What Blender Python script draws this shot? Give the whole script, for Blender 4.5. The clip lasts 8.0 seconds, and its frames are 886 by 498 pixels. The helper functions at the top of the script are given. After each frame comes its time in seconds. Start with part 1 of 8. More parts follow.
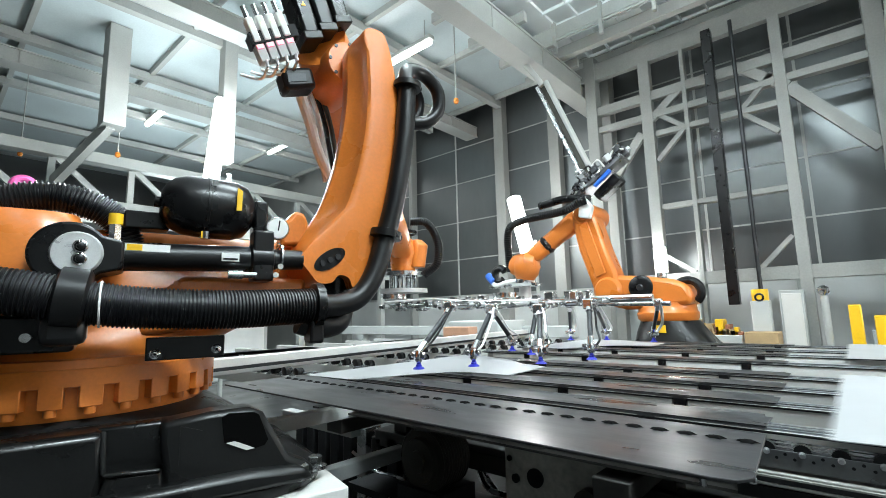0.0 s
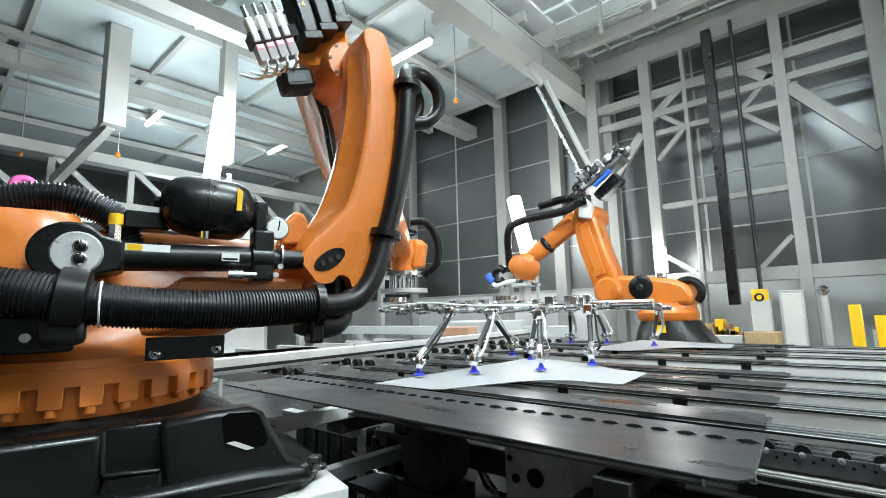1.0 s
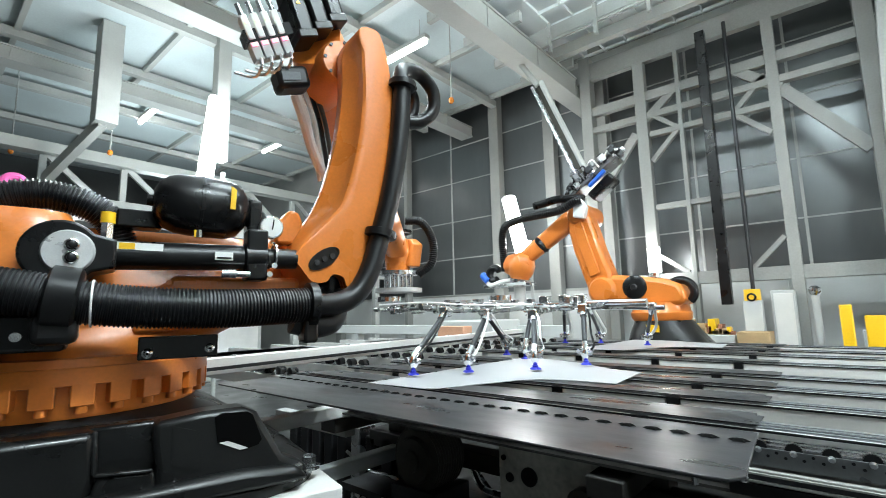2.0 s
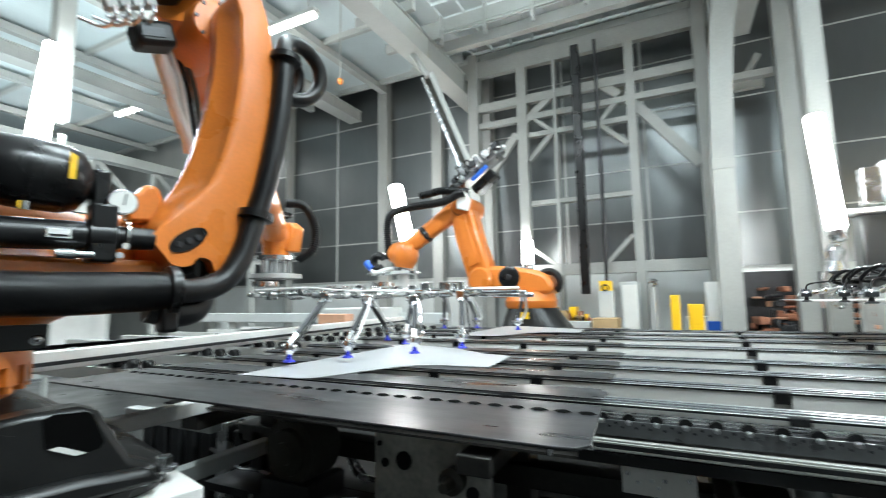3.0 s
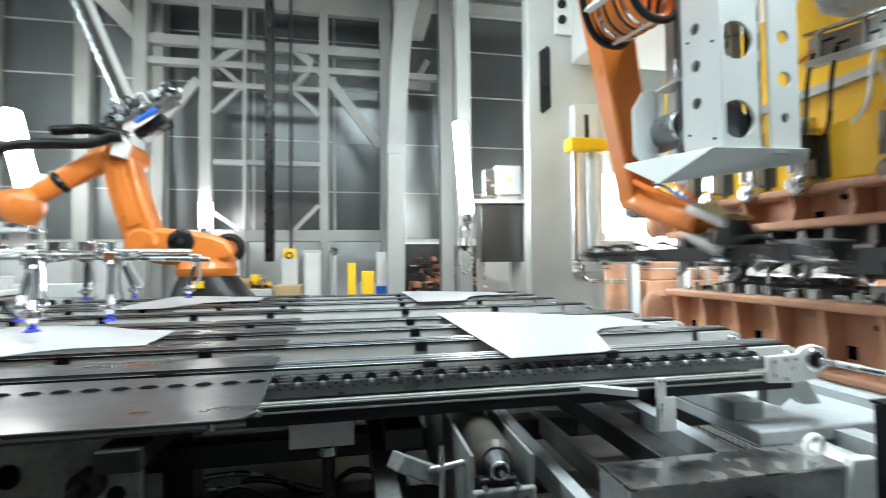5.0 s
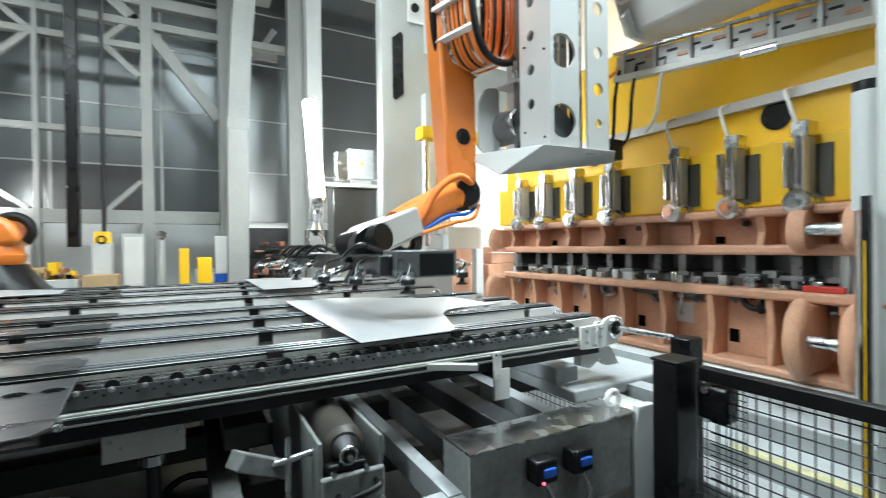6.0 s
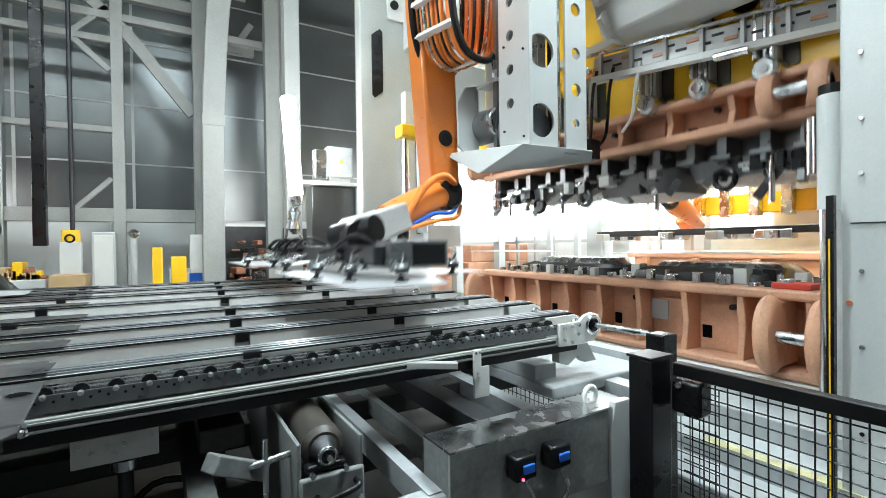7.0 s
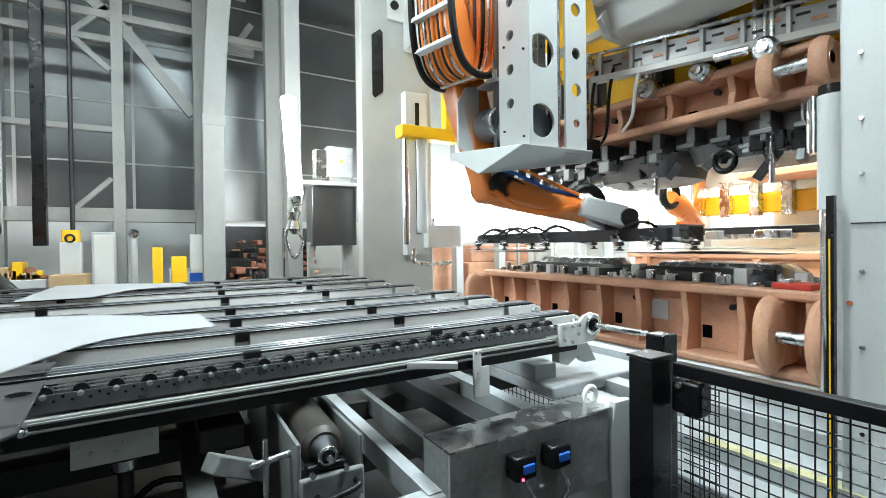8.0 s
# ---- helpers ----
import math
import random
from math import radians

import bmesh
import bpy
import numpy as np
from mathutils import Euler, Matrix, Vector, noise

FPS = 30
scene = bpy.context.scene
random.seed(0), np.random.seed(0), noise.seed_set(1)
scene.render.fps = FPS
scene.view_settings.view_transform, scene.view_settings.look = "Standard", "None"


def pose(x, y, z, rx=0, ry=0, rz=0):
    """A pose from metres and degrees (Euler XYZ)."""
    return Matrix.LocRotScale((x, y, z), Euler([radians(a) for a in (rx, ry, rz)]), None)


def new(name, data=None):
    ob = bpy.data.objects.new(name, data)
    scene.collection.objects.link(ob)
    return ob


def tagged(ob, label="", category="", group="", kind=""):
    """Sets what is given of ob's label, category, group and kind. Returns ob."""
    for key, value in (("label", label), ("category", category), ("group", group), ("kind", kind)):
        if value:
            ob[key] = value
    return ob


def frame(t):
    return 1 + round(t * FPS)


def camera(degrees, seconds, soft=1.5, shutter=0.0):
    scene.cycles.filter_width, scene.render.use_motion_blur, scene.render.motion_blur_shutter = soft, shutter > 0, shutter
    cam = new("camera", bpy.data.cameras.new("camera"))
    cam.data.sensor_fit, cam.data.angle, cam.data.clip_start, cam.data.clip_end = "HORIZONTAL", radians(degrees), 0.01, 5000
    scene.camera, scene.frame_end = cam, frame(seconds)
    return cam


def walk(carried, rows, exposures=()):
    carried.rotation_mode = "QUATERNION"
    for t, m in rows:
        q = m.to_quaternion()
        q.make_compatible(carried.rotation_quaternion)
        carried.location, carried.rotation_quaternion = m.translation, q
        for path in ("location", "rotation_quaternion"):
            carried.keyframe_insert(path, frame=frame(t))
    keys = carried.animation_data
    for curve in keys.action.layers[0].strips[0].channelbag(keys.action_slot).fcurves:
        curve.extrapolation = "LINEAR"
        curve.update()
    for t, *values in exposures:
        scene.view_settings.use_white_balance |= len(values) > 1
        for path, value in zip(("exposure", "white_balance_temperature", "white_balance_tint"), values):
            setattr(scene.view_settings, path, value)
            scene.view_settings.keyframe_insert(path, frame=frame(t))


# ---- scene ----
cam = camera(87.4, 8.0, soft=0.8, shutter=0.6)
# ---- camera ----
PATH = [
    (0.0, pose(-0.0272, 0.0307, 1.35, 98.05, 1.28, 41.55)),
    (0.5, pose(-0.0272, 0.0307, 1.35, 98.05, 1.28, 41.55)),
    (1.0, pose(-0.0272, 0.0307, 1.35, 98.05, 1.28, 41.55)),
    (1.2, pose(-0.0272, 0.0307, 1.35, 98.05, 1.28, 41.55)),
    (1.75, pose(-0.0272, 0.0307, 1.35, 98.04, 1.27, 41.50)),
    (2.0, pose(-0.0268, 0.0310, 1.35, 97.97, 1.22, 40.90)),
    (2.3, pose(-0.0258, 0.0319, 1.35, 97.70, 1.12, 38.95)),
    (2.5, pose(-0.0241, 0.0331, 1.35, 97.33, 1.02, 36.06)),
    (3.0, pose(-0.0184, 0.0366, 1.35, 96.20, 0.95, 26.67)),
    (3.5, pose(-0.0125, 0.0391, 1.35, 95.10, 0.78, 17.72)),
    (4.0, pose(-0.0057, 0.0406, 1.35, 93.93, 0.76, 8.02)),
    (4.5, pose(0.0007, 0.0410, 1.35, 92.86, 0.71, -1.02)),
    (5.0, pose(0.0076, 0.0403, 1.35, 91.67, 0.64, -10.75)),
    (5.2, pose(0.0103, 0.0397, 1.35, 91.22, 0.66, -14.55)),
    (5.6, pose(0.0154, 0.0380, 1.35, 90.35, 0.68, -22.10)),
    (5.9, pose(0.0187, 0.0365, 1.35, 89.75, 0.70, -27.20)),
    (6.1, pose(0.0204, 0.0356, 1.35, 89.50, 0.72, -29.80)),
    (6.3, pose(0.0209, 0.0353, 1.35, 89.41, 0.73, -30.65)),
    (6.5, pose(0.0212, 0.0351, 1.35, 89.39, 0.74, -31.09)),
    (7.0, pose(0.0212, 0.0351, 1.35, 89.39, 0.78, -31.14)),
    (7.5, pose(0.0212, 0.0351, 1.35, 89.39, 0.78, -31.14)),
    (8.0, pose(0.0212, 0.0351, 1.35, 89.39, 0.76, -31.13)),
]
# the picture brightens a little while the camera turns
walk(cam, PATH, [(0.0, 0.66), (2.3, 0.67), (3.5, 0.76), (4.5, 0.76), (5.2, 0.68), (6.5, 0.64), (8.0, 0.68)])

# ---- world and light ----
world = bpy.data.worlds.new("world")
scene.world = world
world.use_nodes = True
world.node_tree.nodes["Background"].inputs[0].default_value = (0.75, 0.82, 0.9, 1)
world.node_tree.nodes["Background"].inputs[1].default_value = 0.3


def area_lamp(x, y, z, sx, sy, watts, rx=0, ry=0, rz=0, col=(0.83, 0.98, 1.03)):
    data = bpy.data.lights.new("ceiling_lamp_light", "AREA")
    data.shape, data.size, data.size_y, data.energy, data.color = "RECTANGLE", sx, sy, watts, col
    ob = new("ceiling_lamp_light", data)
    ob.matrix_basis = pose(x, y, z, rx, ry, rz)
    return ob


# last two lamps have no fixture, added to brighten the press and belts
LAMPS = [(-2.0, 2.3, 6.55, 3.2, 0.6, 290), (-6.6, 3.2, 5.9, 0.5, 2.8, 170), (2.15, 0.9, 6.1, 0.6, 2.4, 310), (0.3, 4.2, 6.3, 1.6, 0.4, 85)]
for lamp in LAMPS:
    area_lamp(*lamp)
# upward fill lamps added in the left bay to brighten the deck, no fixtures
area_lamp(-8.4, 3.6, 3.6, 3.0, 0.5, 90, 180)
area_lamp(-13.0, 4.5, 3.6, 3.0, 0.5, 105, 180)
# added upward lamp over the belts, stands in for light bounced onto the ceiling
area_lamp(-1.5, 5.6, 6.0, 3.0, 0.5, 75, 180)
# strip lamps inside and behind the press opening
area_lamp(5.6, 3.2, 3.7, 0.4, 3.0, 150)
area_lamp(7.2, 5.4, 3.2, 2.4, 0.4, 230, 60, 0, 0)

# ---- materials ----


def nodes_of(name):
    m = bpy.data.materials.new(name)
    m.use_nodes = True
    t = m.node_tree
    return m, t, t.nodes["Principled BSDF"]


def material(name, col, rough=0.5, metal=0.0, var=0.15, scale=6.0, fine=90.0, bump=0.05, coat=0.0, stretch=(1, 1, 1), random_tone=0.0, spec=0.5, gloss_var=0.12):
    """Paint, metal or rubber with two scales of mottling, uneven gloss and fine relief."""
    m, t, b = nodes_of(name)
    n, l = t.nodes, t.links
    co = n.new("ShaderNodeTexCoord")
    mp = n.new("ShaderNodeMapping")
    mp.inputs["Scale"].default_value = stretch
    l.new(co.outputs["Object"], mp.inputs["Vector"])
    big, small = n.new("ShaderNodeTexNoise"), n.new("ShaderNodeTexNoise")
    big.inputs["Scale"].default_value, big.inputs["Detail"].default_value = scale, 5
    small.inputs["Scale"].default_value, small.inputs["Detail"].default_value = fine, 3
    l.new(mp.outputs[0], big.inputs["Vector"])
    l.new(mp.outputs[0], small.inputs["Vector"])
    mix = n.new("ShaderNodeMath")
    mix.operation = "MULTIPLY_ADD"
    mix.inputs[1].default_value = 0.35
    l.new(small.outputs["Fac"], mix.inputs[0])
    half = n.new("ShaderNodeMath")
    half.operation = "MULTIPLY"
    half.inputs[1].default_value = 0.65
    l.new(big.outputs["Fac"], half.inputs[0])
    l.new(half.outputs[0], mix.inputs[2])
    ramp = n.new("ShaderNodeValToRGB")
    ramp.color_ramp.elements[0].position, ramp.color_ramp.elements[1].position = 0.32, 0.68
    ramp.color_ramp.elements[0].color = (*[c * (1 - var) for c in col], 1)
    ramp.color_ramp.elements[1].color = (*[min(1, c * (1 + var)) for c in col], 1)
    l.new(mix.outputs[0], ramp.inputs[0])
    out = ramp.outputs[0]
    if random_tone:
        info, hsv, mr = n.new("ShaderNodeObjectInfo"), n.new("ShaderNodeHueSaturation"), n.new("ShaderNodeMapRange")
        mr.inputs[3].default_value, mr.inputs[4].default_value = 1 - random_tone, 1 + random_tone
        l.new(info.outputs["Random"], mr.inputs[0])
        l.new(mr.outputs[0], hsv.inputs["Value"])
        l.new(out, hsv.inputs["Color"])
        out = hsv.outputs[0]
    l.new(out, b.inputs["Base Color"])
    rr = n.new("ShaderNodeMapRange")
    rr.inputs[1].default_value, rr.inputs[2].default_value = 0.3, 0.7
    rr.inputs[3].default_value, rr.inputs[4].default_value = max(0.04, rough - gloss_var), min(1, rough + gloss_var)
    l.new(big.outputs["Fac"], rr.inputs[0])
    l.new(rr.outputs[0], b.inputs["Roughness"])
    b.inputs["Metallic"].default_value = metal
    b.inputs["Specular IOR Level"].default_value = spec
    b.inputs["Coat Weight"].default_value = coat
    b.inputs["Coat Roughness"].default_value = 0.12
    if bump:
        bp = n.new("ShaderNodeBump")
        bp.inputs["Strength"].default_value, bp.inputs["Distance"].default_value = bump, 0.004
        l.new(mix.outputs[0], bp.inputs["Height"])
        l.new(bp.outputs[0], b.inputs["Normal"])
    return m


def glow(name, col, power):
    m, t, b = nodes_of(name)
    b.inputs["Base Color"].default_value = (0.9, 0.9, 0.9, 1)
    b.inputs["Emission Color"].default_value = (*col, 1)
    b.inputs["Emission Strength"].default_value = power
    return m


ORANGE = material("orange_paint", (0.66, 0.185, 0.027), 0.34, var=0.14, scale=3, bump=0.1, coat=0.3)
DIE = material("salmon_cast_iron", (0.6, 0.325, 0.205), 0.45, var=0.22, scale=4, fine=60, bump=0.35)
RUST = material("rusty_brown_casting", (0.3, 0.12, 0.065), 0.6, var=0.45, scale=9, fine=60, bump=0.3)
YELLOW = material("yellow_paint", (0.85, 0.5, 0.012), 0.4, var=0.1, scale=3, coat=0.2)
BLACKCAST = material("black_cast", (0.008, 0.008, 0.008), 0.33, var=0.35, scale=5, fine=160, bump=0.1, spec=0.35)
BLACK = material("black_plastic", (0.005, 0.005, 0.0055), 0.32, var=0.3, bump=0.1, spec=0.35)
RUBBER = material("black_rubber", (0.005, 0.005, 0.0055), 0.38, var=0.35, bump=0.12, spec=0.35)
STEEL = material("bright_steel", (0.62, 0.63, 0.64), 0.25, 1.0, var=0.18, scale=12, fine=200)
BRUSHED = material("brushed_bright_disc", (0.66, 0.66, 0.66), 0.32, 0.45, var=0.12, scale=20, fine=300)
CHROME = material("chrome", (0.8, 0.8, 0.81), 0.12, 1.0, var=0.1, scale=15)
DULLALU = material("dull_aluminium_profile", (0.33, 0.33, 0.31), 0.5, 0.35, var=0.18, scale=3, fine=120, stretch=(0.15, 1, 1))
ALU = material("aluminium_profile", (0.5, 0.5, 0.49), 0.44, 0.5, var=0.12, scale=3, fine=120, stretch=(0.15, 1, 1))
DARKSTEEL = material("dark_steel", (0.045, 0.046, 0.049), 0.4, 0.7, var=0.3, scale=6)
STRIP = material("grey_strip_steel", (0.19, 0.195, 0.2), 0.36, 0.7, var=0.15, scale=8)
PLATE = material("blackened_guide_plate", (0.036, 0.036, 0.038), 0.36, 0.2, var=0.45, scale=4, fine=70, bump=0.06, stretch=(0.5, 1.5, 1), spec=0.32)
BELT = material("worn_conveyor_belt", (0.27, 0.28, 0.295), 0.33, 0.7, var=0.2, scale=5, stretch=(0.1, 3, 1), bump=0.02)
SIDE = material("light_grey_side_panel", (0.72, 0.71, 0.68), 0.45, var=0.08, scale=3, bump=0.04)
# frame colour taken near black for the shade under the belts
SHADEFRAME = material("shade_dark_frame", (0.035, 0.033, 0.03), 0.45, 0.2, var=0.4, scale=4, fine=40)
STAINED = material("stained_pale_machine_plate", (0.4, 0.39, 0.35), 0.45, var=0.45, scale=6, fine=40, bump=0.1)
GREY = material("light_grey_paint", (0.5, 0.515, 0.505), 0.42, var=0.08, scale=2, bump=0.06)
STEELWORK = material("pale_grey_steelwork", (0.41, 0.42, 0.4), 0.5, var=0.12, scale=1.6, fine=40, bump=0.08)
GATE = material("grey_gate_paint", (0.28, 0.285, 0.27), 0.5, var=0.14, scale=1.6, fine=40, bump=0.08)
PANEL = material("galvanised_wall_panel", (0.165, 0.175, 0.176), 0.31, 0.85, var=0.05, scale=0.9, fine=9, bump=0.0, stretch=(1, 1, 0.35), random_tone=0.1, gloss_var=0.04)
# grey frame paint darkened for the shade under the conveyor
SHADEGREY = material("shade_grey_frame_paint", (0.15, 0.155, 0.15), 0.5, 0.1, var=0.35, scale=5, fine=40, bump=0.1)
BED = material("worn_pale_bed_paint", (0.34, 0.355, 0.36), 0.45, var=0.18, scale=3, fine=30, bump=0.08)
LINE = material("worn_floor_marking", (0.46, 0.43, 0.24), 0.5, var=0.35, scale=12, fine=60)
CEIL = material("white_ceiling_sheet", (0.74, 0.78, 0.78), 0.55, var=0.06, scale=1)
DECK = material("pale_deck_sheet", (0.55, 0.62, 0.63), 0.4, 0.1, var=0.1, scale=1.2, fine=30)
# dark only to keep the unseen south wall from bouncing light
DARKWALL = material("bounce_cut_wall_paint", (0.09, 0.092, 0.092), 0.6, var=0.15, scale=1.2)
FLOOR = material("grey_floor_coating", (0.04, 0.041, 0.041), 0.35, var=0.2, scale=1.5, fine=40, bump=0.06)
# near black, puts the shade below the conveyor into the floor colour
SHADEFLOOR = material("shade_dark_floor", (0.008, 0.0075, 0.007), 0.5, var=0.45, scale=3, fine=40)
SHEET = material("bare_sheet_metal_blank", (0.43, 0.435, 0.445), 0.4, 0.35, var=0.015, scale=1, fine=20, bump=0.0)
VOID = material("black_slot", (0.002, 0.002, 0.002), 0.8, var=0.1, bump=0.0, spec=0.05)
BLUE = material("blue_suction_rubber", (0.02, 0.03, 0.5), 0.4, var=0.1)
BLUEPIPE = material("blue_plastic", (0.02, 0.12, 0.55), 0.35, var=0.1)
CABLEORANGE = material("orange_cable", (0.85, 0.25, 0.04), 0.5, var=0.15)
WHITE = material("white_plastic", (0.8, 0.8, 0.78), 0.4, var=0.05)
PINK = material("pink_plastic", (0.8, 0.12, 0.4), 0.4)
CARD = material("brown_cardboard", (0.42, 0.29, 0.15), 0.8, var=0.15)
BRASSY = material("olive_motor_paint", (0.055, 0.052, 0.042), 0.45, 0.3, var=0.3)
TUBE = glow("white_tube_light", (0.96, 0.99, 0.98), 36.0)
CEILTUBE = glow("ceiling_tube_light", (1.0, 1.0, 0.98), 12.0)
# glow of strip lamps, also of the added booth and doorway panels
BRIGHT = glow("white_glow", (0.96, 1.0, 1.02), 2.4)
RED = glow("red_indicator", (1.0, 0.05, 0.15), 2.0)
GREEN = glow("green_indicator", (0.5, 1.0, 0.1), 2.0)
GLASS = material("gauge_face", (0.75, 0.75, 0.72), 0.15, var=0.03)

# ---- mesh helpers ----


def thing(name, m=None, label="", category="", group="", kind=""):
    ob = new(name)
    ob.empty_display_size = 0.1
    if m is not None:
        ob.matrix_basis = m
    return tagged(ob, label, category, group, kind)


def finish(name, bm, mat, smooth=35):
    bmesh.ops.recalc_face_normals(bm, faces=bm.faces)
    me = bpy.data.meshes.new(name)
    bm.to_mesh(me)
    bm.free()
    me.materials.append(mat)
    if smooth:
        me.polygons.foreach_set("use_smooth", [True] * len(me.polygons))
        me.set_sharp_from_angle(angle=radians(smooth))
    return me


SPLIT = {"bolt", "screw", "cooling_fin", "bore", "bracket_bolt", "eye_screw", "changer_pin", "fitting", "hood_bolt", "panel_screw", "lightening_hole", "motor_pack", "warning_mark", "flange", "splice_plate", "profile_lip", "hanger"}


def islands(bm):
    """The separate pieces of a bmesh, each as a bmesh of its own."""
    left, out = set(bm.verts), []
    while left:
        stack, group = [left.pop()], []
        while stack:
            v = stack.pop()
            group.append(v)
            for e in v.link_edges:
                o = e.other_vert(v)
                if o in left:
                    left.remove(o)
                    stack.append(o)
        piece, index = bmesh.new(), {}
        for v in group:
            index[v] = piece.verts.new(v.co)
        for f in {f for v in group for f in v.link_faces}:
            piece.faces.new([index[v] for v in f.verts])
        out.append(piece)
    bm.free()
    return out


def part(name, bm, mat, parent=None, label="", bevel=0.0, smooth=35, m=None):
    if name in SPLIT:
        pieces = islands(bm)
        for piece in pieces[1:]:
            one_piece(name, piece, mat, parent, label, bevel, smooth, m)
        bm = pieces[0]
    return one_piece(name, bm, mat, parent, label, bevel, smooth, m)


def one_piece(name, bm, mat, parent, label, bevel, smooth, m):
    ob = new(name, finish(name, bm, mat, smooth))
    ob.parent = parent
    if m is not None:
        ob.matrix_basis = m
    if bevel:
        mod = ob.modifiers.new("bevel", "BEVEL")
        mod.width, mod.segments, mod.limit_method, mod.angle_limit = bevel, 2, "ANGLE", radians(40)
    if label:
        ob["label"] = label
    return ob


def box(bm, x0, y0, z0, x1, y1, z1, m=None):
    vs = [bm.verts.new(p) for p in ((x0, y0, z0), (x1, y0, z0), (x1, y1, z0), (x0, y1, z0), (x0, y0, z1), (x1, y0, z1), (x1, y1, z1), (x0, y1, z1))]
    for f in ((0, 3, 2, 1), (4, 5, 6, 7), (0, 1, 5, 4), (1, 2, 6, 5), (2, 3, 7, 6), (3, 0, 4, 7)):
        bm.faces.new([vs[i] for i in f])
    if m is not None:
        bmesh.ops.transform(bm, matrix=m, verts=vs)
    return bm


def axes(a, b):
    d = (Vector(b) - Vector(a)).normalized()
    up = Vector((0, 0, 1)) if abs(d.z) < 0.9 else Vector((1, 0, 0))
    s = d.cross(up).normalized()
    return d, s, s.cross(d)


def bar(bm, a, b, w, h):
    """A box beam of width w and height h from a to b."""
    d, s, u = axes(a, b)
    rings = []
    for p in (Vector(a), Vector(b)):
        rings.append([bm.verts.new(p + s * (w / 2 * i) + u * (h / 2 * j)) for i, j in ((-1, -1), (1, -1), (1, 1), (-1, 1))])
    for k in range(4):
        bm.faces.new((rings[0][k], rings[0][(k + 1) % 4], rings[1][(k + 1) % 4], rings[1][k]))
    bm.faces.new(rings[0][::-1])
    bm.faces.new(rings[1])
    return bm


def rod(bm, a, b, r, r2=None, n=14):
    r2 = r if r2 is None else r2
    d, s, u = axes(a, b)
    rings = []
    for p, q in ((Vector(a), r), (Vector(b), r2)):
        rings.append([bm.verts.new(p + (s * math.cos(k * 2 * math.pi / n) + u * math.sin(k * 2 * math.pi / n)) * q) for k in range(n)])
    for k in range(n):
        bm.faces.new((rings[0][k], rings[0][(k + 1) % n], rings[1][(k + 1) % n], rings[1][k]))
    bm.faces.new(rings[0][::-1])
    bm.faces.new(rings[1])
    return bm


def lathe(bm, a, b, profile, n=24):
    """Turned form about the line a-b; profile: (share of the length, radius)."""
    d, s, u = axes(a, b)
    a, b = Vector(a), Vector(b)
    last = None
    for f, r in profile:
        p = a.lerp(b, f)
        ring = [bm.verts.new(p + (s * math.cos(k * 2 * math.pi / n) + u * math.sin(k * 2 * math.pi / n)) * r) for k in range(n)]
        if last:
            for k in range(n):
                bm.faces.new((last[k], last[(k + 1) % n], ring[(k + 1) % n], ring[k]))
        else:
            bm.faces.new(ring[::-1])
        last = ring
    bm.faces.new(last)
    return bm


def smooth_line(pts, per=8):
    pts = [Vector(p) for p in pts]
    ext = [pts[0] * 2 - pts[1], *pts, pts[-1] * 2 - pts[-2]]
    out = []
    for i in range(1, len(ext) - 2):
        p0, p1, p2, p3 = ext[i - 1:i + 3]
        for k in range(per):
            t = k / per
            out.append(0.5 * (2 * p1 + (p2 - p0) * t + (2 * p0 - 5 * p1 + 4 * p2 - p3) * t * t + (3 * p1 - p0 - 3 * p2 + p3) * t ** 3))
    out.append(pts[-1])
    return out


def hose(bm, pts, r, n=14, per=8, pitch=0.0, depth=0.0):
    """A hose along a smooth line; pitch and depth of its corrugation."""
    line = smooth_line(pts, per)
    if pitch:
        dense, acc = [line[0]], 0.0
        step = pitch / 4
        for a, b in zip(line, line[1:]):
            seg = (b - a).length
            k = step - acc
            while k <= seg:
                dense.append(a.lerp(b, k / seg))
                k += step
            acc = seg - (k - step)
        line = dense
    last, s = None, None
    for i, p in enumerate(line):
        d = (line[min(i + 1, len(line) - 1)] - line[max(i - 1, 0)]).normalized()
        if s is None:
            s = axes((0, 0, 0), d)[1]
        s = (s - d * s.dot(d)).normalized()
        u = s.cross(d)
        rr = r - (depth if pitch and i % 4 in (2, 3) else 0)
        ring = [bm.verts.new(p + (s * math.cos(k * 2 * math.pi / n) + u * math.sin(k * 2 * math.pi / n)) * rr) for k in range(n)]
        if last:
            for k in range(n):
                bm.faces.new((last[k], last[(k + 1) % n], ring[(k + 1) % n], ring[k]))
        else:
            bm.faces.new(ring[::-1])
        last = ring
    bm.faces.new(last)
    return bm


def slab(bm, outline, y0, y1, m=None):
    """A plate with the outline (x, z), from y0 to y1."""
    a = [bm.verts.new((x, y0, z)) for x, z in outline]
    b = [bm.verts.new((x, y1, z)) for x, z in outline]
    n = len(a)
    for k in range(n):
        bm.faces.new((a[k], a[(k + 1) % n], b[(k + 1) % n], b[k]))
    bm.faces.new(a[::-1])
    bm.faces.new(b)
    if m is not None:
        bmesh.ops.transform(bm, matrix=m, verts=a + b)
    return bm


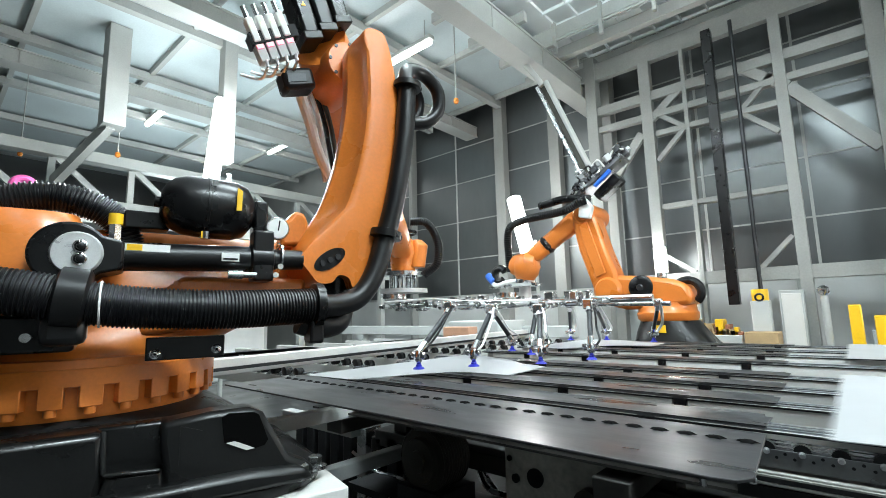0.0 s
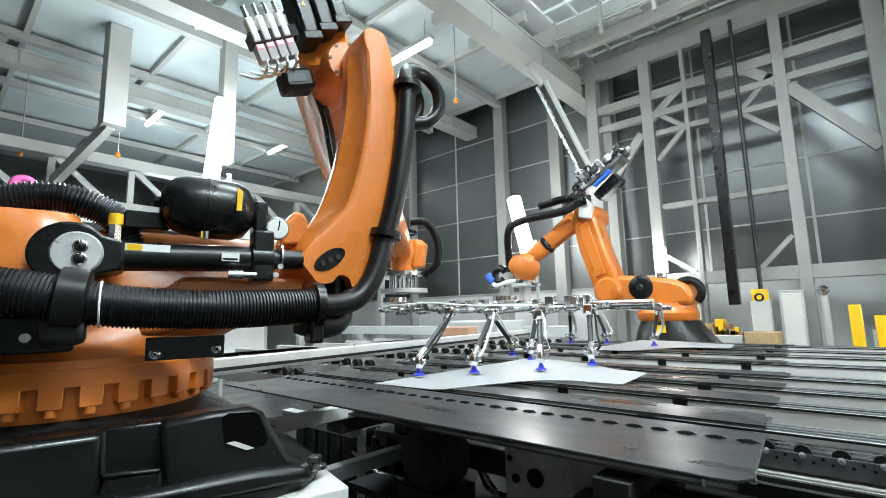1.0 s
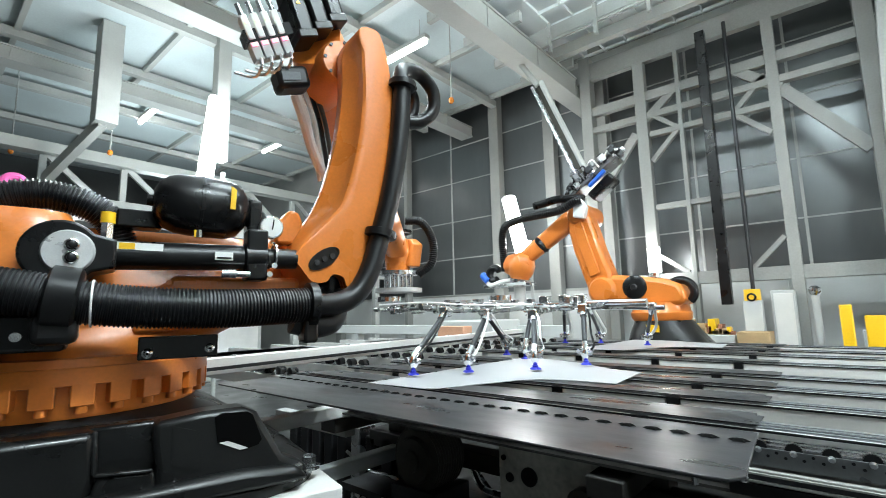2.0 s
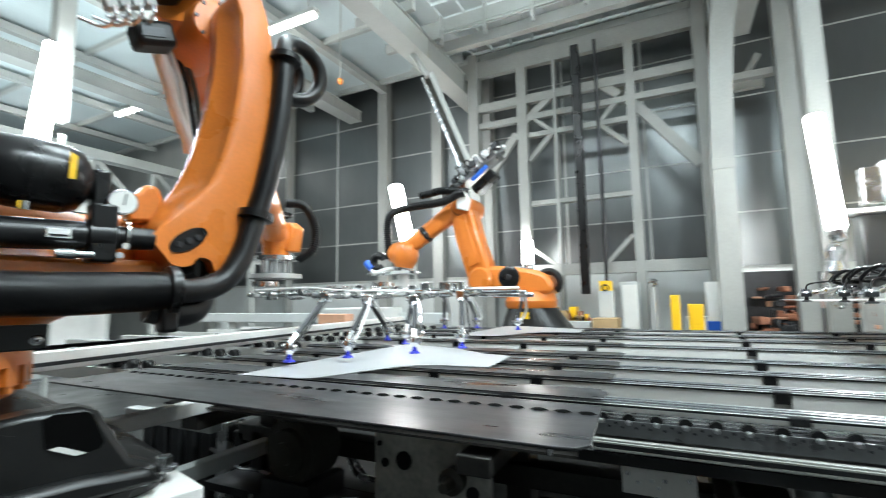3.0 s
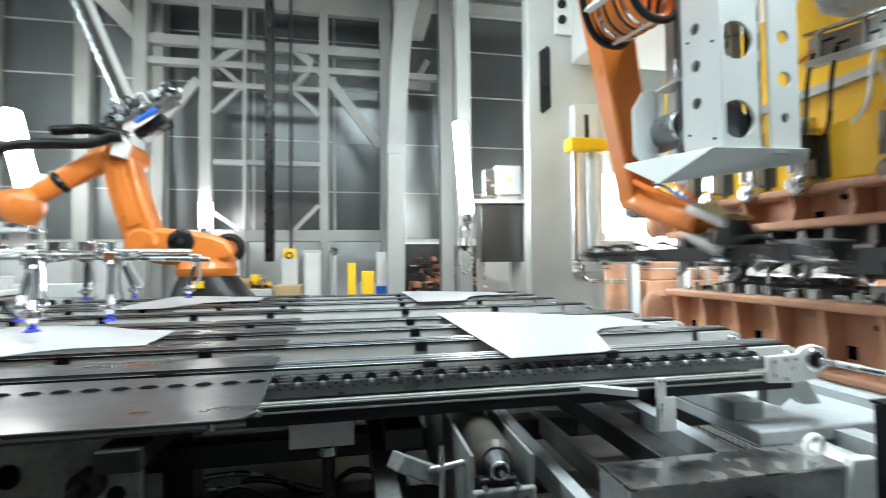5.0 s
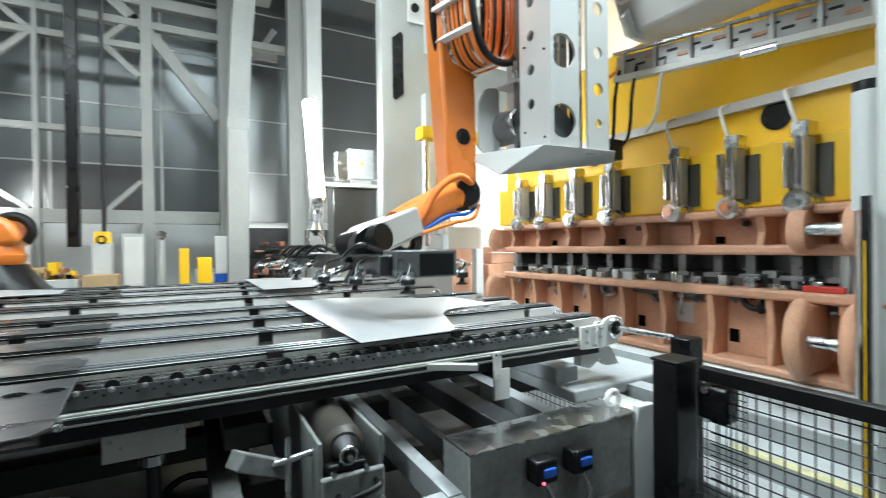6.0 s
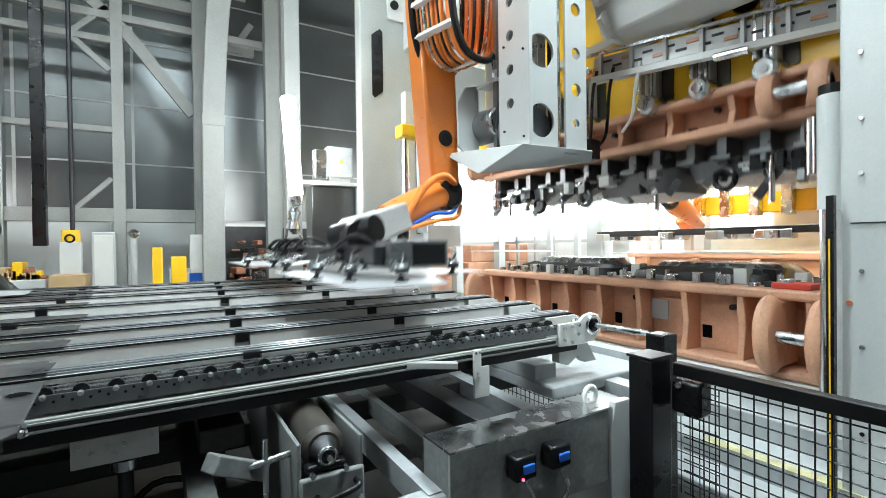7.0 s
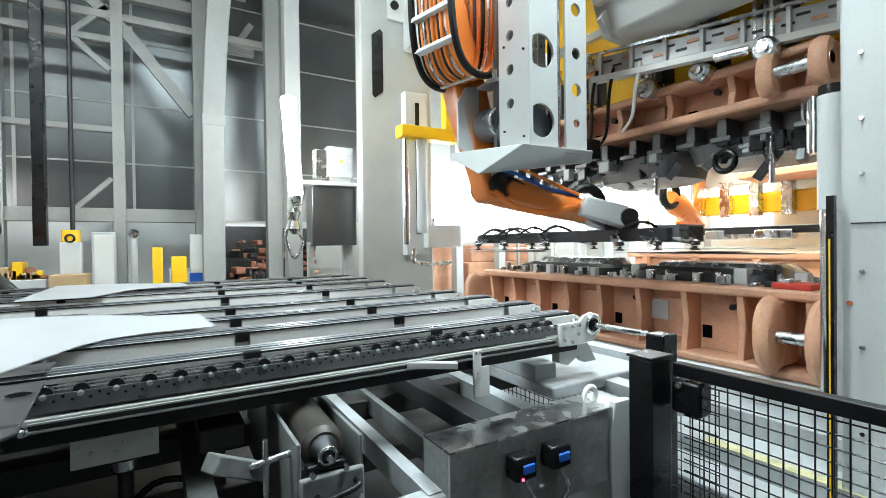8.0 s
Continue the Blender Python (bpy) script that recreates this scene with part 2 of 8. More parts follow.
def torus(bm, c, big, r, axis="y", n=28, k=10, a0=0.0, a1=360.0):
    pts = []
    steps = max(3, int(n * (a1 - a0) / 360))
    for i in range(steps + 1):
        a = radians(a0 + (a1 - a0) * i / steps)
        x, z = big * math.cos(a), big * math.sin(a)
        pts.append(Vector(c) + Vector({"y": (x, 0, z), "x": (0, x, z), "z": (x, z, 0)}[axis]))
    last = None
    first = None
    for i, p in enumerate(pts):
        d = (pts[min(i + 1, steps)] - pts[max(i - 1, 0)]).normalized()
        side = Vector({"y": (0, 1, 0), "x": (1, 0, 0), "z": (0, 0, 1)}[axis])
        u = side.cross(d).normalized()
        ring = [bm.verts.new(p + (side * math.cos(j * 2 * math.pi / k) + u * math.sin(j * 2 * math.pi / k)) * r) for j in range(k)]
        if last:
            for j in range(k):
                bm.faces.new((last[j], last[(j + 1) % k], ring[(j + 1) % k], ring[j]))
        else:
            first = ring
        last = ring
    bm.faces.new(first[::-1])
    bm.faces.new(last)
    return bm


def disc_with_hole(bm, w, h, holes, t, n=20):
    """An upright plate w by h, t thick, with round holes (x, z, r) cut through, made of strips."""
    zs = sorted({0.0, h, *[z - r for _, z, r in holes], *[z + r for _, z, r in holes]})
    for z0, z1 in zip(zs, zs[1:]):
        hit = [q for q in holes if q[1] - q[2] < (z0 + z1) / 2 < q[1] + q[2]]
        if not hit:
            box(bm, 0, 0, z0, w, t, z1)
            continue
        x, z, r = hit[0]
        arc = [radians(-90 + 180 * k / n) for k in range(n + 1)]
        right = [(x + r * math.cos(a), z + r * math.sin(a)) for a in arc]
        slab(bm, right + [(w, z1), (w, z0)], 0, t)
        left = [(x - r * math.cos(a), z + r * math.sin(a)) for a in arc]
        slab(bm, left + [(0, z1), (0, z0)], 0, t)
    return bm


def B():
    return bmesh.new()

# ---- hall ----


def hall():
    floor = tagged(part("floor", box(B(), -22, -5, -0.2, 13, 10.3, 0), FLOOR), "grey coated concrete hall floor", "floor", kind="structure")
    # dark plate painted as the shade on the floor below the belts
    pit = tagged(part("floor_pit", box(B(), -4.5, 0.6, 0.0, 1.95, 6.0, 0.012), SHADEFLOOR), "floor plate under the conveyor, painted near black for the shade there", "floor", kind="structure")
    wall = tagged(part("wall_north", box(B(), -22, 10.0, 0, 13, 10.3, 8), STEELWORK), "galvanised metal panel wall with pale joints", "wall", kind="structure")
    # wall out of view, its dark colour lowers the fill light
    tagged(part("wall_south", box(B(), -22, -5.3, 0, 13, -5, 8), DARKWALL), "unseen hall wall, darkened to cut bounced light", "wall", kind="structure")
    tagged(part("wall_west", box(B(), -22.3, -5.3, 0, -22, 10.3, 8), PANEL), "grey far hall wall", "wall", kind="structure")
    tagged(part("wall_east", box(B(), 13, -5.3, 0, 13.3, 10.3, 8), GREY), "pale hall wall behind the press", "wall", kind="structure")
    tagged(part("ceiling", box(B(), -22.3, -5.3, 7.3, 13.3, 10.3, 7.5), CEIL), "white sheet metal ceiling", "ceiling", kind="structure")
    # wall panels
    meshes = {}
    cols = [-13.1, -11.47, -9.84, -8.2, -6.56, -5.0, -3.6, -2.0, -0.4, 1.0, 2.4, 3.8]
    rows = [1.85, 2.85, 3.9, 5.02, 6.04, 7.2]
    for x0, x1 in zip(cols, cols[1:]):
        for k, (z0, z1) in enumerate(zip(rows, rows[1:])):
            key = (round(x1 - x0, 2), k)
            if key not in meshes:
                w, h = x1 - x0 - 0.04, z1 - z0 - 0.03
                bm = box(B(), 0, -0.03, 0, w, 0, h)
                meshes[key] = finish("panel", bm, PANEL, 0)
            ob = new("panel", meshes[key])
            ob.parent = wall
            ob.location = (x0 + 0.02, 9.998, z0 + 0.015)
    for z in rows:
        strip = new("joint_strip", finish("joint_strip", box(B(), -13.1, 9.955, z - 0.012, 3.8, 9.966, z + 0.012), STEELWORK, 0))
        strip.parent = wall
    for x in cols[1:-1]:
        strip = new("joint_strip", finish("joint_strip", box(B(), x - 0.022, 9.95, 1.85, x + 0.022, 9.967, 7.2), STEELWORK, 0))
        strip.parent = wall
    # lower wall: pale sheeting with dark doorways to the next hall
    for x0, x1 in ((-13, -5.2), (-5.0, -3.0), (-2.9, -0.75), (-0.6, 0.9)):
        part("plinth_sheet", box(B(), x0, 9.94, 0.02, x1, 9.995, 1.8), GREY, wall)
    # posts on the wall
    for x, w in ((-13.1, 0.28), (-9.84, 0.12), (-6.56, 0.28), (-5.0, 0.26), (-3.75, 0.3), (0.95, 0.2), (2.1, 0.3)):
        tagged(part("wall_post", box(B(), x - w / 2, 9.72, 0, x + w / 2, 9.96, 7.3), GATE, bevel=0.008), "pale grey painted steel wall post", "post", group="wall posts")


def gate_frame():
    g = thing("gate_frame", label="pale grey steel gate frame with cross braces against the panel wall", category="steel frame")
    for x in (-3.69, 0.6):
        part("post", box(B(), x - 0.1, 8.9, 0, x + 0.12, 9.15, 6.6), GATE, g, bevel=0.008)
    for x, w in ((-2.62, 0.2), (-0.55, 0.16), (-1.95, 0.07)):
        part("post", box(B(), x - w / 2, 8.92, 0, x + w / 2, 9.1, 6.1), GATE, g, bevel=0.006)
    for z0, z1, x0, x1 in ((6.08, 6.45, -4.1, 0.75), (5.3, 5.48, -3.6, 0.5), (4.94, 5.06, -3.6, 1.7), (4.57, 4.67, -2.5, -0.63), (3.17, 3.26, -2.5, -0.63), (1.77, 1.98, -3.6, 0.5)):
        part("beam", box(B(), x0, 8.94, z0, x1, 9.08, z1), GATE, g, bevel=0.006)
    for a, b, w in (((-2.5, 5.05), (-2.0, 4.62), 0.08), ((-2.0, 4.62), (-2.5, 4.1), 0.08), ((-0.65, 5.15), (-1.15, 4.62), 0.08), ((-1.15, 4.62), (-0.65, 4.15), 0.08),
                    ((-0.47, 4.85), (0.5, 3.6), 0.18), ((-2.75, 4.7), (-3.6, 3.6), 0.16), ((-2.5, 2.3), (-2.05, 1.98), 0.07), ((-0.65, 2.45), (-1.1, 1.98), 0.07),
                    ((-1.15, 5.45), (-0.47, 4.85), 0.16), ((-2.0, 5.4), (-2.65, 4.85), 0.14)):
        part("brace", bar(B(), (a[0], 9.0, a[1]), (b[0], 9.0, b[1]), 0.09, w), GATE, g)
    part("soffit", box(B(), 0.83, 8.2, 6.55, 1.54, 9.7, 6.6), GATE, g)
    part("corner_beam", box(B(), 0.86, 9.3, 4.9, 1.54, 9.42, 5.06), GATE, g, bevel=0.006)
    part("corner_brace", bar(B(), (1.2, 9.36, 5.0), (1.5, 9.36, 5.5), 0.08, 0.1), GATE, g)
    tagged(part("lift_column", box(B(), -1.53, 8.5, 1.4, -1.38, 8.66, 6.05), BLACK, bevel=0.01), "black vertical lift gate column", "column")
    tagged(part("lift_cable", rod(B(), (-1.1, 8.6, 0.0), (-1.1, 8.6, 6.1), 0.03), DARKSTEEL), "dark hanging steel cable of the lift gate", "cable")
    k = thing("portal_column", label="pale grey tapered portal column with curved haunch", category="column")
    bm = slab(B(), [(0.53, 0), (0.83, 0), (0.86, 3.3), (0.91, 4.2), (0.95, 4.8), (1.01, 5.4), (1.11, 5.85), (1.28, 6.3), (1.6, 6.9), (1.1, 6.9), (0.9, 6.45), (0.77, 6.0), (0.68, 5.4), (0.63, 4.75), (0.59, 4.0), (0.56, 3.3)], 7.86, 8.12)
    part("column_body", bm, GATE, k, bevel=0.01)
    bm = B()
    for x, z in ((0.525, 0.4), (0.553, 3.2)):
        box(bm, x, 7.85, z, x + 0.318, 7.86, z + 0.16)
    part("splice_plate", bm, GATE, k, bevel=0.004)
    for x0, x1 in ((1.55, 1.78), (0.72, 0.8)):
        st = thing("steel_stanchion", label="pale grey steel stanchion beside the gate", category="post")
        part("shaft", box(B(), x0, 8.3, 0.02, x1, 8.5, 7.2), GATE, st, bevel=0.006)
        part("foot_plate", box(B(), x0 - 0.06, 8.24, 0, x1 + 0.06, 8.56, 0.021), GATE, st)


def roof_steel():
    for x, z0, z1 in ((-4.05, 5.8, 6.25), (1.3, 6.2, 6.6), (-7.6, 6.2, 6.5), (-11.5, 6.2, 6.5)):
        girder = thing("roof_girder", label="pale grey steel roof girder with wide flanges", category="girder", group="roof girders")
        part("web", box(B(), x - 0.17, -5.0, z0 + 0.03, x + 0.17, 9.99, z1 - 0.03), STEELWORK, girder)
        part("lower_flange", box(B(), x - 0.2, -5.0, z0, x + 0.2, 9.99, z0 + 0.031), STEELWORK, girder, bevel=0.006)
        part("upper_flange", box(B(), x - 0.2, -5.0, z1 - 0.031, x + 0.2, 9.99, z1), STEELWORK, girder, bevel=0.006)
        for k in range(9):
            part("stiffener", box(B(), x - 0.19, -3.9 + k * 1.6, z0 + 0.03, x + 0.19, -3.885 + k * 1.6, z1 - 0.03), STEELWORK, girder)
    for y in (0.5, 2.3, 4.1, 5.9, 7.7, 9.3):
        tagged(part("roof_purlin", box(B(), -4.3, y - 0.06, 6.5, 12.8, y + 0.06, 6.75), STEELWORK), "pale grey roof purlin", "purlin", group="roof purlins")
    # square-mesh lit ceiling grid near the gate
    grid = thing("ceiling_grid", label="white square ceiling grid of thin bars", category="ceiling grid")
    for i in range(11):
        x = -3.8 + i * 0.46
        part("grid_bar", box(B(), x, 1.0, 6.78, x + 0.035, 9.9, 6.84), CEIL, grid)
    for i in range(18):
        y = 1.2 + i * 0.5
        part("grid_bar", box(B(), -3.8, y, 6.77, 0.9, y + 0.035, 6.83), CEIL, grid)
    # walkway edge with rails over the gate
    w = thing("overhead_walkway", label="pale grey overhead walkway edge with rail posts", category="walkway")
    part("edge_beam", box(B(), -4.3, 8.0, 6.3, 1.0, 8.16, 6.52), STEELWORK, w, bevel=0.008)
    part("rail", box(B(), -4.0, 7.6, 6.42, 0.9, 7.64, 6.46), STEELWORK, w)
    for i in range(6):
        part("rail_post", box(B(), -3.8 + i * 0.9, 7.58, 6.2, -3.74 + i * 0.9, 7.66, 6.8), STEELWORK, w)
    # side rafters between girder and grid
    for i in range(9):
        y = 1.4 + i * 1.0
        tagged(part("short_rafter", box(B(), -4.9, y, 6.24, -3.7, y + 0.09, 6.42), STEELWORK), "short pale grey rafter", "rafter", group="rafters")
    # suspended deck seen over the robot
    d = thing("mezzanine_deck", label="pale sheet metal mezzanine deck on steel ribs", category="deck")
    part("deck_sheet", box(B(), -20, -1.5, 6.86, -4.6, 9.6, 6.9), DECK, d)
    for i in range(6):
        y = -1.2 + i * 2.1
        part("rib", box(B(), -20, y, 6.74, -4.6, y + 0.09, 6.858), STEELWORK, d)
    for i in range(6):
        x = -18.5 + i * 2.4
        part("cross_rib", box(B(), x, -1.5, 6.62, x + 0.16, 9.6, 6.78), STEELWORK, d)


def hall_lamp(x, y, z, w=1.4):
    lamp = thing("ceiling_tube_lamp", pose(x, y, z), "lit white tube lamp hanging under the roof", "lamp", "ceiling tube lamps")
    part("tube", rod(B(), (-w / 2, 0, 0), (w / 2, 0, 0), 0.05), CEILTUBE, lamp)
    part("housing", box(B(), -w / 2 - 0.05, -0.07, 0.045, w / 2 + 0.05, 0.07, 0.12), STEELWORK, lamp, bevel=0.006)
    bm = B()
    for s in (-0.4, 0.4):
        rod(bm, (s * w, 0, 0.11), (s * w, 0, 0.5), 0.008, n=6)
    part("hanger", bm, STEELWORK, lamp)


def tube_lamp(a, b, r=0.085, short=False):
    lamp = thing("wall_tube_lamp", label="bright upright fluorescent work lamp" if not short else "short bright upright fluorescent lamp", category="lamp", group="work lamps")
    a, b = Vector(a), Vector(b)
    part("tube", lathe(B(), a, b, [(0, r * 0.8), (0.02, r), (0.98, r), (1, r * 0.8)], 18), TUBE, lamp)
    d = (b - a).normalized()
    part("end_cap", lathe(B(), a - d * 0.12, a, [(0, r * 0.6), (0.3, r * 0.9), (1, r * 0.9)], 16), STEEL, lamp)
    if a.z > 2.3 and a.y < 9:
        part("lamp_pole", rod(B(), (a.x, a.y + 0.3, 0), (a.x, a.y + 0.3, a.z + 0.3), 0.035), STEELWORK, lamp)
    part("bracket", bar(B(), a - d * 0.1, a - d * 0.1 + Vector((0, 0.3, -0.1)), 0.05, 0.05), STEEL, lamp)


def left_steel():
    """Stanchions, rails and knee braces over the near robot."""
    f = thing("support_portal", label="pale grey steel portal with hanging posts and knee braces", category="steel frame")
    part("post", box(B(), -10.15, 1.95, 4.9, -9.75, 2.3, 6.85), STEELWORK, f, bevel=0.01)
    part("post", box(B(), -8.85, 3.55, 4.3, -8.6, 3.8, 6.85), STEELWORK, f, bevel=0.01)
    part("knee_brace", bar(B(), (-9.95, 2.1, 4.95), (-12.2, 1.6, 4.1), 0.14, 0.2), STEELWORK, f)
    part("long_beam", box(B(), -12.1, -3, 4.72, -11.8, 9.6, 4.95), STEELWORK, f, bevel=0.01)
    part("long_beam", box(B(), -12.1, -3, 3.8, -11.85, 9.6, 3.95), STEELWORK, f, bevel=0.01)
    for y in (0.2, 1.6, 3.0, 4.4, 5.8, 7.2):
        part("strut", bar(B(), (-12, y, 4.8), (-12, y + 1.0, 3.9), 0.08, 0.12), STEELWORK, f)
        part("strut", box(B(), -12.06, y - 0.06, 2.0, -11.94, y + 0.06, 4.7), STEELWORK, f)
    for z in (3.1, 2.4):
        tagged(part("guard_rail", bar(B(), (-9.5, -2, z), (-9.5, 9.5, z), 0.06, 0.18), STEELWORK), "pale grey horizontal guard rail", "rail", group="rails")
    for y in (1.0, 3.4, 5.8, 8.2):
        tagged(part("rail_stanchion", box(B(), -9.6, y, 0, -9.46, y + 0.14, 3.2), STEELWORK), "pale grey rail stanchion", "post", group="stanchions")
    for y in (0.6, 2.6, 4.9):
        a = thing("machine_cabinet", pose(-11.2, y, 0), "pale machine enclosure behind the rails", "cabinet", "cabinets")
        part("body", box(B(), -0.5, -0.8, 0, 0.5, 0.8, 2.6), GREY, a, bevel=0.02)
        part("door", box(B(), 0.5, -0.7, 0.2, 0.53, 0.7, 2.4), WHITE, a, bevel=0.008)
    arm = thing("lamp_conduit_arm", label="diagonal steel conduit arm with yellow cable tray", category="conduit")
    part("pipe", rod(B(), (-3.85, 7.0, 5.3), (-3.03, 7.0, 3.28), 0.035), STEEL, arm)
    part("pipe", rod(B(), (-3.68, 7.0, 5.35), (-2.87, 7.0, 3.33), 0.045), STEELWORK, arm)
    part("cable_tray", bar(B(), (-3.76, 7.05, 5.32), (-2.95, 7.05, 3.3), 0.05, 0.1), BRASSY, arm)
    part("top_pipe", rod(B(), (-4.05, 7.0, 5.81), (-3.74, 7.0, 5.3), 0.05), STEELWORK, arm)


def beacons():
    for x, y, z, top in ((-4.9, 6.0, 5.05, 6.87), (-10.6, 2.4, 4.6, 6.87), (-12.9, 1.2, 4.9, 6.87)):
        b = thing("pendant_beacon", pose(x, y, z), "small orange beacon hanging on a thin rod", "beacon", "beacons")
        part("lens", lathe(B(), (0, 0, -0.04), (0, 0, 0.05), [(0, 0.03), (0.4, 0.05), (1, 0.04)], 14), material("orange_lens", (0.8, 0.25, 0.03), 0.3), b)
        part("rod", rod(B(), (0, 0, 0.05), (0, 0, top - z), 0.012, n=8), STEELWORK, b)
    c = thing("capped_post", pose(-9.3, 0.95, 0), "pale post with a pink cap", "post")
    part("post_body", box(B(), -0.1, -0.12, 0, 0.1, 0.12, 3.35), GREY, c)
    part("cap", torus(B(), (0, 0, 3.42), 0.12, 0.06, axis="x", a0=0, a1=180), PINK, c)


def doorway():
    d = thing("door_1", pose(1.25, 9.9, 0), "doorway with an added glowing panel as its light", "doorway", kind="structure")
    # glowing panel added to brighten the lower wall zone, no lamp here
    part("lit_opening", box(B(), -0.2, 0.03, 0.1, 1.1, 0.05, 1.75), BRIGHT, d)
    part("door_frame", box(B(), -0.3, -0.02, 0.0, -0.2, 0.08, 1.84), STEELWORK, d)
    part("door_frame", box(B(), 1.1, -0.02, 0.0, 1.2, 0.08, 1.84), STEELWORK, d)


def lower_clutter():
    """Bollards, bins and crates beyond the conveyor."""
    for x, h, w in ((-0.05, 1.36, 0.13), (0.22, 1.22, 0.2)):
        b = thing("bollard", pose(x, 8.0, 0), "yellow painted steel safety bollard", "bollard", "bollards")
        part("post_body", box(B(), -w / 2, -0.06, 0.02, w / 2, 0.06, h), YELLOW, b, bevel=0.015)
        part("base_plate", box(B(), -w / 2 - 0.08, -0.14, 0, w / 2 + 0.08, 0.14, 0.022), YELLOW, b)
    b = thing("blue_white_post", pose(0.48, 8.3, 0), "white post with blue lower half", "post")
    part("upper_half", box(B(), -0.1, -0.08, 0.95, 0.1, 0.08, 1.55), WHITE, b, bevel=0.01)
    part("lower_half", box(B(), -0.11, -0.085, 0, 0.11, 0.085, 0.95), BLUEPIPE, b, bevel=0.01)
    heap = random.Random(21)
    for x, y, w, h in ((1.35, 8.9, 0.75, 1.72), (2.35, 9.2, 0.6, 1.7), (1.2, 8.55, 0.5, 1.15)):
        c = thing("stacked_die_crate", pose(x, y, 0), "rusty brown cast tool parts stacked beyond the gate", "tool stack", "tool stacks")
        part("rack", box(B(), -w / 2, -0.3, 0, w / 2, 0.3, h * 0.4), DARKSTEEL, c, bevel=0.01)
        part("back_plate", box(B(), -w / 2, 0.25, h * 0.4, w / 2, 0.3, h), DARKSTEEL, c)
        for k in range(26):
            z, u, e = h * heap.uniform(0.4, 0.86), heap.uniform(-w / 2 + 0.06, w / 2 - 0.06), heap.uniform(0.02, 0.09)
            block = bar(B(), (u, 0.25, z), (u + heap.uniform(-0.05, 0.05), -0.22 + heap.uniform(0, 0.3), z + heap.uniform(-0.03, 0.06)), e * 2, heap.uniform(0.03, 0.16))
            part("casting", block, heap.choice((RUST, RUST, RUST, DIE, DARKSTEEL, DARKSTEEL)), c, bevel=0.02)
    c = thing("cardboard_carton", pose(-1.0, 8.2, 0), "brown cardboard carton on a pallet", "carton")
    part("pallet", box(B(), -0.4, -0.3, 0, 0.4, 0.3, 0.75), GREY, c)
    part("carton_body", box(B(), -0.28, -0.25, 0.75, 0.12, 0.25, 1.0), CARD, c, bevel=0.01)
    clutter = random.Random(31)
    q = thing("tool_trolley", pose(-1.75, 8.3, 0), "grey tool trolley heaped with yellow and brown tools", "trolley")
    part("body", box(B(), -0.42, -0.2, 0.1, 0.42, 0.2, 0.95), GREY, q, bevel=0.012)
    for k in range(4):
        part("castor", rod(B(), (-0.35 + 0.7 * (k % 2), -0.16 + 0.32 * (k // 2), 0.05), (-0.35 + 0.7 * (k % 2), -0.13 + 0.32 * (k // 2), 0.05), 0.05, n=14), BLACK, q)
    for k in range(22):
        u, e = -0.38 + 0.036 * k, clutter.uniform(0.02, 0.06)
        part("tool", box(B(), u - e, -0.15, 0.951, u + e, clutter.uniform(-0.05, 0.15), 0.951 + clutter.uniform(0.03, 0.24)), clutter.choice((YELLOW, CARD, CARD, DARKSTEEL, GREY, RUST, BRASSY)), q, bevel=0.008)
    for x, h, mat in ((-2.32, 1.62, BLUEPIPE), (-2.2, 1.5, GREY), (-0.36, 1.5, GREY)):
        p = thing("hose_post", pose(x, 8.6, 0), "slim upright service post with a round head", "post", "service posts")
        part("shaft", rod(B(), (0, 0, 0.02), (0, 0, h), 0.045, n=12), mat, p)
        part("head", lathe(B(), (0, 0, h), (0, 0, h + 0.14), [(0, 0.05), (0.3, 0.08), (0.7, 0.08), (1, 0.03)], 14), STEEL, p)
        part("foot", rod(B(), (0, 0, 0), (0, 0, 0.021), 0.12, n=16), DARKSTEEL, p)
    m = thing("valve_stand", pose(-1.1, 8.45, 0), "grey valve stand with yellow cap", "valve")
    part("stand", box(B(), -0.12, -0.1, 0, 0.12, 0.1, 1.45), GREY, m, bevel=0.01)
    part("cap", rod(B(), (0, 0, 1.45), (0, 0, 1.62), 0.11), YELLOW, m)
    part("wheel", torus(B(), (0, -0.11, 1.5), 0.05, 0.014), BLACK, m)
    for x0, x1, h in ((-2.7, -2.0, 1.5), (-0.9, -0.6, 1.6), (0.1, 0.5, 1.0)):
        c = thing("switch_cabinet", pose(x0, 8.95 if x0 < -2 else 8.9, 0), "pale grey switch cabinet at the wall", "cabinet", "switch cabinets")
        part("body", box(B(), 0, -0.15, 0, x1 - x0, 0.15, h), GREY, c, bevel=0.01)
        part("door", box(B(), 0.03, -0.165, 0.05, x1 - x0 - 0.03, -0.15, h - 0.05), SIDE, c, bevel=0.004)


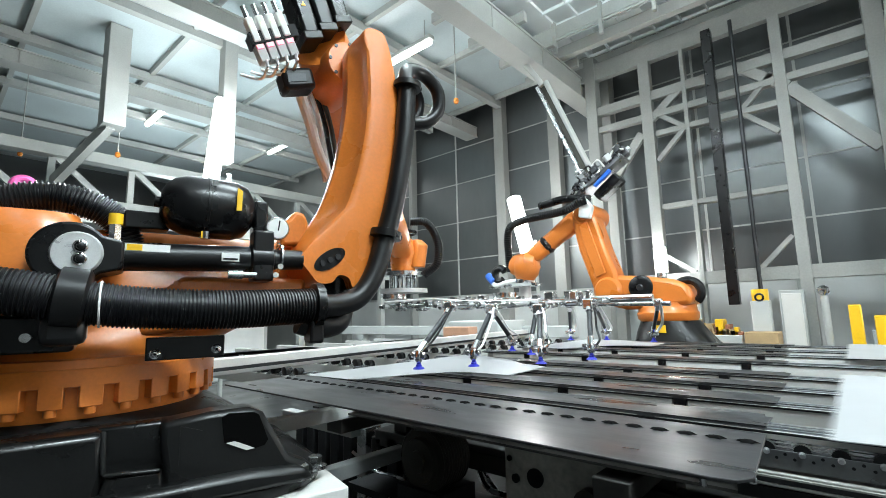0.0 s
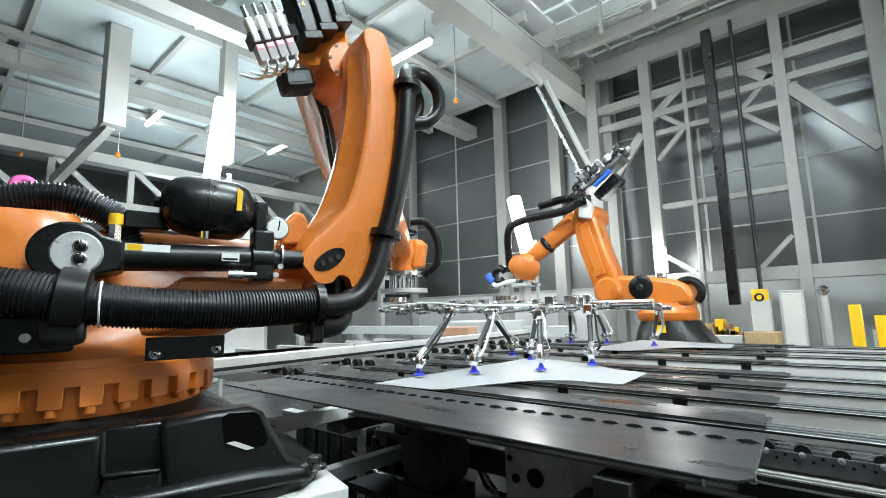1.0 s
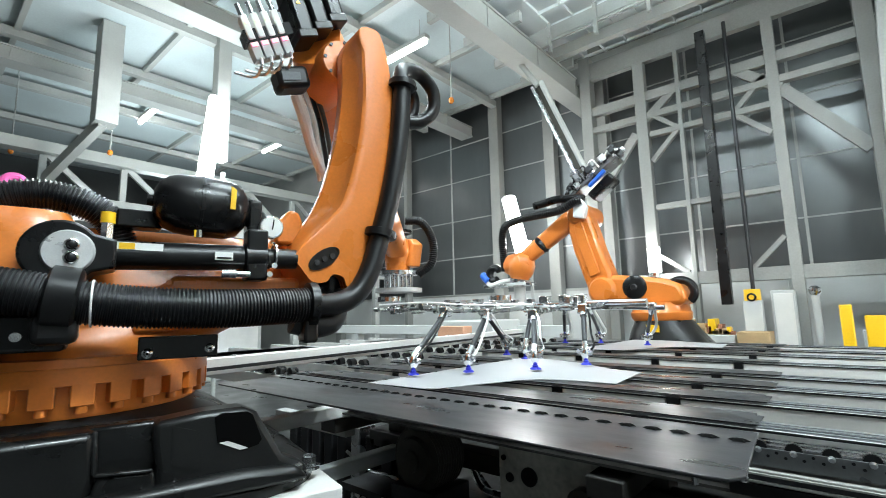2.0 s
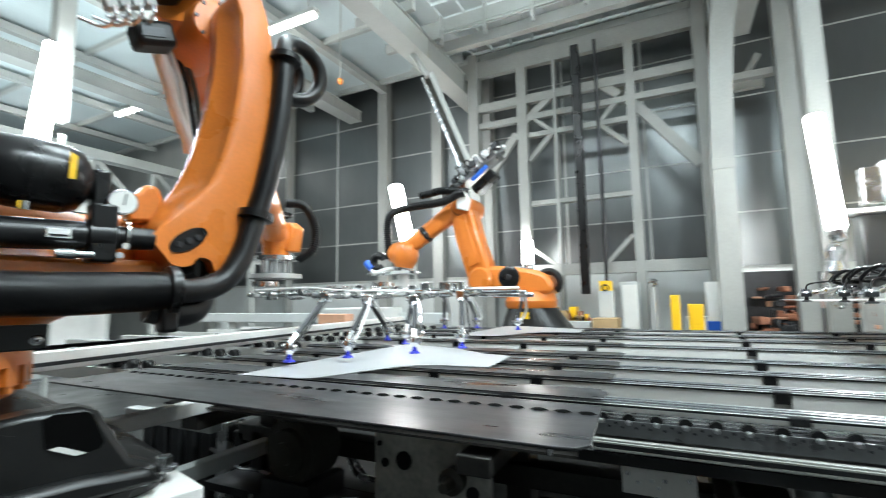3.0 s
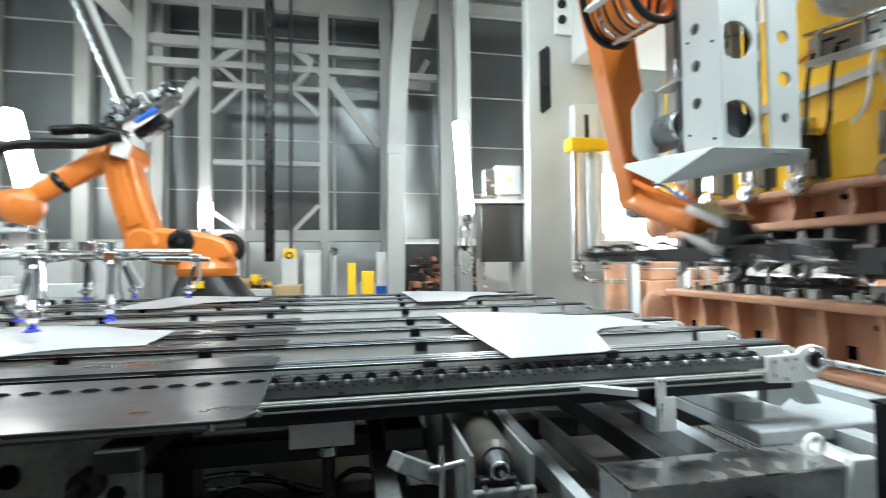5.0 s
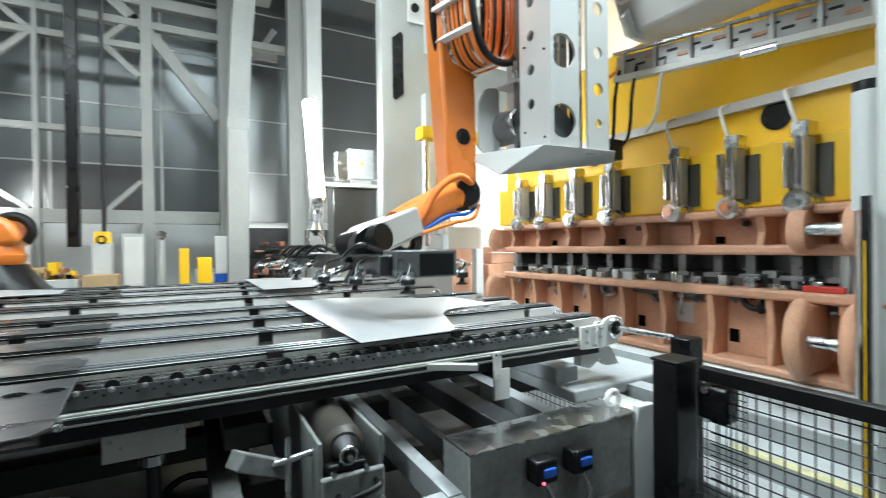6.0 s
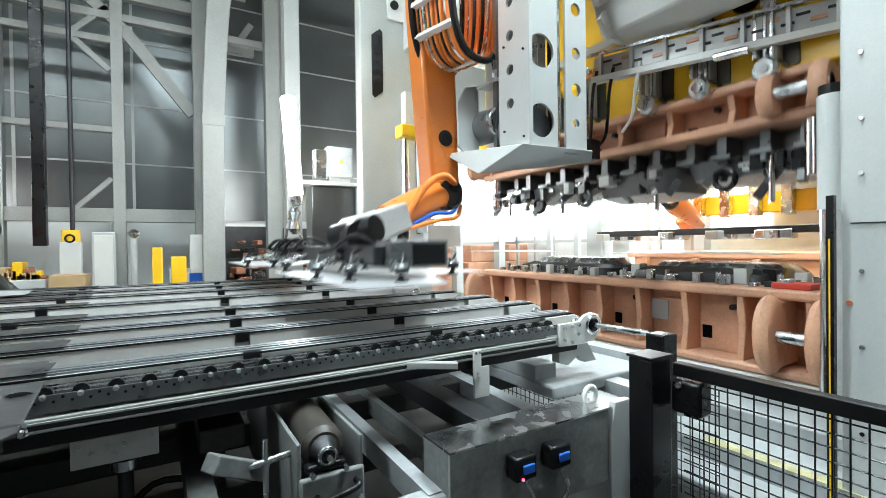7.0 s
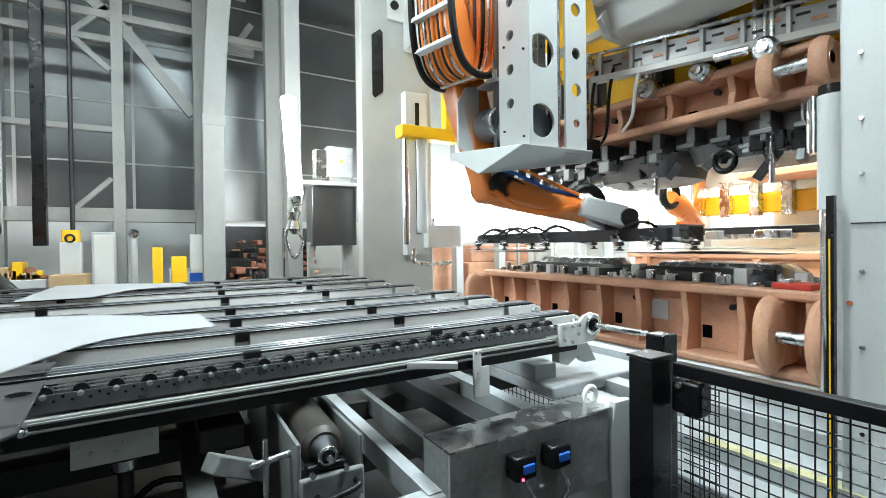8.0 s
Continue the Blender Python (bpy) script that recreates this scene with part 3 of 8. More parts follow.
def service_column():
    """Slotted press column, service box and lamp stand by the far wall."""
    c = thing("press_column", label="tall light grey press column with a dark slot and guide rail", category="press column")
    part("column_body", box(B(), 2.35, 6.0, 0, 3.45, 6.18, 7.2), STEELWORK, c, bevel=0.02)
    part("slot", slab(B(), [(2.52, 3.42), (2.56, 3.38), (2.68, 3.48), (2.68, 4.3), (2.64, 4.34), (2.52, 4.24)], 5.985, 6.0), BLACK, c)
    part("guide_rail", box(B(), 2.95, 5.85, 1.2, 3.3, 5.998, 3.5), GREY, c, bevel=0.01)
    part("guide_slot", box(B(), 3.1, 5.84, 1.5, 3.16, 5.852, 3.35), BLACK, c)
    part("junction_box", box(B(), 3.2, 5.7, 1.3, 3.75, 5.84, 1.62), GREY, c, bevel=0.01)
    part("column_pipe", hose(B(), [(3.0, 5.75, 1.3), (3.0, 5.75, 1.12), (3.2, 5.75, 1.08), (3.6, 5.75, 1.08)], 0.03), STEEL, c)
    part("head_plate", box(B(), 2.75, 5.96, 4.5, 3.35, 5.998, 6.2), SIDE, c, bevel=0.01)
    bm = B()
    for k in range(5):
        rod(bm, (2.85, 5.93, 4.7 + k * 0.22), (2.85, 5.965, 4.7 + k * 0.22), 0.06, n=16)
    part("lightening_hole", bm, BLACK, c)
    y = thing("yellow_swing_arm", label="yellow painted swing arm with grey hydraulic cylinder below", category="swing arm")
    part("arm", box(B(), 2.62, 5.3, 2.72, 3.5, 5.5, 2.88), YELLOW, y, bevel=0.015)
    part("cylinder", rod(B(), (2.95, 5.4, 1.5), (2.95, 5.4, 2.72), 0.07), GREY, y)
    part("cylinder_rod", rod(B(), (2.72, 5.4, 1.35), (2.72, 5.4, 2.72), 0.04), CHROME, y)
    part("upright", box(B(), 3.3, 5.35, 2.88, 3.42, 5.48, 4.2), YELLOW, y, bevel=0.01)
    b = thing("service_shelf", label="pale service shelf with a control box and galvanised cover", category="shelf")
    part("shelf_board", box(B(), 1.5, 6.2, 2.17, 2.4, 6.6, 2.22), STEELWORK, b, bevel=0.004)
    part("cover", box(B(), 1.75, 6.3, 1.35, 2.38, 6.6, 2.16), PANEL, b, bevel=0.01)
    part("post", box(B(), 1.545, 6.85, 0, 1.76, 7.05, 7.2), GATE, b, bevel=0.006)
    part("post", box(B(), 1.72, 6.4, 0, 1.8, 6.5, 1.4), STEELWORK, b)
    part("post", box(B(), 2.22, 6.4, 0, 2.34, 6.5, 1.4), STEELWORK, b)
    x = thing("control_box", pose(1.86, 6.3, 2.22), "light grey control box with a yellow warning mark", "control box")
    part("housing", box(B(), 0.12, 0, 0.08, 0.48, 0.2, 0.5), BED, x, bevel=0.012)
    part("side_unit", box(B(), -0.05, 0.03, 0.05, 0.11, 0.18, 0.45), STEEL, x, bevel=0.01)
    part("warning_mark", slab(B(), [(0.28, 0.28), (0.34, 0.28), (0.31, 0.34)], -0.004, -0.001), YELLOW, x)
    part("foot", box(B(), 0.15, 0.04, 0, 0.45, 0.16, 0.08), STEELWORK, x)
    v = thing("valve_fitting", pose(1.46, 6.1, 1.5), "chromed valve fitting under the work lamp", "valve")
    part("valve_body", lathe(B(), (0, 0, 0), (0, 0, 0.35), [(0, 0.03), (0.2, 0.08), (0.5, 0.05), (0.8, 0.09), (1, 0.03)]), CHROME, v)
    part("valve_pipe", hose(B(), [(0, 0, 0.1), (0.1, -0.03, -0.1), (0.0, 0, -0.3), (-0.1, 0, -0.05), (-0.05, 0, 0.2)], 0.018), STEEL, v)

# ---- conveyor ----
UNITS = [1.75, 2.17, 2.59, 3.03, 3.72, 4.35, 4.85, 5.4]


def belt_unit(y, near):
    """One belt line: profile with pale side panels, black belt over it and end pulley."""
    u = thing("belt_conveyor", pose(0, y, 0), "narrow belt conveyor with pale side panels and worn belt", "conveyor", "belt conveyors")
    x0, x1 = -0.3, 1.84 if near else 1.95
    part("profile", box(B(), -2.75, 0.02, 0.83, x1 - 0.08, 0.09, 0.985), ALU, u)
    # side panels with gaps for the black mounts
    gaps = [-2.3, -1.75, -1.15, -0.62, 0.28 + 0.06 * (y - 1.75), 1.02 + 0.06 * (y - 1.75)]
    xs = [x0 - 2.4, *gaps, x1 - 0.2]
    for k, (a, b) in enumerate(zip(xs, xs[1:])):
        bm = box(B(), a + 0.03, 0.0, 0.92, b - 0.03, 0.018, 0.986)
        part("side_panel", bm, SIDE, u)
    for g in gaps:
        part("mount", box(B(), g - 0.024, -0.006, 0.945, g + 0.024, 0.018, 0.984), BLACK, u)
    # belt with its return strand round the pulley
    prof = [(-2.8, 0.985), (x1 - 0.02, 0.985), (x1 + 0.03, 0.97), (x1 + 0.055, 0.94), (x1 + 0.055, 0.9), (x1 + 0.03, 0.87), (x1 - 0.02, 0.855)]
    inner = [(x1 - 0.02, 0.862), (x1 + 0.025, 0.876), (x1 + 0.048, 0.903), (x1 + 0.048, 0.937), (x1 + 0.025, 0.964), (x1 - 0.02, 0.978), (-2.8, 0.978)]
    part("belt_edge", slab(B(), prof + inner, -0.004, 0.106), RUBBER, u, "black rubber belt edge")
    bm = box(B(), -2.8, 0.006, 0.9855, x1 - 0.01, 0.096, 0.992)
    for s in (0.026, 0.064):
        part("belt_rib", box(B(), -2.8, s, 0.9922, x1 - 0.02, s + 0.012, 0.9945), BELT, u)
    part("belt", bm, BELT, u, "shiny worn grey belt")
    part("pulley", rod(B(), (x1, 0.0, 0.92), (x1, 0.1, 0.92), 0.052, n=24), STEEL, u)
    part("end_plate", slab(B(), [(x1 - 0.2, 0.86), (x1, 0.86), (x1 + 0.04, 0.88), (x1 + 0.055, 0.92), (x1 + 0.04, 0.96), (x1, 0.978), (x1 - 0.2, 0.975)], -0.014, -0.005), SIDE, u, bevel=0.002)
    part("bearing", torus(B(), (x1, -0.016, 0.92), 0.03, 0.008), CHROME, u)
    return u


def roller_strip():
    """Perforated angle with idler wheels along the front belt."""
    s = thing("roller_strip", label="perforated grey steel strip with small black idler wheels", category="roller strip")
    y = 1.655
    x0, x1 = -0.3, 1.64
    part("strip", box(B(), x0, y, 0.908, x1, y + 0.006, 0.956), STRIP, s)
    me = finish("hole", rod(B(), (0, -0.0015, 0), (0, 0.001, 0), 0.0042, n=10), BLACK)
    for i in range(96):
        ob = new("hole", me)
        ob.parent = s
        ob.location = (x0 + 0.02 + i * 0.0202, y, 0.948 if i % 2 else 0.937)
    for k, (yy, z) in enumerate(((0.028, 0.956), (0.05, 0.962), (0.07, 0.968))):
        part("rail", box(B(), x0, y + yy, z - 0.008, x1, y + yy + 0.012, z), CHROME, s)
    part("ledge", box(B(), x0, y + 0.006, 0.908, x1, y + 0.09, 0.914), DARKSTEEL, s)
    bm = B()
    n = 44
    ring = [((0.0215 if k % 2 else 0.019) * math.cos(2 * math.pi * k / n), (0.0215 if k % 2 else 0.019) * math.sin(2 * math.pi * k / n)) for k in range(n)]
    slab(bm, ring, -0.006, 0.014)
    wheel = finish("idler_wheel", bm, RUBBER)
    axle = finish("axle", lathe(B(), (0, -0.03, 0), (0, 0.02, 0), [(0, 0.006), (0.2, 0.0085), (0.3, 0.0085), (0.35, 0.005), (1, 0.005)], 10), STEEL)
    for i in range(24):
        x = -0.262 + i * 0.0808
        for name, me, z in (("idler_wheel", wheel, 0.955), ("axle", axle, 0.951)):
            ob = new(name, me)
            ob.parent = s
            ob.location = (x, y + 0.018, z)
            ob.rotation_euler = (0, 0.3 * i, 0)
    # front frame profile below the strip and the black return belt
    f = thing("front_frame", label="aluminium front profile with black return belt under it", category="conveyor frame")
    part("profile", box(B(), -0.33, 1.635, 0.862, 1.63, 1.655, 0.9), DULLALU, f, bevel=0.003)
    bm = box(B(), -0.29, 1.626, 0.868, 1.6, 1.635, 0.873)
    box(bm, -0.29, 1.626, 0.888, 1.6, 1.635, 0.893)
    part("profile_lip", bm, DULLALU, f)
    part("profile_slot", box(B(), -0.29, 1.6315, 0.8735, 1.6, 1.6348, 0.8875), DARKSTEEL, f)
    part("return_belt", box(B(), -0.34, 1.64, 0.825, 1.75, 1.7, 0.858), RUBBER, f)
    part("bolt", lathe(B(), (-0.3, 1.61, 0.875), (-0.3, 1.636, 0.875), [(0, 0.007), (0.4, 0.01), (0.5, 0.014), (1, 0.014)], 10), CHROME, f)
    # end cheek plate with bolts and shaft
    e = thing("end_bearing_plate", label="pale bolted end plate with a bearing and long steel shaft", category="bearing plate")
    part("cheek", slab(B(), [(1.62, 0.855), (1.75, 0.85), (1.85, 0.862), (1.9, 0.9), (1.91, 0.945), (1.89, 0.985), (1.84, 1.0), (1.79, 0.99), (1.76, 0.965), (1.62, 0.96)], 1.625, 1.641), SIDE, e, bevel=0.003)
    bm = B()
    for x, z in ((1.65, 0.94), (1.7, 0.945), (1.745, 0.948), (1.65, 0.885), (1.7, 0.87), (1.74, 0.905)):
        rod(bm, (x, 1.614, z), (x, 1.627, z), 0.008, n=10)
    part("bolt", bm, STEEL, e)
    part("bearing_ring", torus(B(), (1.84, 1.62, 0.94), 0.04, 0.011), CHROME, e)
    part("hub", rod(B(), (1.84, 1.606, 0.94), (1.84, 1.63, 0.94), 0.028), BLACK, e)
    part("shaft", lathe(B(), (1.84, 1.28, 0.945), (1.84, 1.62, 0.94), [(0, 0.006), (0.02, 0.008), (0.1, 0.008), (0.11, 0.013), (1, 0.014)], 16), STEEL, e)
    part("support_foot", slab(B(), [(1.64, 0.848), (1.84, 0.848), (1.9, 0.75), (1.82, 0.75), (1.77, 0.79), (1.7, 0.75), (1.64, 0.77)], 1.65, 1.7), GREY, e, bevel=0.004)
    # bracket plates hanging under the front profile
    b = thing("hanging_bracket", label="pale bolted bracket plate hanging under the front profile", category="bracket")
    part("arm", bar(B(), (0.82, 1.64, 0.885), (1.0, 1.56, 0.875), 0.04, 0.022), ALU, b)
    part("plate", box(B(), 1.115, 1.612, 0.79, 1.155, 1.622, 0.908), SIDE, b, bevel=0.003)
    part("plate", box(B(), 1.125, 1.624, 0.7, 1.205, 1.636, 0.83), SIDE, b, bevel=0.003)
    bm = B()
    for x, z in ((1.125, 0.895), (1.145, 0.895), (1.135, 0.81)):
        rod(bm, (x, 1.606, z), (x, 1.613, z), 0.006, n=8)
    part("bolt", bm, STEEL, b)
    p = thing("sensor_plate", label="pale drilled sensor plate on a post under the conveyor", category="bracket")
    part("plate", box(B(), -0.22, 1.74, 0.705, 0.0, 1.75, 0.79), SIDE, p, bevel=0.003)
    part("post", rod(B(), (-0.09, 1.78, 0), (-0.09, 1.78, 0.72), 0.022), DARKSTEEL, p)
    part("collar", rod(B(), (-0.09, 1.78, 0.67), (-0.09, 1.78, 0.7), 0.04), STEEL, p)
    bm = B()
    for x, z in ((-0.17, 0.745), (-0.13, 0.755), (-0.11, 0.735), (-0.09, 0.76), (-0.02, 0.77), (-0.2, 0.77)):
        rod(bm, (x, 1.735, z), (x, 1.741, z), 0.006, n=8)
    part("bolt", bm, STEEL, p)


def guide_plates():
    """Blackened plates of the centring station between the belts."""
    outline = [(-2.66, 1.19), (-0.3, 1.17), (-0.25, 1.18), (-0.225, 1.22), (-0.255, 1.64), (-2.66, 1.66)]
    # front plate in two strips with a row of star slots between
    p = thing("guide_plate", label="blackened steel guide plate with a row of star slots", category="guide plate", group="guide plates")
    bm = B()

    def sheet_piece(pts, z0, z1):
        a = [bm.verts.new((x, y, z0)) for x, y in pts]
        b = [bm.verts.new((x, y, z1)) for x, y in pts]
        n = len(a)
        for k in range(n):
            bm.faces.new((a[k], a[(k + 1) % n], b[(k + 1) % n], b[k]))
        bm.faces.new(a[::-1])
        bm.faces.new(b)

    sheet_piece(outline, 0.992, 1.0)
    part("plate", bm, PLATE, p, bevel=0.002)
    star = B()
    ring = []
    for k in range(12):
        r = 0.024 if k % 2 else 0.037
        ring.append((r * 0.78 * math.cos(k * math.pi / 6), r * 0.55 * math.sin(k * math.pi / 6)))
    vs = [star.verts.new((x, y, 0.0006)) for x, y in ring]
    top = [star.verts.new((x * 0.55, y * 0.45, 0.006)) for x, y in ring]
    for k in range(12):
        star.faces.new((vs[k], vs[(k + 1) % 12], top[(k + 1) % 12], top[k]))
    star.faces.new(top)
    star.faces.new(vs[::-1])
    me = finish("star_wheel", star, VOID)
    for i in range(32):
        ob = new("star_wheel", me)
        ob.parent = p
        ob.location = (-2.56 + i * 0.0735, 1.515, 1.0)
    part("screw", rod(B(), (-0.32, 1.2, 0.97), (-0.32, 1.2, 0.992), 0.008, n=8), CHROME, p)
    ends = [-0.27, -0.29, -0.31, -0.33, -0.4, -0.45, -0.5, -0.5]
    for k, y in enumerate(UNITS):
        nxt = UNITS[k + 1] if k + 1 < len(UNITS) else y + 0.5
        g = thing("guide_plate", pose(0, y, 0), "blackened steel guide plate between the belts", "guide plate", "guide plates")
        w = min(nxt - y - 0.05, 0.36)
        part("plate", box(B(), -2.66, 0.155, 0.984, ends[k] - 0.03, 0.19 + w * 0.1, 0.992), PLATE, g, bevel=0.002)
        part("plate_lip", box(B(), -2.66, 0.0, 0.9952, ends[k], 0.148, 0.9985), PLATE, g)


def feed_side():
    """Feeding end left of the centring plates."""
    b = thing("centring_beam", label="long bright aluminium centring beam across the belts", category="beam")
    part("beam_body", bar(B(), (-2.98, 0.9, 1.06), (-3.75, 6.6, 1.06), 0.1, 0.1), SIDE, b, bevel=0.006)
    part("beam_groove", bar(B(), (-2.9, 0.9, 1.05), (-3.68, 6.6, 1.05), 0.02, 0.02), DARKSTEEL, b)
    bm = B()
    for i in range(12):
        t = i / 11
        rod(bm, (-2.98 - 0.77 * t, 0.95 + 5.6 * t, 1.1), (-2.98 - 0.77 * t, 0.95 + 5.6 * t, 1.12), 0.015, n=8)
    part("bolt", bm, STEEL, b)
    for i in range(7):
        y = 1.75 + i * 0.6
        c = thing("feed_roller_rail", pose(-4.1, y, 0), "steel feed rail with small black idler rollers", "roller rail", "feed rails")
        part("rail", box(B(), -2.2, -0.03, 0.9, 1.35, 0.03, 0.97), ALU, c)
        part("side_panel", box(B(), -2.2, -0.045, 0.88, 1.35, -0.032, 0.965), SIDE, c)
        me = finish("idler_roller", lathe(B(), (0, -0.03, 0), (0, 0.03, 0), [(0, 0.02), (0.1, 0.038), (0.9, 0.038), (1, 0.02)], 12), BLACK)
        fork = finish("fork", bar(B(), (-0.05, -0.035, -0.03), (0.0, -0.035, 0.0), 0.012, 0.03), CHROME)
        for k in range(9):
            for name, m in (("idler_roller", me), ("fork", fork)):
                ob = new(name, m)
                ob.parent = c
                ob.location = (0.1 + k * 0.145, 0.0, 0.985)
    s = thing("side_gantry", label="pale grey machine frame behind the feed rails", category="machine frame")
    part("cross_beam", box(B(), -8.5, 5.9, 1.0, -2.9, 6.05, 1.16), GREY, s, bevel=0.01)
    for x in (-7.5, -5.5, -3.6):
        part("leg", box(B(), x, 5.9, 0, x + 0.16, 6.06, 1.0), GREY, s)
    part("pedestal", box(B(), -4.6, 5.3, 0, -3.7, 6.0, 1.25), GREY, s, bevel=0.02)
    part("red_block", box(B(), -4.35, 4.9, 1.02, -3.9, 5.1, 1.18), DIE, s, bevel=0.01)


def under_conveyor():
    """Frames, drum, motors and channels below the belts."""
    f = thing("conveyor_frame", label="pale grey welded frame under the belts", category="machine frame")
    # near legs and left beams are shaded copies of the pale frame
    for x in (-2.4, -0.75, 0.18, 1.62):
        part("leg", box(B(), x - 0.06, 2.25, 0, x + 0.06, 2.4, 0.83), SHADEFRAME, f, bevel=0.006)
        part("leg", box(B(), x - 0.06, 5.3, 0, x + 0.06, 5.45, 0.83), GREY, f, bevel=0.006)
        part("cross_beam", box(B(), x - 0.07, 1.72, 0.68, x + 0.07, 5.6, 0.755), SHADEFRAME if x < 0.5 else BED, f, bevel=0.006)
    for z in (0.22, 0.48):
        part("long_beam", box(B(), -2.6, 2.2, z, 1.9, 2.32, z + 0.1), SHADEFRAME, f, bevel=0.006)
    part("side_beam", box(B(), -2.37, 1.2, 0.77, -2.29, 2.24, 0.84), SIDE, f, bevel=0.006)
    part("side_beam", box(B(), -2.37, 1.2, 0.44, -2.29, 2.24, 0.52), GREY, f, bevel=0.006)
    part("side_beam", box(B(), -3.3, 1.9, 0.6, -2.47, 1.98, 0.68), GREY, f, bevel=0.006)
    # added tray, keeps light from leaking through the belt gaps
    part("belly_tray", box(B(), -2.65, 1.74, 0.79, 0.3, 5.5, 0.8), SHADEFRAME, f)
    part("drip_tray", box(B(), -2.5, 1.9, 0.3, -0.5, 2.15, 0.34), DARKSTEEL, f)
    for x0, x1, mat in ((0.06, 0.14, SHADEGREY), (0.7, 0.75, BED), (0.88, 0.91, SHADEGREY), (1.42, 1.5, BED)):
        part("slanted_channel", bar(B(), ((x0 + x1) / 2 + 0.02, 1.3, 0.52), ((x0 + x1) / 2 - 0.02, 3.4, 0.6), x1 - x0, 0.09), mat, f)
    part("dark_beam", box(B(), 1.0, 1.4, 0.62, 1.11, 3.2, 0.7), DARKSTEEL, f, bevel=0.005)
    d = thing("drive_drum", label="worn dark drive drum in a pale bearing frame", category="drum")
    part("drum", lathe(B(), (0.425, 1.41, 0.74), (0.47, 2.3, 0.72), [(0, 0.05), (0.02, 0.066), (0.98, 0.066), (1, 0.05)], 28), material("worn_drum_rubber", (0.045, 0.039, 0.032), 0.5, 0.2, var=0.35, scale=8, bump=0.2), d)
    part("bearing", lathe(B(), (0.42, 1.36, 0.74), (0.425, 1.41, 0.74), [(0, 0.02), (0.3, 0.03), (1, 0.042)], 20), DARKSTEEL, d)
    part("bearing_ring", torus(B(), (0.42, 1.357, 0.74), 0.024, 0.006), STEEL, d)
    part("shaft", rod(B(), (0.42, 1.335, 0.74), (0.42, 1.37, 0.74), 0.009), STEEL, d)
    part("bearing_block", box(B(), 0.36, 1.365, 0.69, 0.48, 1.405, 0.715), BLACK, d, bevel=0.008)
    # drum frame plates carry their shade in a darker grey
    part("side_plate", box(B(), 0.335, 1.37, 0.45, 0.347, 2.3, 0.785), SHADEGREY, d, bevel=0.003)
    part("side_plate", box(B(), 0.52, 1.37, 0.45, 0.532, 2.3, 0.775), SHADEGREY, d, bevel=0.003)
    part("front_plate", box(B(), 0.337, 1.348, 0.3, 0.53, 1.37, 0.69), SHADEGREY, d, bevel=0.008)
    part("handle", hose(B(), [(0.385, 1.35, 0.632), (0.385, 1.318, 0.634), (0.405, 1.31, 0.636), (0.48, 1.31, 0.648), (0.5, 1.318, 0.655), (0.5, 1.35, 0.655)], 0.009), BLACK, d)
    bm = B()
    for x, z in ((0.372, 0.7), (0.468, 0.7), (0.355, 0.6), (0.515, 0.6)):
        rod(bm, (x, 1.335, z), (x, 1.35, z), 0.009, n=6)
    part("bolt", bm, STEEL, d)
    w = thing("clamp_arm", label="pale clamp arm with a threaded rod", category="clamp")
    part("arm", bar(B(), (0.12, 1.42, 0.77), (0.26, 1.5, 0.68), 0.06, 0.05), SHADEGREY, w, bevel=0.004)
    part("threaded_rod", rod(B(), (0.265, 1.45, 0.5), (0.265, 1.45, 0.79), 0.008), STEEL, w)
    part("cross_bar", rod(B(), (0.22, 1.45, 0.72), (0.34, 1.45, 0.735), 0.01), STEEL, w)
    b = thing("steel_trough", label="bare steel trough with two blue-marked connectors", category="trough")
    part("front_sheet", box(B(), 0.77, 1.25, 0.42, 1.5, 1.262, 0.695), material("stained_steel", (0.3, 0.3, 0.29), 0.4, 0.75, var=0.35, scale=5, fine=50), b)
    part("top_sheet", box(B(), 0.77, 1.25, 0.695, 1.52, 1.42, 0.702), STEEL, b)
    part("end_sheet", box(B(), 0.77, 1.262, 0.42, 0.78, 1.42, 0.695), SHADEGREY, b)
    part("lifting_eye", torus(B(), (1.5, 1.34, 0.73), 0.032, 0.01), SIDE, b)
    part("lower_beam", box(B(), 0.53, 1.27, 0.3, 0.9, 1.35, 0.56), BED, b, bevel=0.006)
    for x in (1.03, 1.19):
        part("connector", box(B(), x - 0.045, 1.19, 0.57, x + 0.045, 1.25, 0.65), BLACK, b, bevel=0.008)
        part("blue_latch", box(B(), x - 0.02, 1.182, 0.595, x + 0.03, 1.191, 0.625), BLUEPIPE, b, bevel=0.006)
        part("cable", hose(B(), [(x, 1.2, 0.57), (x + 0.02, 1.19, 0.48), (x - 0.1, 1.21, 0.4), (x - 0.3, 1.24, 0.36)], 0.008), STEEL, b)
    part("red_indicator", rod(B(), (1.01, 1.185, 0.58), (1.01, 1.191, 0.58), 0.005, n=8), RED, b)
    t = thing("frame_end", label="light grey welded frame end under the belts", category="machine frame")
    part("deck_plate", box(B(), 1.55, 1.6, 0.62, 2.3, 3.4, 0.68), BED, t, bevel=0.01)
    part("rib_plate", slab(B(), [(1.5, 0.3), (1.66, 0.3), (1.66, 0.62), (1.62, 0.72), (1.53, 0.72), (1.5, 0.6)], 1.24, 1.27), GREY, t, bevel=0.004)
    part("column", box(B(), 1.6, 1.35, 0, 1.85, 1.6, 0.62), GREY, t, bevel=0.01)
    part("rail", box(B(), 1.9, 1.2, 0.6, 2.0, 5.5, 0.66), BED, t)
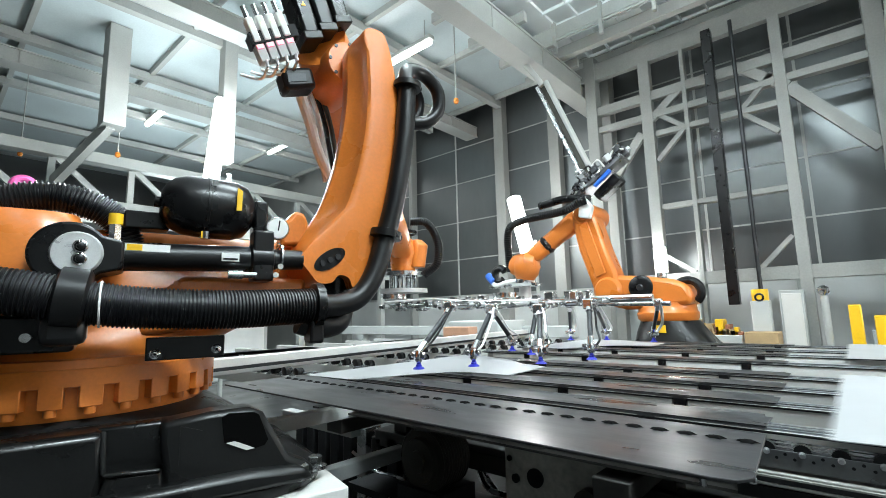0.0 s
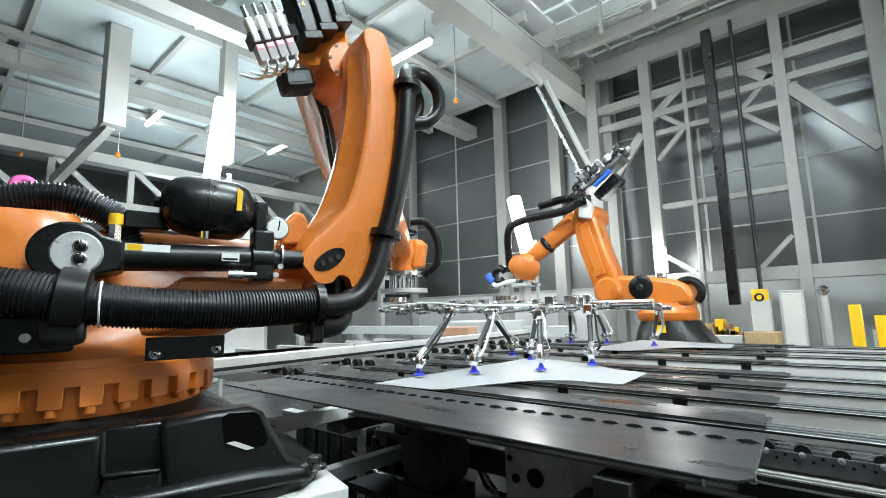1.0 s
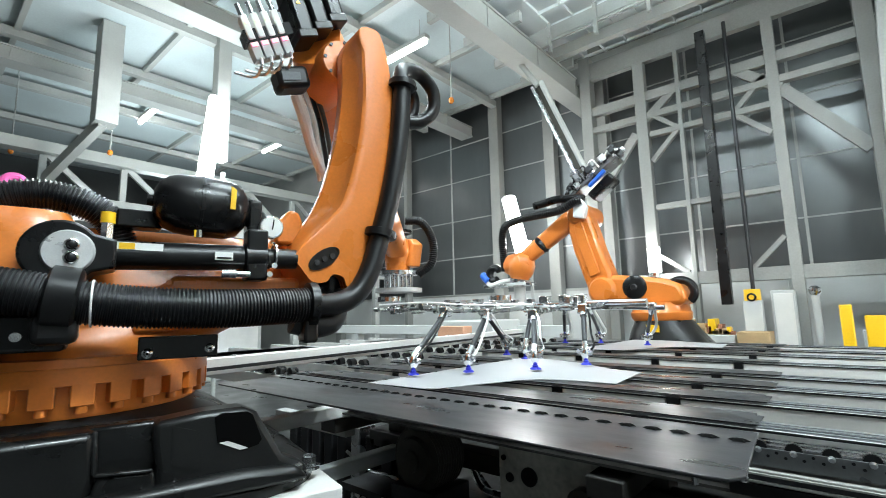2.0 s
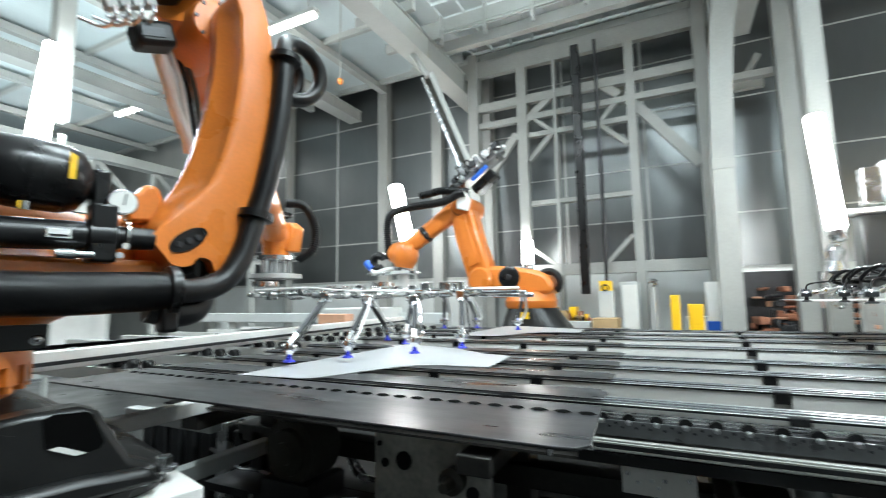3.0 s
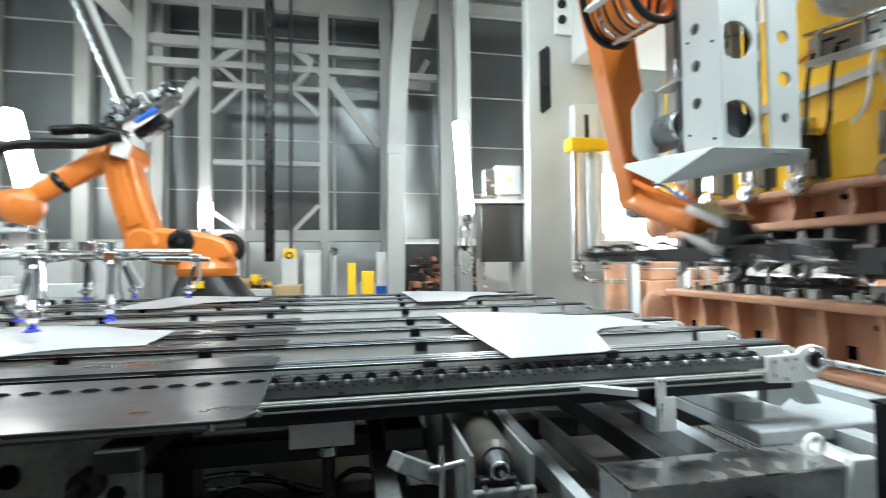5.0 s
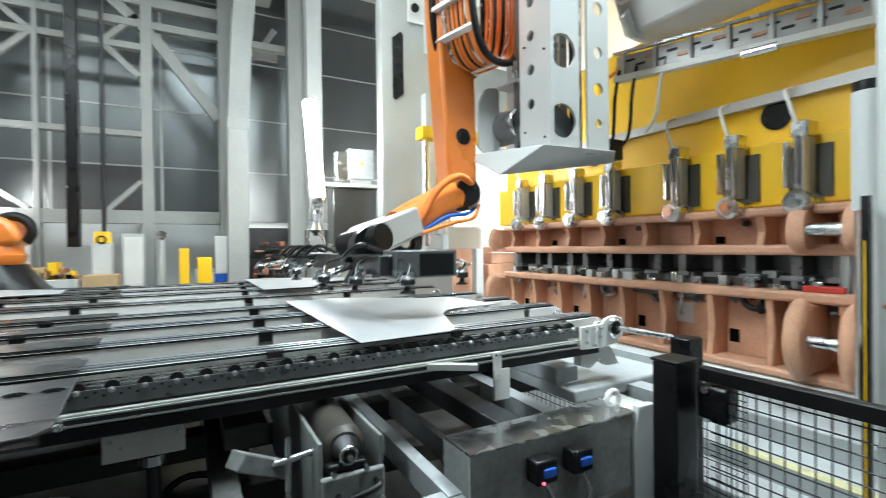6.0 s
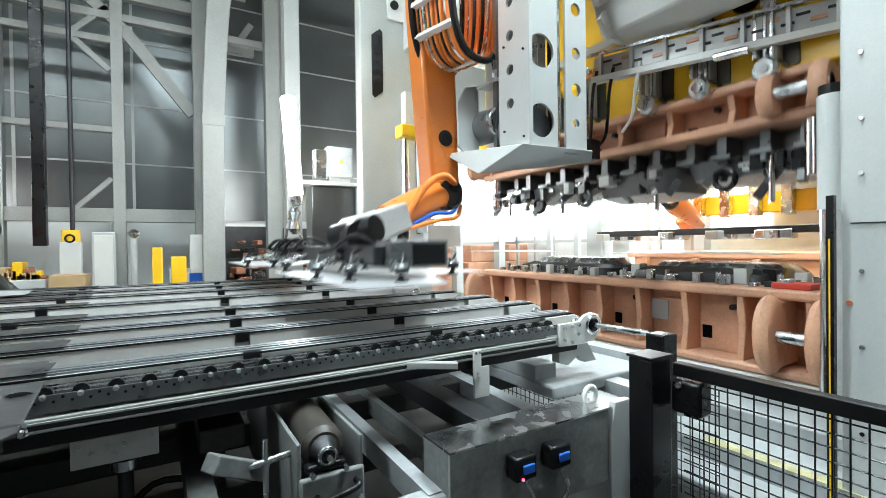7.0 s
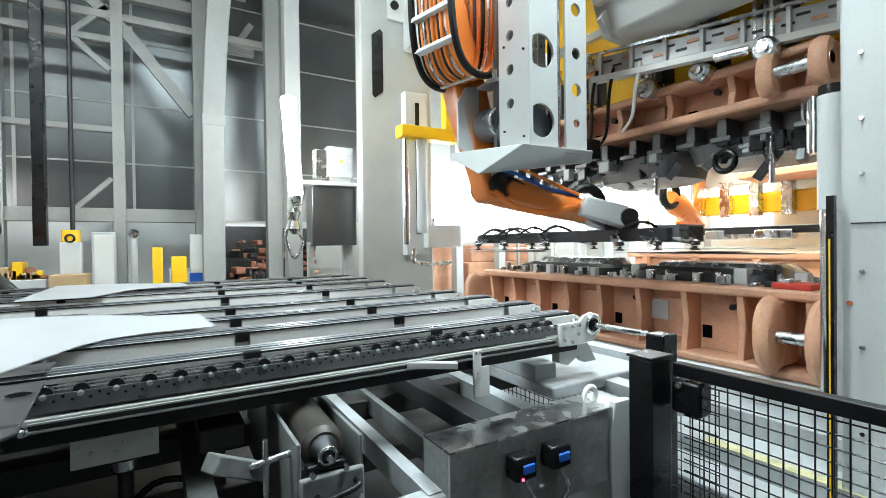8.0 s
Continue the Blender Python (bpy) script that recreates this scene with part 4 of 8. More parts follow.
    part("rail", box(B(), 2.25, 1.2, 0.66, 2.35, 5.5, 0.72), BED, t)
    # motors and pipes in the dark under the centring station
    for x, y, r, ln in ((-1.86, 1.85, 0.16, 0.3),):
        m = thing("gear_motor", pose(x, y, 0.58), "olive grey gear motor under the conveyor", "motor", "gear motors")
        part("housing", lathe(B(), (0, 0, 0), (0, ln, 0), [(0, r * 0.2), (0.01, r * 0.34), (0.06, r * 0.36), (0.07, r * 0.7), (0.16, r * 0.76), (0.18, r * 0.98), (0.26, r), (0.28, r * 0.9), (0.92, r * 0.95), (1, r * 0.6)], 28), BRASSY, m)
        part("flange_bolts_plate", slab(B(), [(-r * 0.9, -r * 0.6), (r * 0.9, -r * 0.6), (r * 0.95, r * 0.4), (r * 0.4, r * 1.05), (-r * 0.5, r * 1.05), (-r * 0.95, r * 0.3)], ln * 0.2, ln * 0.27), BRASSY, m, bevel=0.01)
        bm = B()
        for k in range(10):
            torus(bm, (0, ln * (0.2 + 0.07 * k), 0), r * 1.02, 0.006, n=20, k=6)
        part("cooling_fin", bm, BRASSY, m)
        part("terminal_box", box(B(), -0.06, 0.05, r * 0.9, 0.06, 0.18, r + 0.07), DARKSTEEL, m, bevel=0.01)
        part("foot", box(B(), -r, 0.02, -0.58, r, ln, -r + 0.02), DARKSTEEL, m)
    v = thing("gearbox_plate", label="pale machine plate with round bores under the conveyor", category="machine plate")
    part("plate", box(B(), -1.31, 1.88, 0.3, -0.74, 1.91, 0.75), STAINED, v, bevel=0.008)
    bm = B()
    for x, z, r in ((-1.25, 0.62, 0.02), (-1.15, 0.64, 0.04), (-0.82, 0.55, 0.03), (-0.78, 0.66, 0.014), (-1.28, 0.7, 0.012)):
        rod(bm, (x, 1.872, z), (x, 1.881, z), r, n=18)
    part("bore", bm, BLACK, v)
    part("shaft", lathe(B(), (-0.9, 1.76, 0.6), (-0.9, 1.88, 0.6), [(0, 0.02), (0.5, 0.03), (0.6, 0.055), (1, 0.055)], 16), BRASSY, v)
    rng = random.Random(4)
    for k in range(16):
        x, y, z = rng.uniform(-2.6, -0.3), rng.uniform(1.75, 2.6), rng.uniform(0.2, 0.6)
        pts = [(x, y, z), (x + rng.uniform(0.1, 0.3), y + rng.uniform(-0.1, 0.1), z + rng.uniform(-0.15, 0.1)), (x + rng.uniform(0.3, 0.6), y + rng.uniform(-0.1, 0.2), z + rng.uniform(-0.2, 0.1)), (x + 0.7, y + 0.1, z - 0.15)]
        tagged(part("pneumatic_line", hose(B(), pts, rng.uniform(0.008, 0.016), 8, 6), rng.choice((BLACK, DARKSTEEL, STEEL, BLUEPIPE))), "thin pneumatic line in the dark under the conveyor", "hose", "pneumatic lines")
    for k in range(9):
        x, z = -3.6 + k * 0.16, 0.34 + 0.02 * (k % 3)
        tagged(part("valve_block", box(B(), x, 2.2, 0.0, x + 0.1, 2.35, z + 0.19), rng.choice((DARKSTEEL, BLACK, STEEL)), bevel=0.01), "small dark valve block under the conveyor", "valve", "valve blocks")


def fence():
    f = thing("mesh_fence", label="black steel safety fence with square wire mesh", category="fence")
    part("post", box(B(), 1.39, 0.985, 0, 1.5, 1.075, 0.955), BLACK, f, bevel=0.006)
    part("post_cap", box(B(), 1.385, 0.98, 0.955, 1.505, 1.08, 0.965), BLACK, f, bevel=0.003)
    part("post", box(B(), 1.66, 1.12, 0, 1.75, 1.2, 0.985), BLACK, f, bevel=0.006)
    a, b = Vector((1.5, 0.97, 0.92)), Vector((1.52, -1.2, 0.92))
    part("top_rail", bar(B(), a, b, 0.04, 0.045), BLACK, f, bevel=0.004)
    part("bottom_rail", bar(B(), a - Vector((0, 0, 0.85)), b - Vector((0, 0, 0.85)), 0.04, 0.04), BLACK, f)
    part("lock", box(B(), 1.47, 0.87, 0.78, 1.54, 0.97, 0.89), BLACK, f, bevel=0.01)
    part("lock_screw", rod(B(), (1.46, 0.94, 0.875), (1.472, 0.94, 0.875), 0.01, n=8), STEEL, f)
    bm = B()
    for i in range(56):
        y = 0.92 - i * 0.0375
        rod(bm, (1.51, y, 0.07), (1.51, y, 0.9), 0.0026, n=5)
    for i in range(22):
        rod(bm, (1.513, 0.95, 0.09 + i * 0.0375), (1.513, -1.2, 0.09 + i * 0.0375), 0.0026, n=5)
    part("wire_mesh", bm, BLACK, f)
    g = thing("low_mesh_guard", label="white lit mesh guard under the conveyor frame", category="guard")
    bm = B()
    for i in range(40):
        rod(bm, (2.38, 1.3 + i * 0.05, 0.0), (2.38, 1.3 + i * 0.05, 0.6), 0.003, n=5)
    for i in range(11):
        rod(bm, (2.383, 1.3, 0.07 + i * 0.05), (2.383, 3.3, 0.07 + i * 0.05), 0.003, n=5)
    part("wire_mesh", bm, BLACK, g)
    s = thing("limit_switch", pose(1.58, 1.12, 0.62), "grey limit switch with a black cable on the fence", "switch")
    part("switch_body", box(B(), -0.06, 0, 0, 0.06, 0.05, 0.07), STEEL, s, bevel=0.008)
    part("cable", hose(B(), [(-0.03, 0.02, 0), (-0.04, 0.0, -0.1), (0.02, -0.01, -0.18), (0.12, -0.02, -0.22)], 0.008), BLACK, s)
    part("bracket", box(B(), 0.05, 0.0, 0.01, 0.1, 0.09, 0.03), BLACK, s)
    p = thing("striped_rod", label="black and yellow striped safety light rod on the press upright", category="rod")
    part("rod_body", box(B(), 2.66, 0.93, 0.1, 2.69, 0.96, 1.55), BLACK, p)
    part("yellow_edge", box(B(), 2.655, 0.943, 0.1, 2.659, 0.949, 1.35), YELLOW, p)


# ---- sheets ----


def blank(name_label, y, flip=1.0):
    s = thing("sheet_blank", label=name_label, category="metal sheet", group="sheet blanks")
    pts = [(0, 0), (0.385, 0.03), (0.43, 0.06), (0.52, 0.28), (0.6, 0.48), (0.68, 0.58), (0.8, 0.63), (1.06, 0.64), (1.02, 1.12), (0.8, 1.2), (0.55, 1.4), (0.25, 1.52), (0, 1.53)]
    bm = B()
    a = [bm.verts.new((x, yy * flip, 0)) for x, yy in pts]
    b = [bm.verts.new((x, yy * flip, 0.003)) for x, yy in pts]
    n = len(a)
    for k in range(n):
        bm.faces.new((a[k], a[(k + 1) % n], b[(k + 1) % n], b[k]))
    bm.faces.new(a[::-1])
    bm.faces.new(b)
    part("sheet", bm, SHEET, s)
    return s


# ---- gripper of the two robots at the centring station ----


def gripper():
    g = thing("suction_gripper", label="bright steel tube gripper frame with blue suction cups", category="gripper")
    part("main_tube", rod(B(), (-3.75, 3.42, 1.4), (-1.08, 3.42, 1.385), 0.028, n=18), CHROME, g)
    part("second_tube", rod(B(), (-3.6, 3.12, 1.39), (-1.5, 3.12, 1.36), 0.022), STEEL, g)
    for x in (-3.3, -2.75, -2.35):
        part("cross_tube", rod(B(), (x, 2.9, 1.385), (x, 4.5, 1.385), 0.02), STEEL, g)
        part("clamp", box(B(), x - 0.05, 3.36, 1.34, x + 0.05, 3.48, 1.43), CHROME, g, bevel=0.012)
        part("clamp", box(B(), x - 0.04, 3.07, 1.34, x + 0.04, 3.17, 1.42), STEEL, g, bevel=0.01)
    part("far_tube", rod(B(), (-2.9, 4.25, 1.39), (-1.2, 4.25, 1.35), 0.022), STEEL, g)
    # cup and head of its strut: x, y, head x, y, z
    cups = [(-1.91, 1.94, -2.017, 2.35, 1.34), (-1.72, 2.2, -1.868, 2.6, 1.32), (-1.46, 2.51, -1.594, 2.75, 1.31), (-1.31, 2.88, -1.384, 3.05, 1.34), (-2.13, 3.23, -2.154, 3.0, 1.32),
            (-1.83, 3.02, -1.872, 3.2, 1.33), (-2.36, 4.72, -2.12, 4.25, 1.36), (-2.02, 4.85, -1.87, 4.25, 1.36), (-1.5, 4.69, -1.3, 4.25, 1.35)]
    for k, (x, y, tx, ty, tz) in enumerate(cups):
        z0 = 1.0
        part("suction_cup", lathe(B(), (x, y, z0), (x, y, z0 + 0.034), [(0, 0.034), (0.2, 0.03), (0.45, 0.016), (0.6, 0.018), (0.8, 0.012), (1, 0.013)], 18), BLUE, g, "blue suction cup")
        part("swivel", lathe(B(), (x, y, z0 + 0.034), (x, y, z0 + 0.1), [(0, 0.012), (0.25, 0.026), (0.6, 0.03), (1, 0.018)], 14), CHROME, g)
        part("swivel_lever", box(B(), x - 0.05, y - 0.014, z0 + 0.06, x + 0.05, y + 0.014, z0 + 0.09), STEEL, g, bevel=0.006)
        for sx in (-0.04, 0.038):
            part("lever_screw", rod(B(), (x + sx, y - 0.02, z0 + 0.085), (x + sx, y + 0.006, z0 + 0.085), 0.012, n=10), CHROME, g)
        foot, head = Vector((x, y, z0 + 0.09)), Vector((tx, ty, tz))
        part("strut", rod(B(), foot.lerp(head, 0.16), foot.lerp(head, 0.86), 0.017, n=12), DARKSTEEL, g, "black strut tube")
        part("strut_socket", rod(B(), foot, foot.lerp(head, 0.18), 0.021, n=12), CHROME, g)
        part("strut_socket", rod(B(), foot.lerp(head, 0.84), head, 0.023, n=12), CHROME, g)
        part("clamp", box(B(), tx - 0.035, ty - 0.03, tz - 0.025, tx + 0.035, ty + 0.03, tz + 0.045), CHROME, g, bevel=0.01)
        part("clamp_screw", rod(B(), (tx - 0.055, ty - 0.01, tz + 0.01), (tx + 0.055, ty - 0.01, tz + 0.01), 0.008, n=8), STEEL, g)
        part("outrigger_tube", rod(B(), (tx, ty, tz + 0.02), (tx, 3.42 if k < 6 else 4.25, 1.385), 0.018, n=12), STEEL, g)
        part("air_hose", hose(B(), [foot + Vector((0.02, 0, -0.01)), foot + Vector((0.05, 0.02, 0.03)), foot.lerp(head, 0.4) + Vector((0.045 + 0.02 * (k > 5), 0, 0)), foot.lerp(head, 0.75) + Vector((0.04, 0, 0.02)), head + Vector((0.02, 0, 0.03))], 0.007 if k < 6 else 0.013, 8, 6), (BLACK, WHITE, CHROME)[k % 3] if k < 6 else WHITE, g)
    bm = B()
    rng = random.Random(2)
    for k in range(26):
        x, y = rng.uniform(-3.7, -1.4), rng.choice((3.12, 3.42, 3.42)) + rng.uniform(-0.05, 0.05)
        s = rng.uniform(0.015, 0.04)
        box(bm, x - s, y - s, 1.385, x + s, y + s, 1.4 + s * 1.6)
    part("fitting", bm, CHROME, g, bevel=0.004)
    # tool changers on both wrists
    for x, y in ((-3.6, 3.3), (-2.9, 4.3)):
        part("tool_flange", rod(B(), (x, y, 1.47), (x, y, 1.52), 0.13, n=24), STEEL, g)
    for k in range(3):
        y0 = 3.0 + 0.5 * k
        part("vacuum_line", hose(B(), [(-3.4, y0, 1.43), (-2.9, y0 + 0.1, 1.44), (-2.3, y0 - 0.05, 1.4), (-1.8, y0 + 0.1, 1.39)], 0.008, 8, 6), BLACK if k == 1 else WHITE, g)
    return g

# ---- robots ----
NEAR = pose(-2.19, 0.44, 0, 0, 0, 75)
NEAR_INV = NEAR.inverted()


def near_at(x, y, z):
    return NEAR_INV @ Vector((x, y, z))


def squircle(cx, cy, rx, ry, z, power, n=40):
    out = []
    for k in range(n):
        a = 2 * math.pi * k / n
        c, s = math.cos(a), math.sin(a)
        out.append((cx + rx * math.copysign(abs(c) ** (2 / power), c), cy + ry * math.copysign(abs(s) ** (2 / power), s), z))
    return out


def loft(bm, rings):
    last = None
    for r in rings:
        vs = [bm.verts.new(p) for p in r]
        if last:
            n = len(vs)
            for k in range(n):
                bm.faces.new((last[k], last[(k + 1) % n], vs[(k + 1) % n], vs[k]))
        else:
            bm.faces.new(vs[::-1])
        last = vs
    bm.faces.new(last)
    return bm


def near_robot():
    r = thing("industrial_robot", NEAR, "large orange industrial robot arm on black cast base", "robot", "robots")
    # base
    base = part("base", loft(B(), [squircle(0.05, 0, 0.74, 0.62, 0.79, 5), squircle(0.05, 0, 0.74, 0.62, 0.82, 5), squircle(0.04, 0, 0.7, 0.58, 0.845, 5), squircle(0.03, 0, 0.62, 0.52, 0.87, 4), squircle(0.02, 0, 0.55, 0.48, 0.97, 3.4),
                            squircle(0, 0, 0.47, 0.45, 1.04, 2.6), squircle(0, 0, 0.42, 0.42, 1.065, 2), squircle(0, 0, 0.41, 0.41, 1.07, 2)]), BLACKCAST, r, "black cast iron robot base")
    # front wall of the casting: pillars round a pocket, then the ear with its window
    part("base_wall", slab(B(), [(-0.62, 0.83), (0.1, 0.83), (0.125, 0.93), (0.115, 1.05), (-0.35, 1.05), (-0.5, 1.0), (-0.62, 0.9)], -0.565, -0.4), BLACKCAST, base, bevel=0.02)
    part("base_wall", slab(B(), [(0.1, 0.83), (0.27, 0.83), (0.26, 0.925), (0.125, 0.935)], -0.57, -0.4), BLACKCAST, base, bevel=0.012)
    part("pocket_back", slab(B(), [(0.09, 0.9), (0.3, 0.9), (0.29, 1.05), (0.09, 1.05)], -0.5, -0.42), BLACKCAST, base, bevel=0.01)
    part("pocket_rim", bar(B(), (0.12, -0.57, 0.937), (0.113, -0.55, 1.05), 0.014, 0.014), BLACKCAST, base, bevel=0.005)
    part("pocket_rim", bar(B(), (0.12, -0.572, 0.937), (0.255, -0.572, 0.926), 0.012, 0.012), BLACKCAST, base, bevel=0.005)
    part("base_ear", slab(B(), [(0.25, 1.055), (0.38, 1.07), (0.49, 1.07), (0.535, 1.05), (0.62, 0.9), (0.7, 0.86), (0.71, 0.826), (0.25, 0.826), (0.262, 0.925), (0.25, 1.0)], -0.57, -0.46), BLACKCAST, base, bevel=0.025)
    part("ear_dish", slab(B(), [(0.3, 0.93), (0.38, 0.9), (0.36, 1.02), (0.3, 1.04)], -0.573, -0.5715), BLACKCAST, base)
    win = part("base_window", slab(B(), [(0.41, 1.05), (0.43, 1.06), (0.505, 1.055), (0.52, 1.045), (0.55, 0.965), (0.54, 0.95), (0.49, 0.94), (0.42, 0.975)], -0.5735, -0.56), VOID, r)
    part("window_sill", slab(B(), [(0.425, 0.973), (0.45, 0.975), (0.51, 0.945), (0.485, 0.943)], -0.576, -0.5725), SIDE, win)
    part("base_foot", slab(B(), [(-0.6, 0.822), (0.7, 0.822), (0.66, 0.87), (0.5, 0.885), (-0.55, 0.885)], -0.615, -0.5), BLACKCAST, base, bevel=0.02)
    for x, y, z in ((0.685, -0.42, 0.842), (0.595, -0.585, 0.874)):
        bolt = part("anchor_bolt", lathe(B(), (x, y, z), (x, y, z + 0.034), [(0, 0.024), (0.9, 0.024), (1, 0.02)], 6), STEEL, r)
        part("washer", rod(B(), (x, y, z - 0.006), (x, y, z + 0.008), 0.038, n=20), STEEL, bolt)
    part("pedestal", box(B(), -4.6, 5.3, 0, -3.7, 6.0, 1.25), GREY, s, bevel=0.02)
    part("red_block", box(B(), -4.35, 4.9, 1.02, -3.9, 5.1, 1.18), DIE, s, bevel=0.01)


def under_conveyor():
    """Frames, drum, motors and channels below the belts."""
    f = thing("conveyor_frame", label="pale grey welded frame under the belts", category="machine frame")
    # shade is painted into the near legs, long beams and left cross beams
    for x in (-2.4, -0.75, 0.18, 1.62):
        part("leg", box(B(), x - 0.06, 2.25, 0, x + 0.06, 2.4, 0.83), SHADEFRAME, f, bevel=0.006)
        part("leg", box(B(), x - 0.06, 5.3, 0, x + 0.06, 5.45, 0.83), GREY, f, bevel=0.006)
        part("cross_beam", box(B(), x - 0.07, 1.72, 0.68, x + 0.07, 5.6, 0.755), SHADEFRAME if x < 0.5 else BED, f, bevel=0.006)
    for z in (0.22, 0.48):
        part("long_beam", box(B(), -2.6, 2.2, z, 1.9, 2.32, z + 0.1), SHADEFRAME, f, bevel=0.006)
    part("side_beam", box(B(), -2.37, 1.2, 0.77, -2.29, 2.24, 0.84), SIDE, f, bevel=0.006)
    part("side_beam", box(B(), -2.37, 1.2, 0.44, -2.29, 2.24, 0.52), GREY, f, bevel=0.006)
    part("side_beam", box(B(), -3.3, 1.9, 0.6, -2.47, 1.98, 0.68), GREY, f, bevel=0.006)
    # added sheet that blocks light between the belts from reaching below
    part("belly_tray", box(B(), -2.65, 1.74, 0.79, 0.3, 5.5, 0.8), SHADEFRAME, f)
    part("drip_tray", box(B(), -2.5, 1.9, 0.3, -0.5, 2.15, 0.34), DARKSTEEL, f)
    for x0, x1, mat in ((0.06, 0.14, SHADEGREY), (0.7, 0.75, BED), (0.88, 0.91, SHADEGREY), (1.42, 1.5, BED)):
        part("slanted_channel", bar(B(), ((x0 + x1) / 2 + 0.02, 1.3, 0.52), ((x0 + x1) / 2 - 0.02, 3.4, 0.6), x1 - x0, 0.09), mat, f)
    part("dark_beam", box(B(), 1.0, 1.4, 0.62, 1.11, 3.2, 0.7), DARKSTEEL, f, bevel=0.005)
    d = thing("drive_drum", label="worn dark drive drum in a pale bearing frame", category="drum")
    part("drum", lathe(B(), (0.425, 1.41, 0.74), (0.47, 2.3, 0.72), [(0, 0.05), (0.02, 0.066), (0.98, 0.066), (1, 0.05)], 28), material("worn_drum_rubber", (0.045, 0.039, 0.032), 0.5, 0.2, var=0.35, scale=8, bump=0.2), d)
    part("bearing", lathe(B(), (0.42, 1.36, 0.74), (0.425, 1.41, 0.74), [(0, 0.02), (0.3, 0.03), (1, 0.042)], 20), DARKSTEEL, d)
    part("bearing_ring", torus(B(), (0.42, 1.357, 0.74), 0.024, 0.006), STEEL, d)
    part("shaft", rod(B(), (0.42, 1.335, 0.74), (0.42, 1.37, 0.74), 0.009), STEEL, d)
    part("bearing_block", box(B(), 0.36, 1.365, 0.69, 0.48, 1.405, 0.715), BLACK, d, bevel=0.008)
    # darker grey on these plates stands for the shade round the drum
    part("side_plate", box(B(), 0.335, 1.37, 0.45, 0.347, 2.3, 0.785), SHADEGREY, d, bevel=0.003)
    part("side_plate", box(B(), 0.52, 1.37, 0.45, 0.532, 2.3, 0.775), SHADEGREY, d, bevel=0.003)
    part("front_plate", box(B(), 0.337, 1.348, 0.3, 0.53, 1.37, 0.69), SHADEGREY, d, bevel=0.008)
    part("handle", hose(B(), [(0.385, 1.35, 0.632), (0.385, 1.318, 0.634), (0.405, 1.31, 0.636), (0.48, 1.31, 0.648), (0.5, 1.318, 0.655), (0.5, 1.35, 0.655)], 0.009), BLACK, d)
    bm = B()
    for x, z in ((0.372, 0.7), (0.468, 0.7), (0.355, 0.6), (0.515, 0.6)):
        rod(bm, (x, 1.335, z), (x, 1.35, z), 0.009, n=6)
    part("bolt", bm, STEEL, d)
    w = thing("clamp_arm", label="pale clamp arm with a threaded rod", category="clamp")
    part("arm", bar(B(), (0.12, 1.42, 0.77), (0.26, 1.5, 0.68), 0.06, 0.05), SHADEGREY, w, bevel=0.004)
    part("threaded_rod", rod(B(), (0.265, 1.45, 0.5), (0.265, 1.45, 0.79), 0.008), STEEL, w)
    part("cross_bar", rod(B(), (0.22, 1.45, 0.72), (0.34, 1.45, 0.735), 0.01), STEEL, w)
    b = thing("steel_trough", label="bare steel trough with two blue-marked connectors", category="trough")
    part("front_sheet", box(B(), 0.77, 1.25, 0.42, 1.5, 1.262, 0.695), material("stained_steel", (0.3, 0.3, 0.29), 0.4, 0.75, var=0.35, scale=5, fine=50), b)
    part("top_sheet", box(B(), 0.77, 1.25, 0.695, 1.52, 1.42, 0.702), STEEL, b)
    part("end_sheet", box(B(), 0.77, 1.262, 0.42, 0.78, 1.42, 0.695), SHADEGREY, b)
    part("lifting_eye", torus(B(), (1.5, 1.34, 0.73), 0.032, 0.01), SIDE, b)
    part("lower_beam", box(B(), 0.53, 1.27, 0.3, 0.9, 1.35, 0.56), BED, b, bevel=0.006)
    for x in (1.03, 1.19):
        part("connector", box(B(), x - 0.045, 1.19, 0.57, x + 0.045, 1.25, 0.65), BLACK, b, bevel=0.008)
        part("blue_latch", box(B(), x - 0.02, 1.182, 0.595, x + 0.03, 1.191, 0.625), BLUEPIPE, b, bevel=0.006)
        part("cable", hose(B(), [(x, 1.2, 0.57), (x + 0.02, 1.19, 0.48), (x - 0.1, 1.21, 0.4), (x - 0.3, 1.24, 0.36)], 0.008), STEEL, b)
    part("red_indicator", rod(B(), (1.01, 1.185, 0.58), (1.01, 1.191, 0.58), 0.005, n=8), RED, b)
    t = thing("frame_end", label="light grey welded frame end under the belts", category="machine frame")
    part("deck_plate", box(B(), 1.55, 1.6, 0.62, 2.3, 3.4, 0.68), BED, t, bevel=0.01)
    part("rib_plate", slab(B(), [(1.5, 0.3), (1.66, 0.3), (1.66, 0.62), (1.62, 0.72), (1.53, 0.72), (1.5, 0.6)], 1.24, 1.27), GREY, t, bevel=0.004)
    part("column", box(B(), 1.6, 1.35, 0, 1.85, 1.6, 0.62), GREY, t, bevel=0.01)
    part("rail", box(B(), 1.9, 1.2, 0.6, 2.0, 5.5, 0.66), BED, t)
    part("rail", box(B(), 2.25, 1.2, 0.66, 2.35, 5.5, 0.72), BED, t)
    # motors and pipes in the dark under the centring station
    for x, y, r, ln in ((-1.86, 1.85, 0.16, 0.3),):
        m = thing("gear_motor", pose(x, y, 0.58), "olive grey gear motor under the conveyor", "motor", "gear motors")
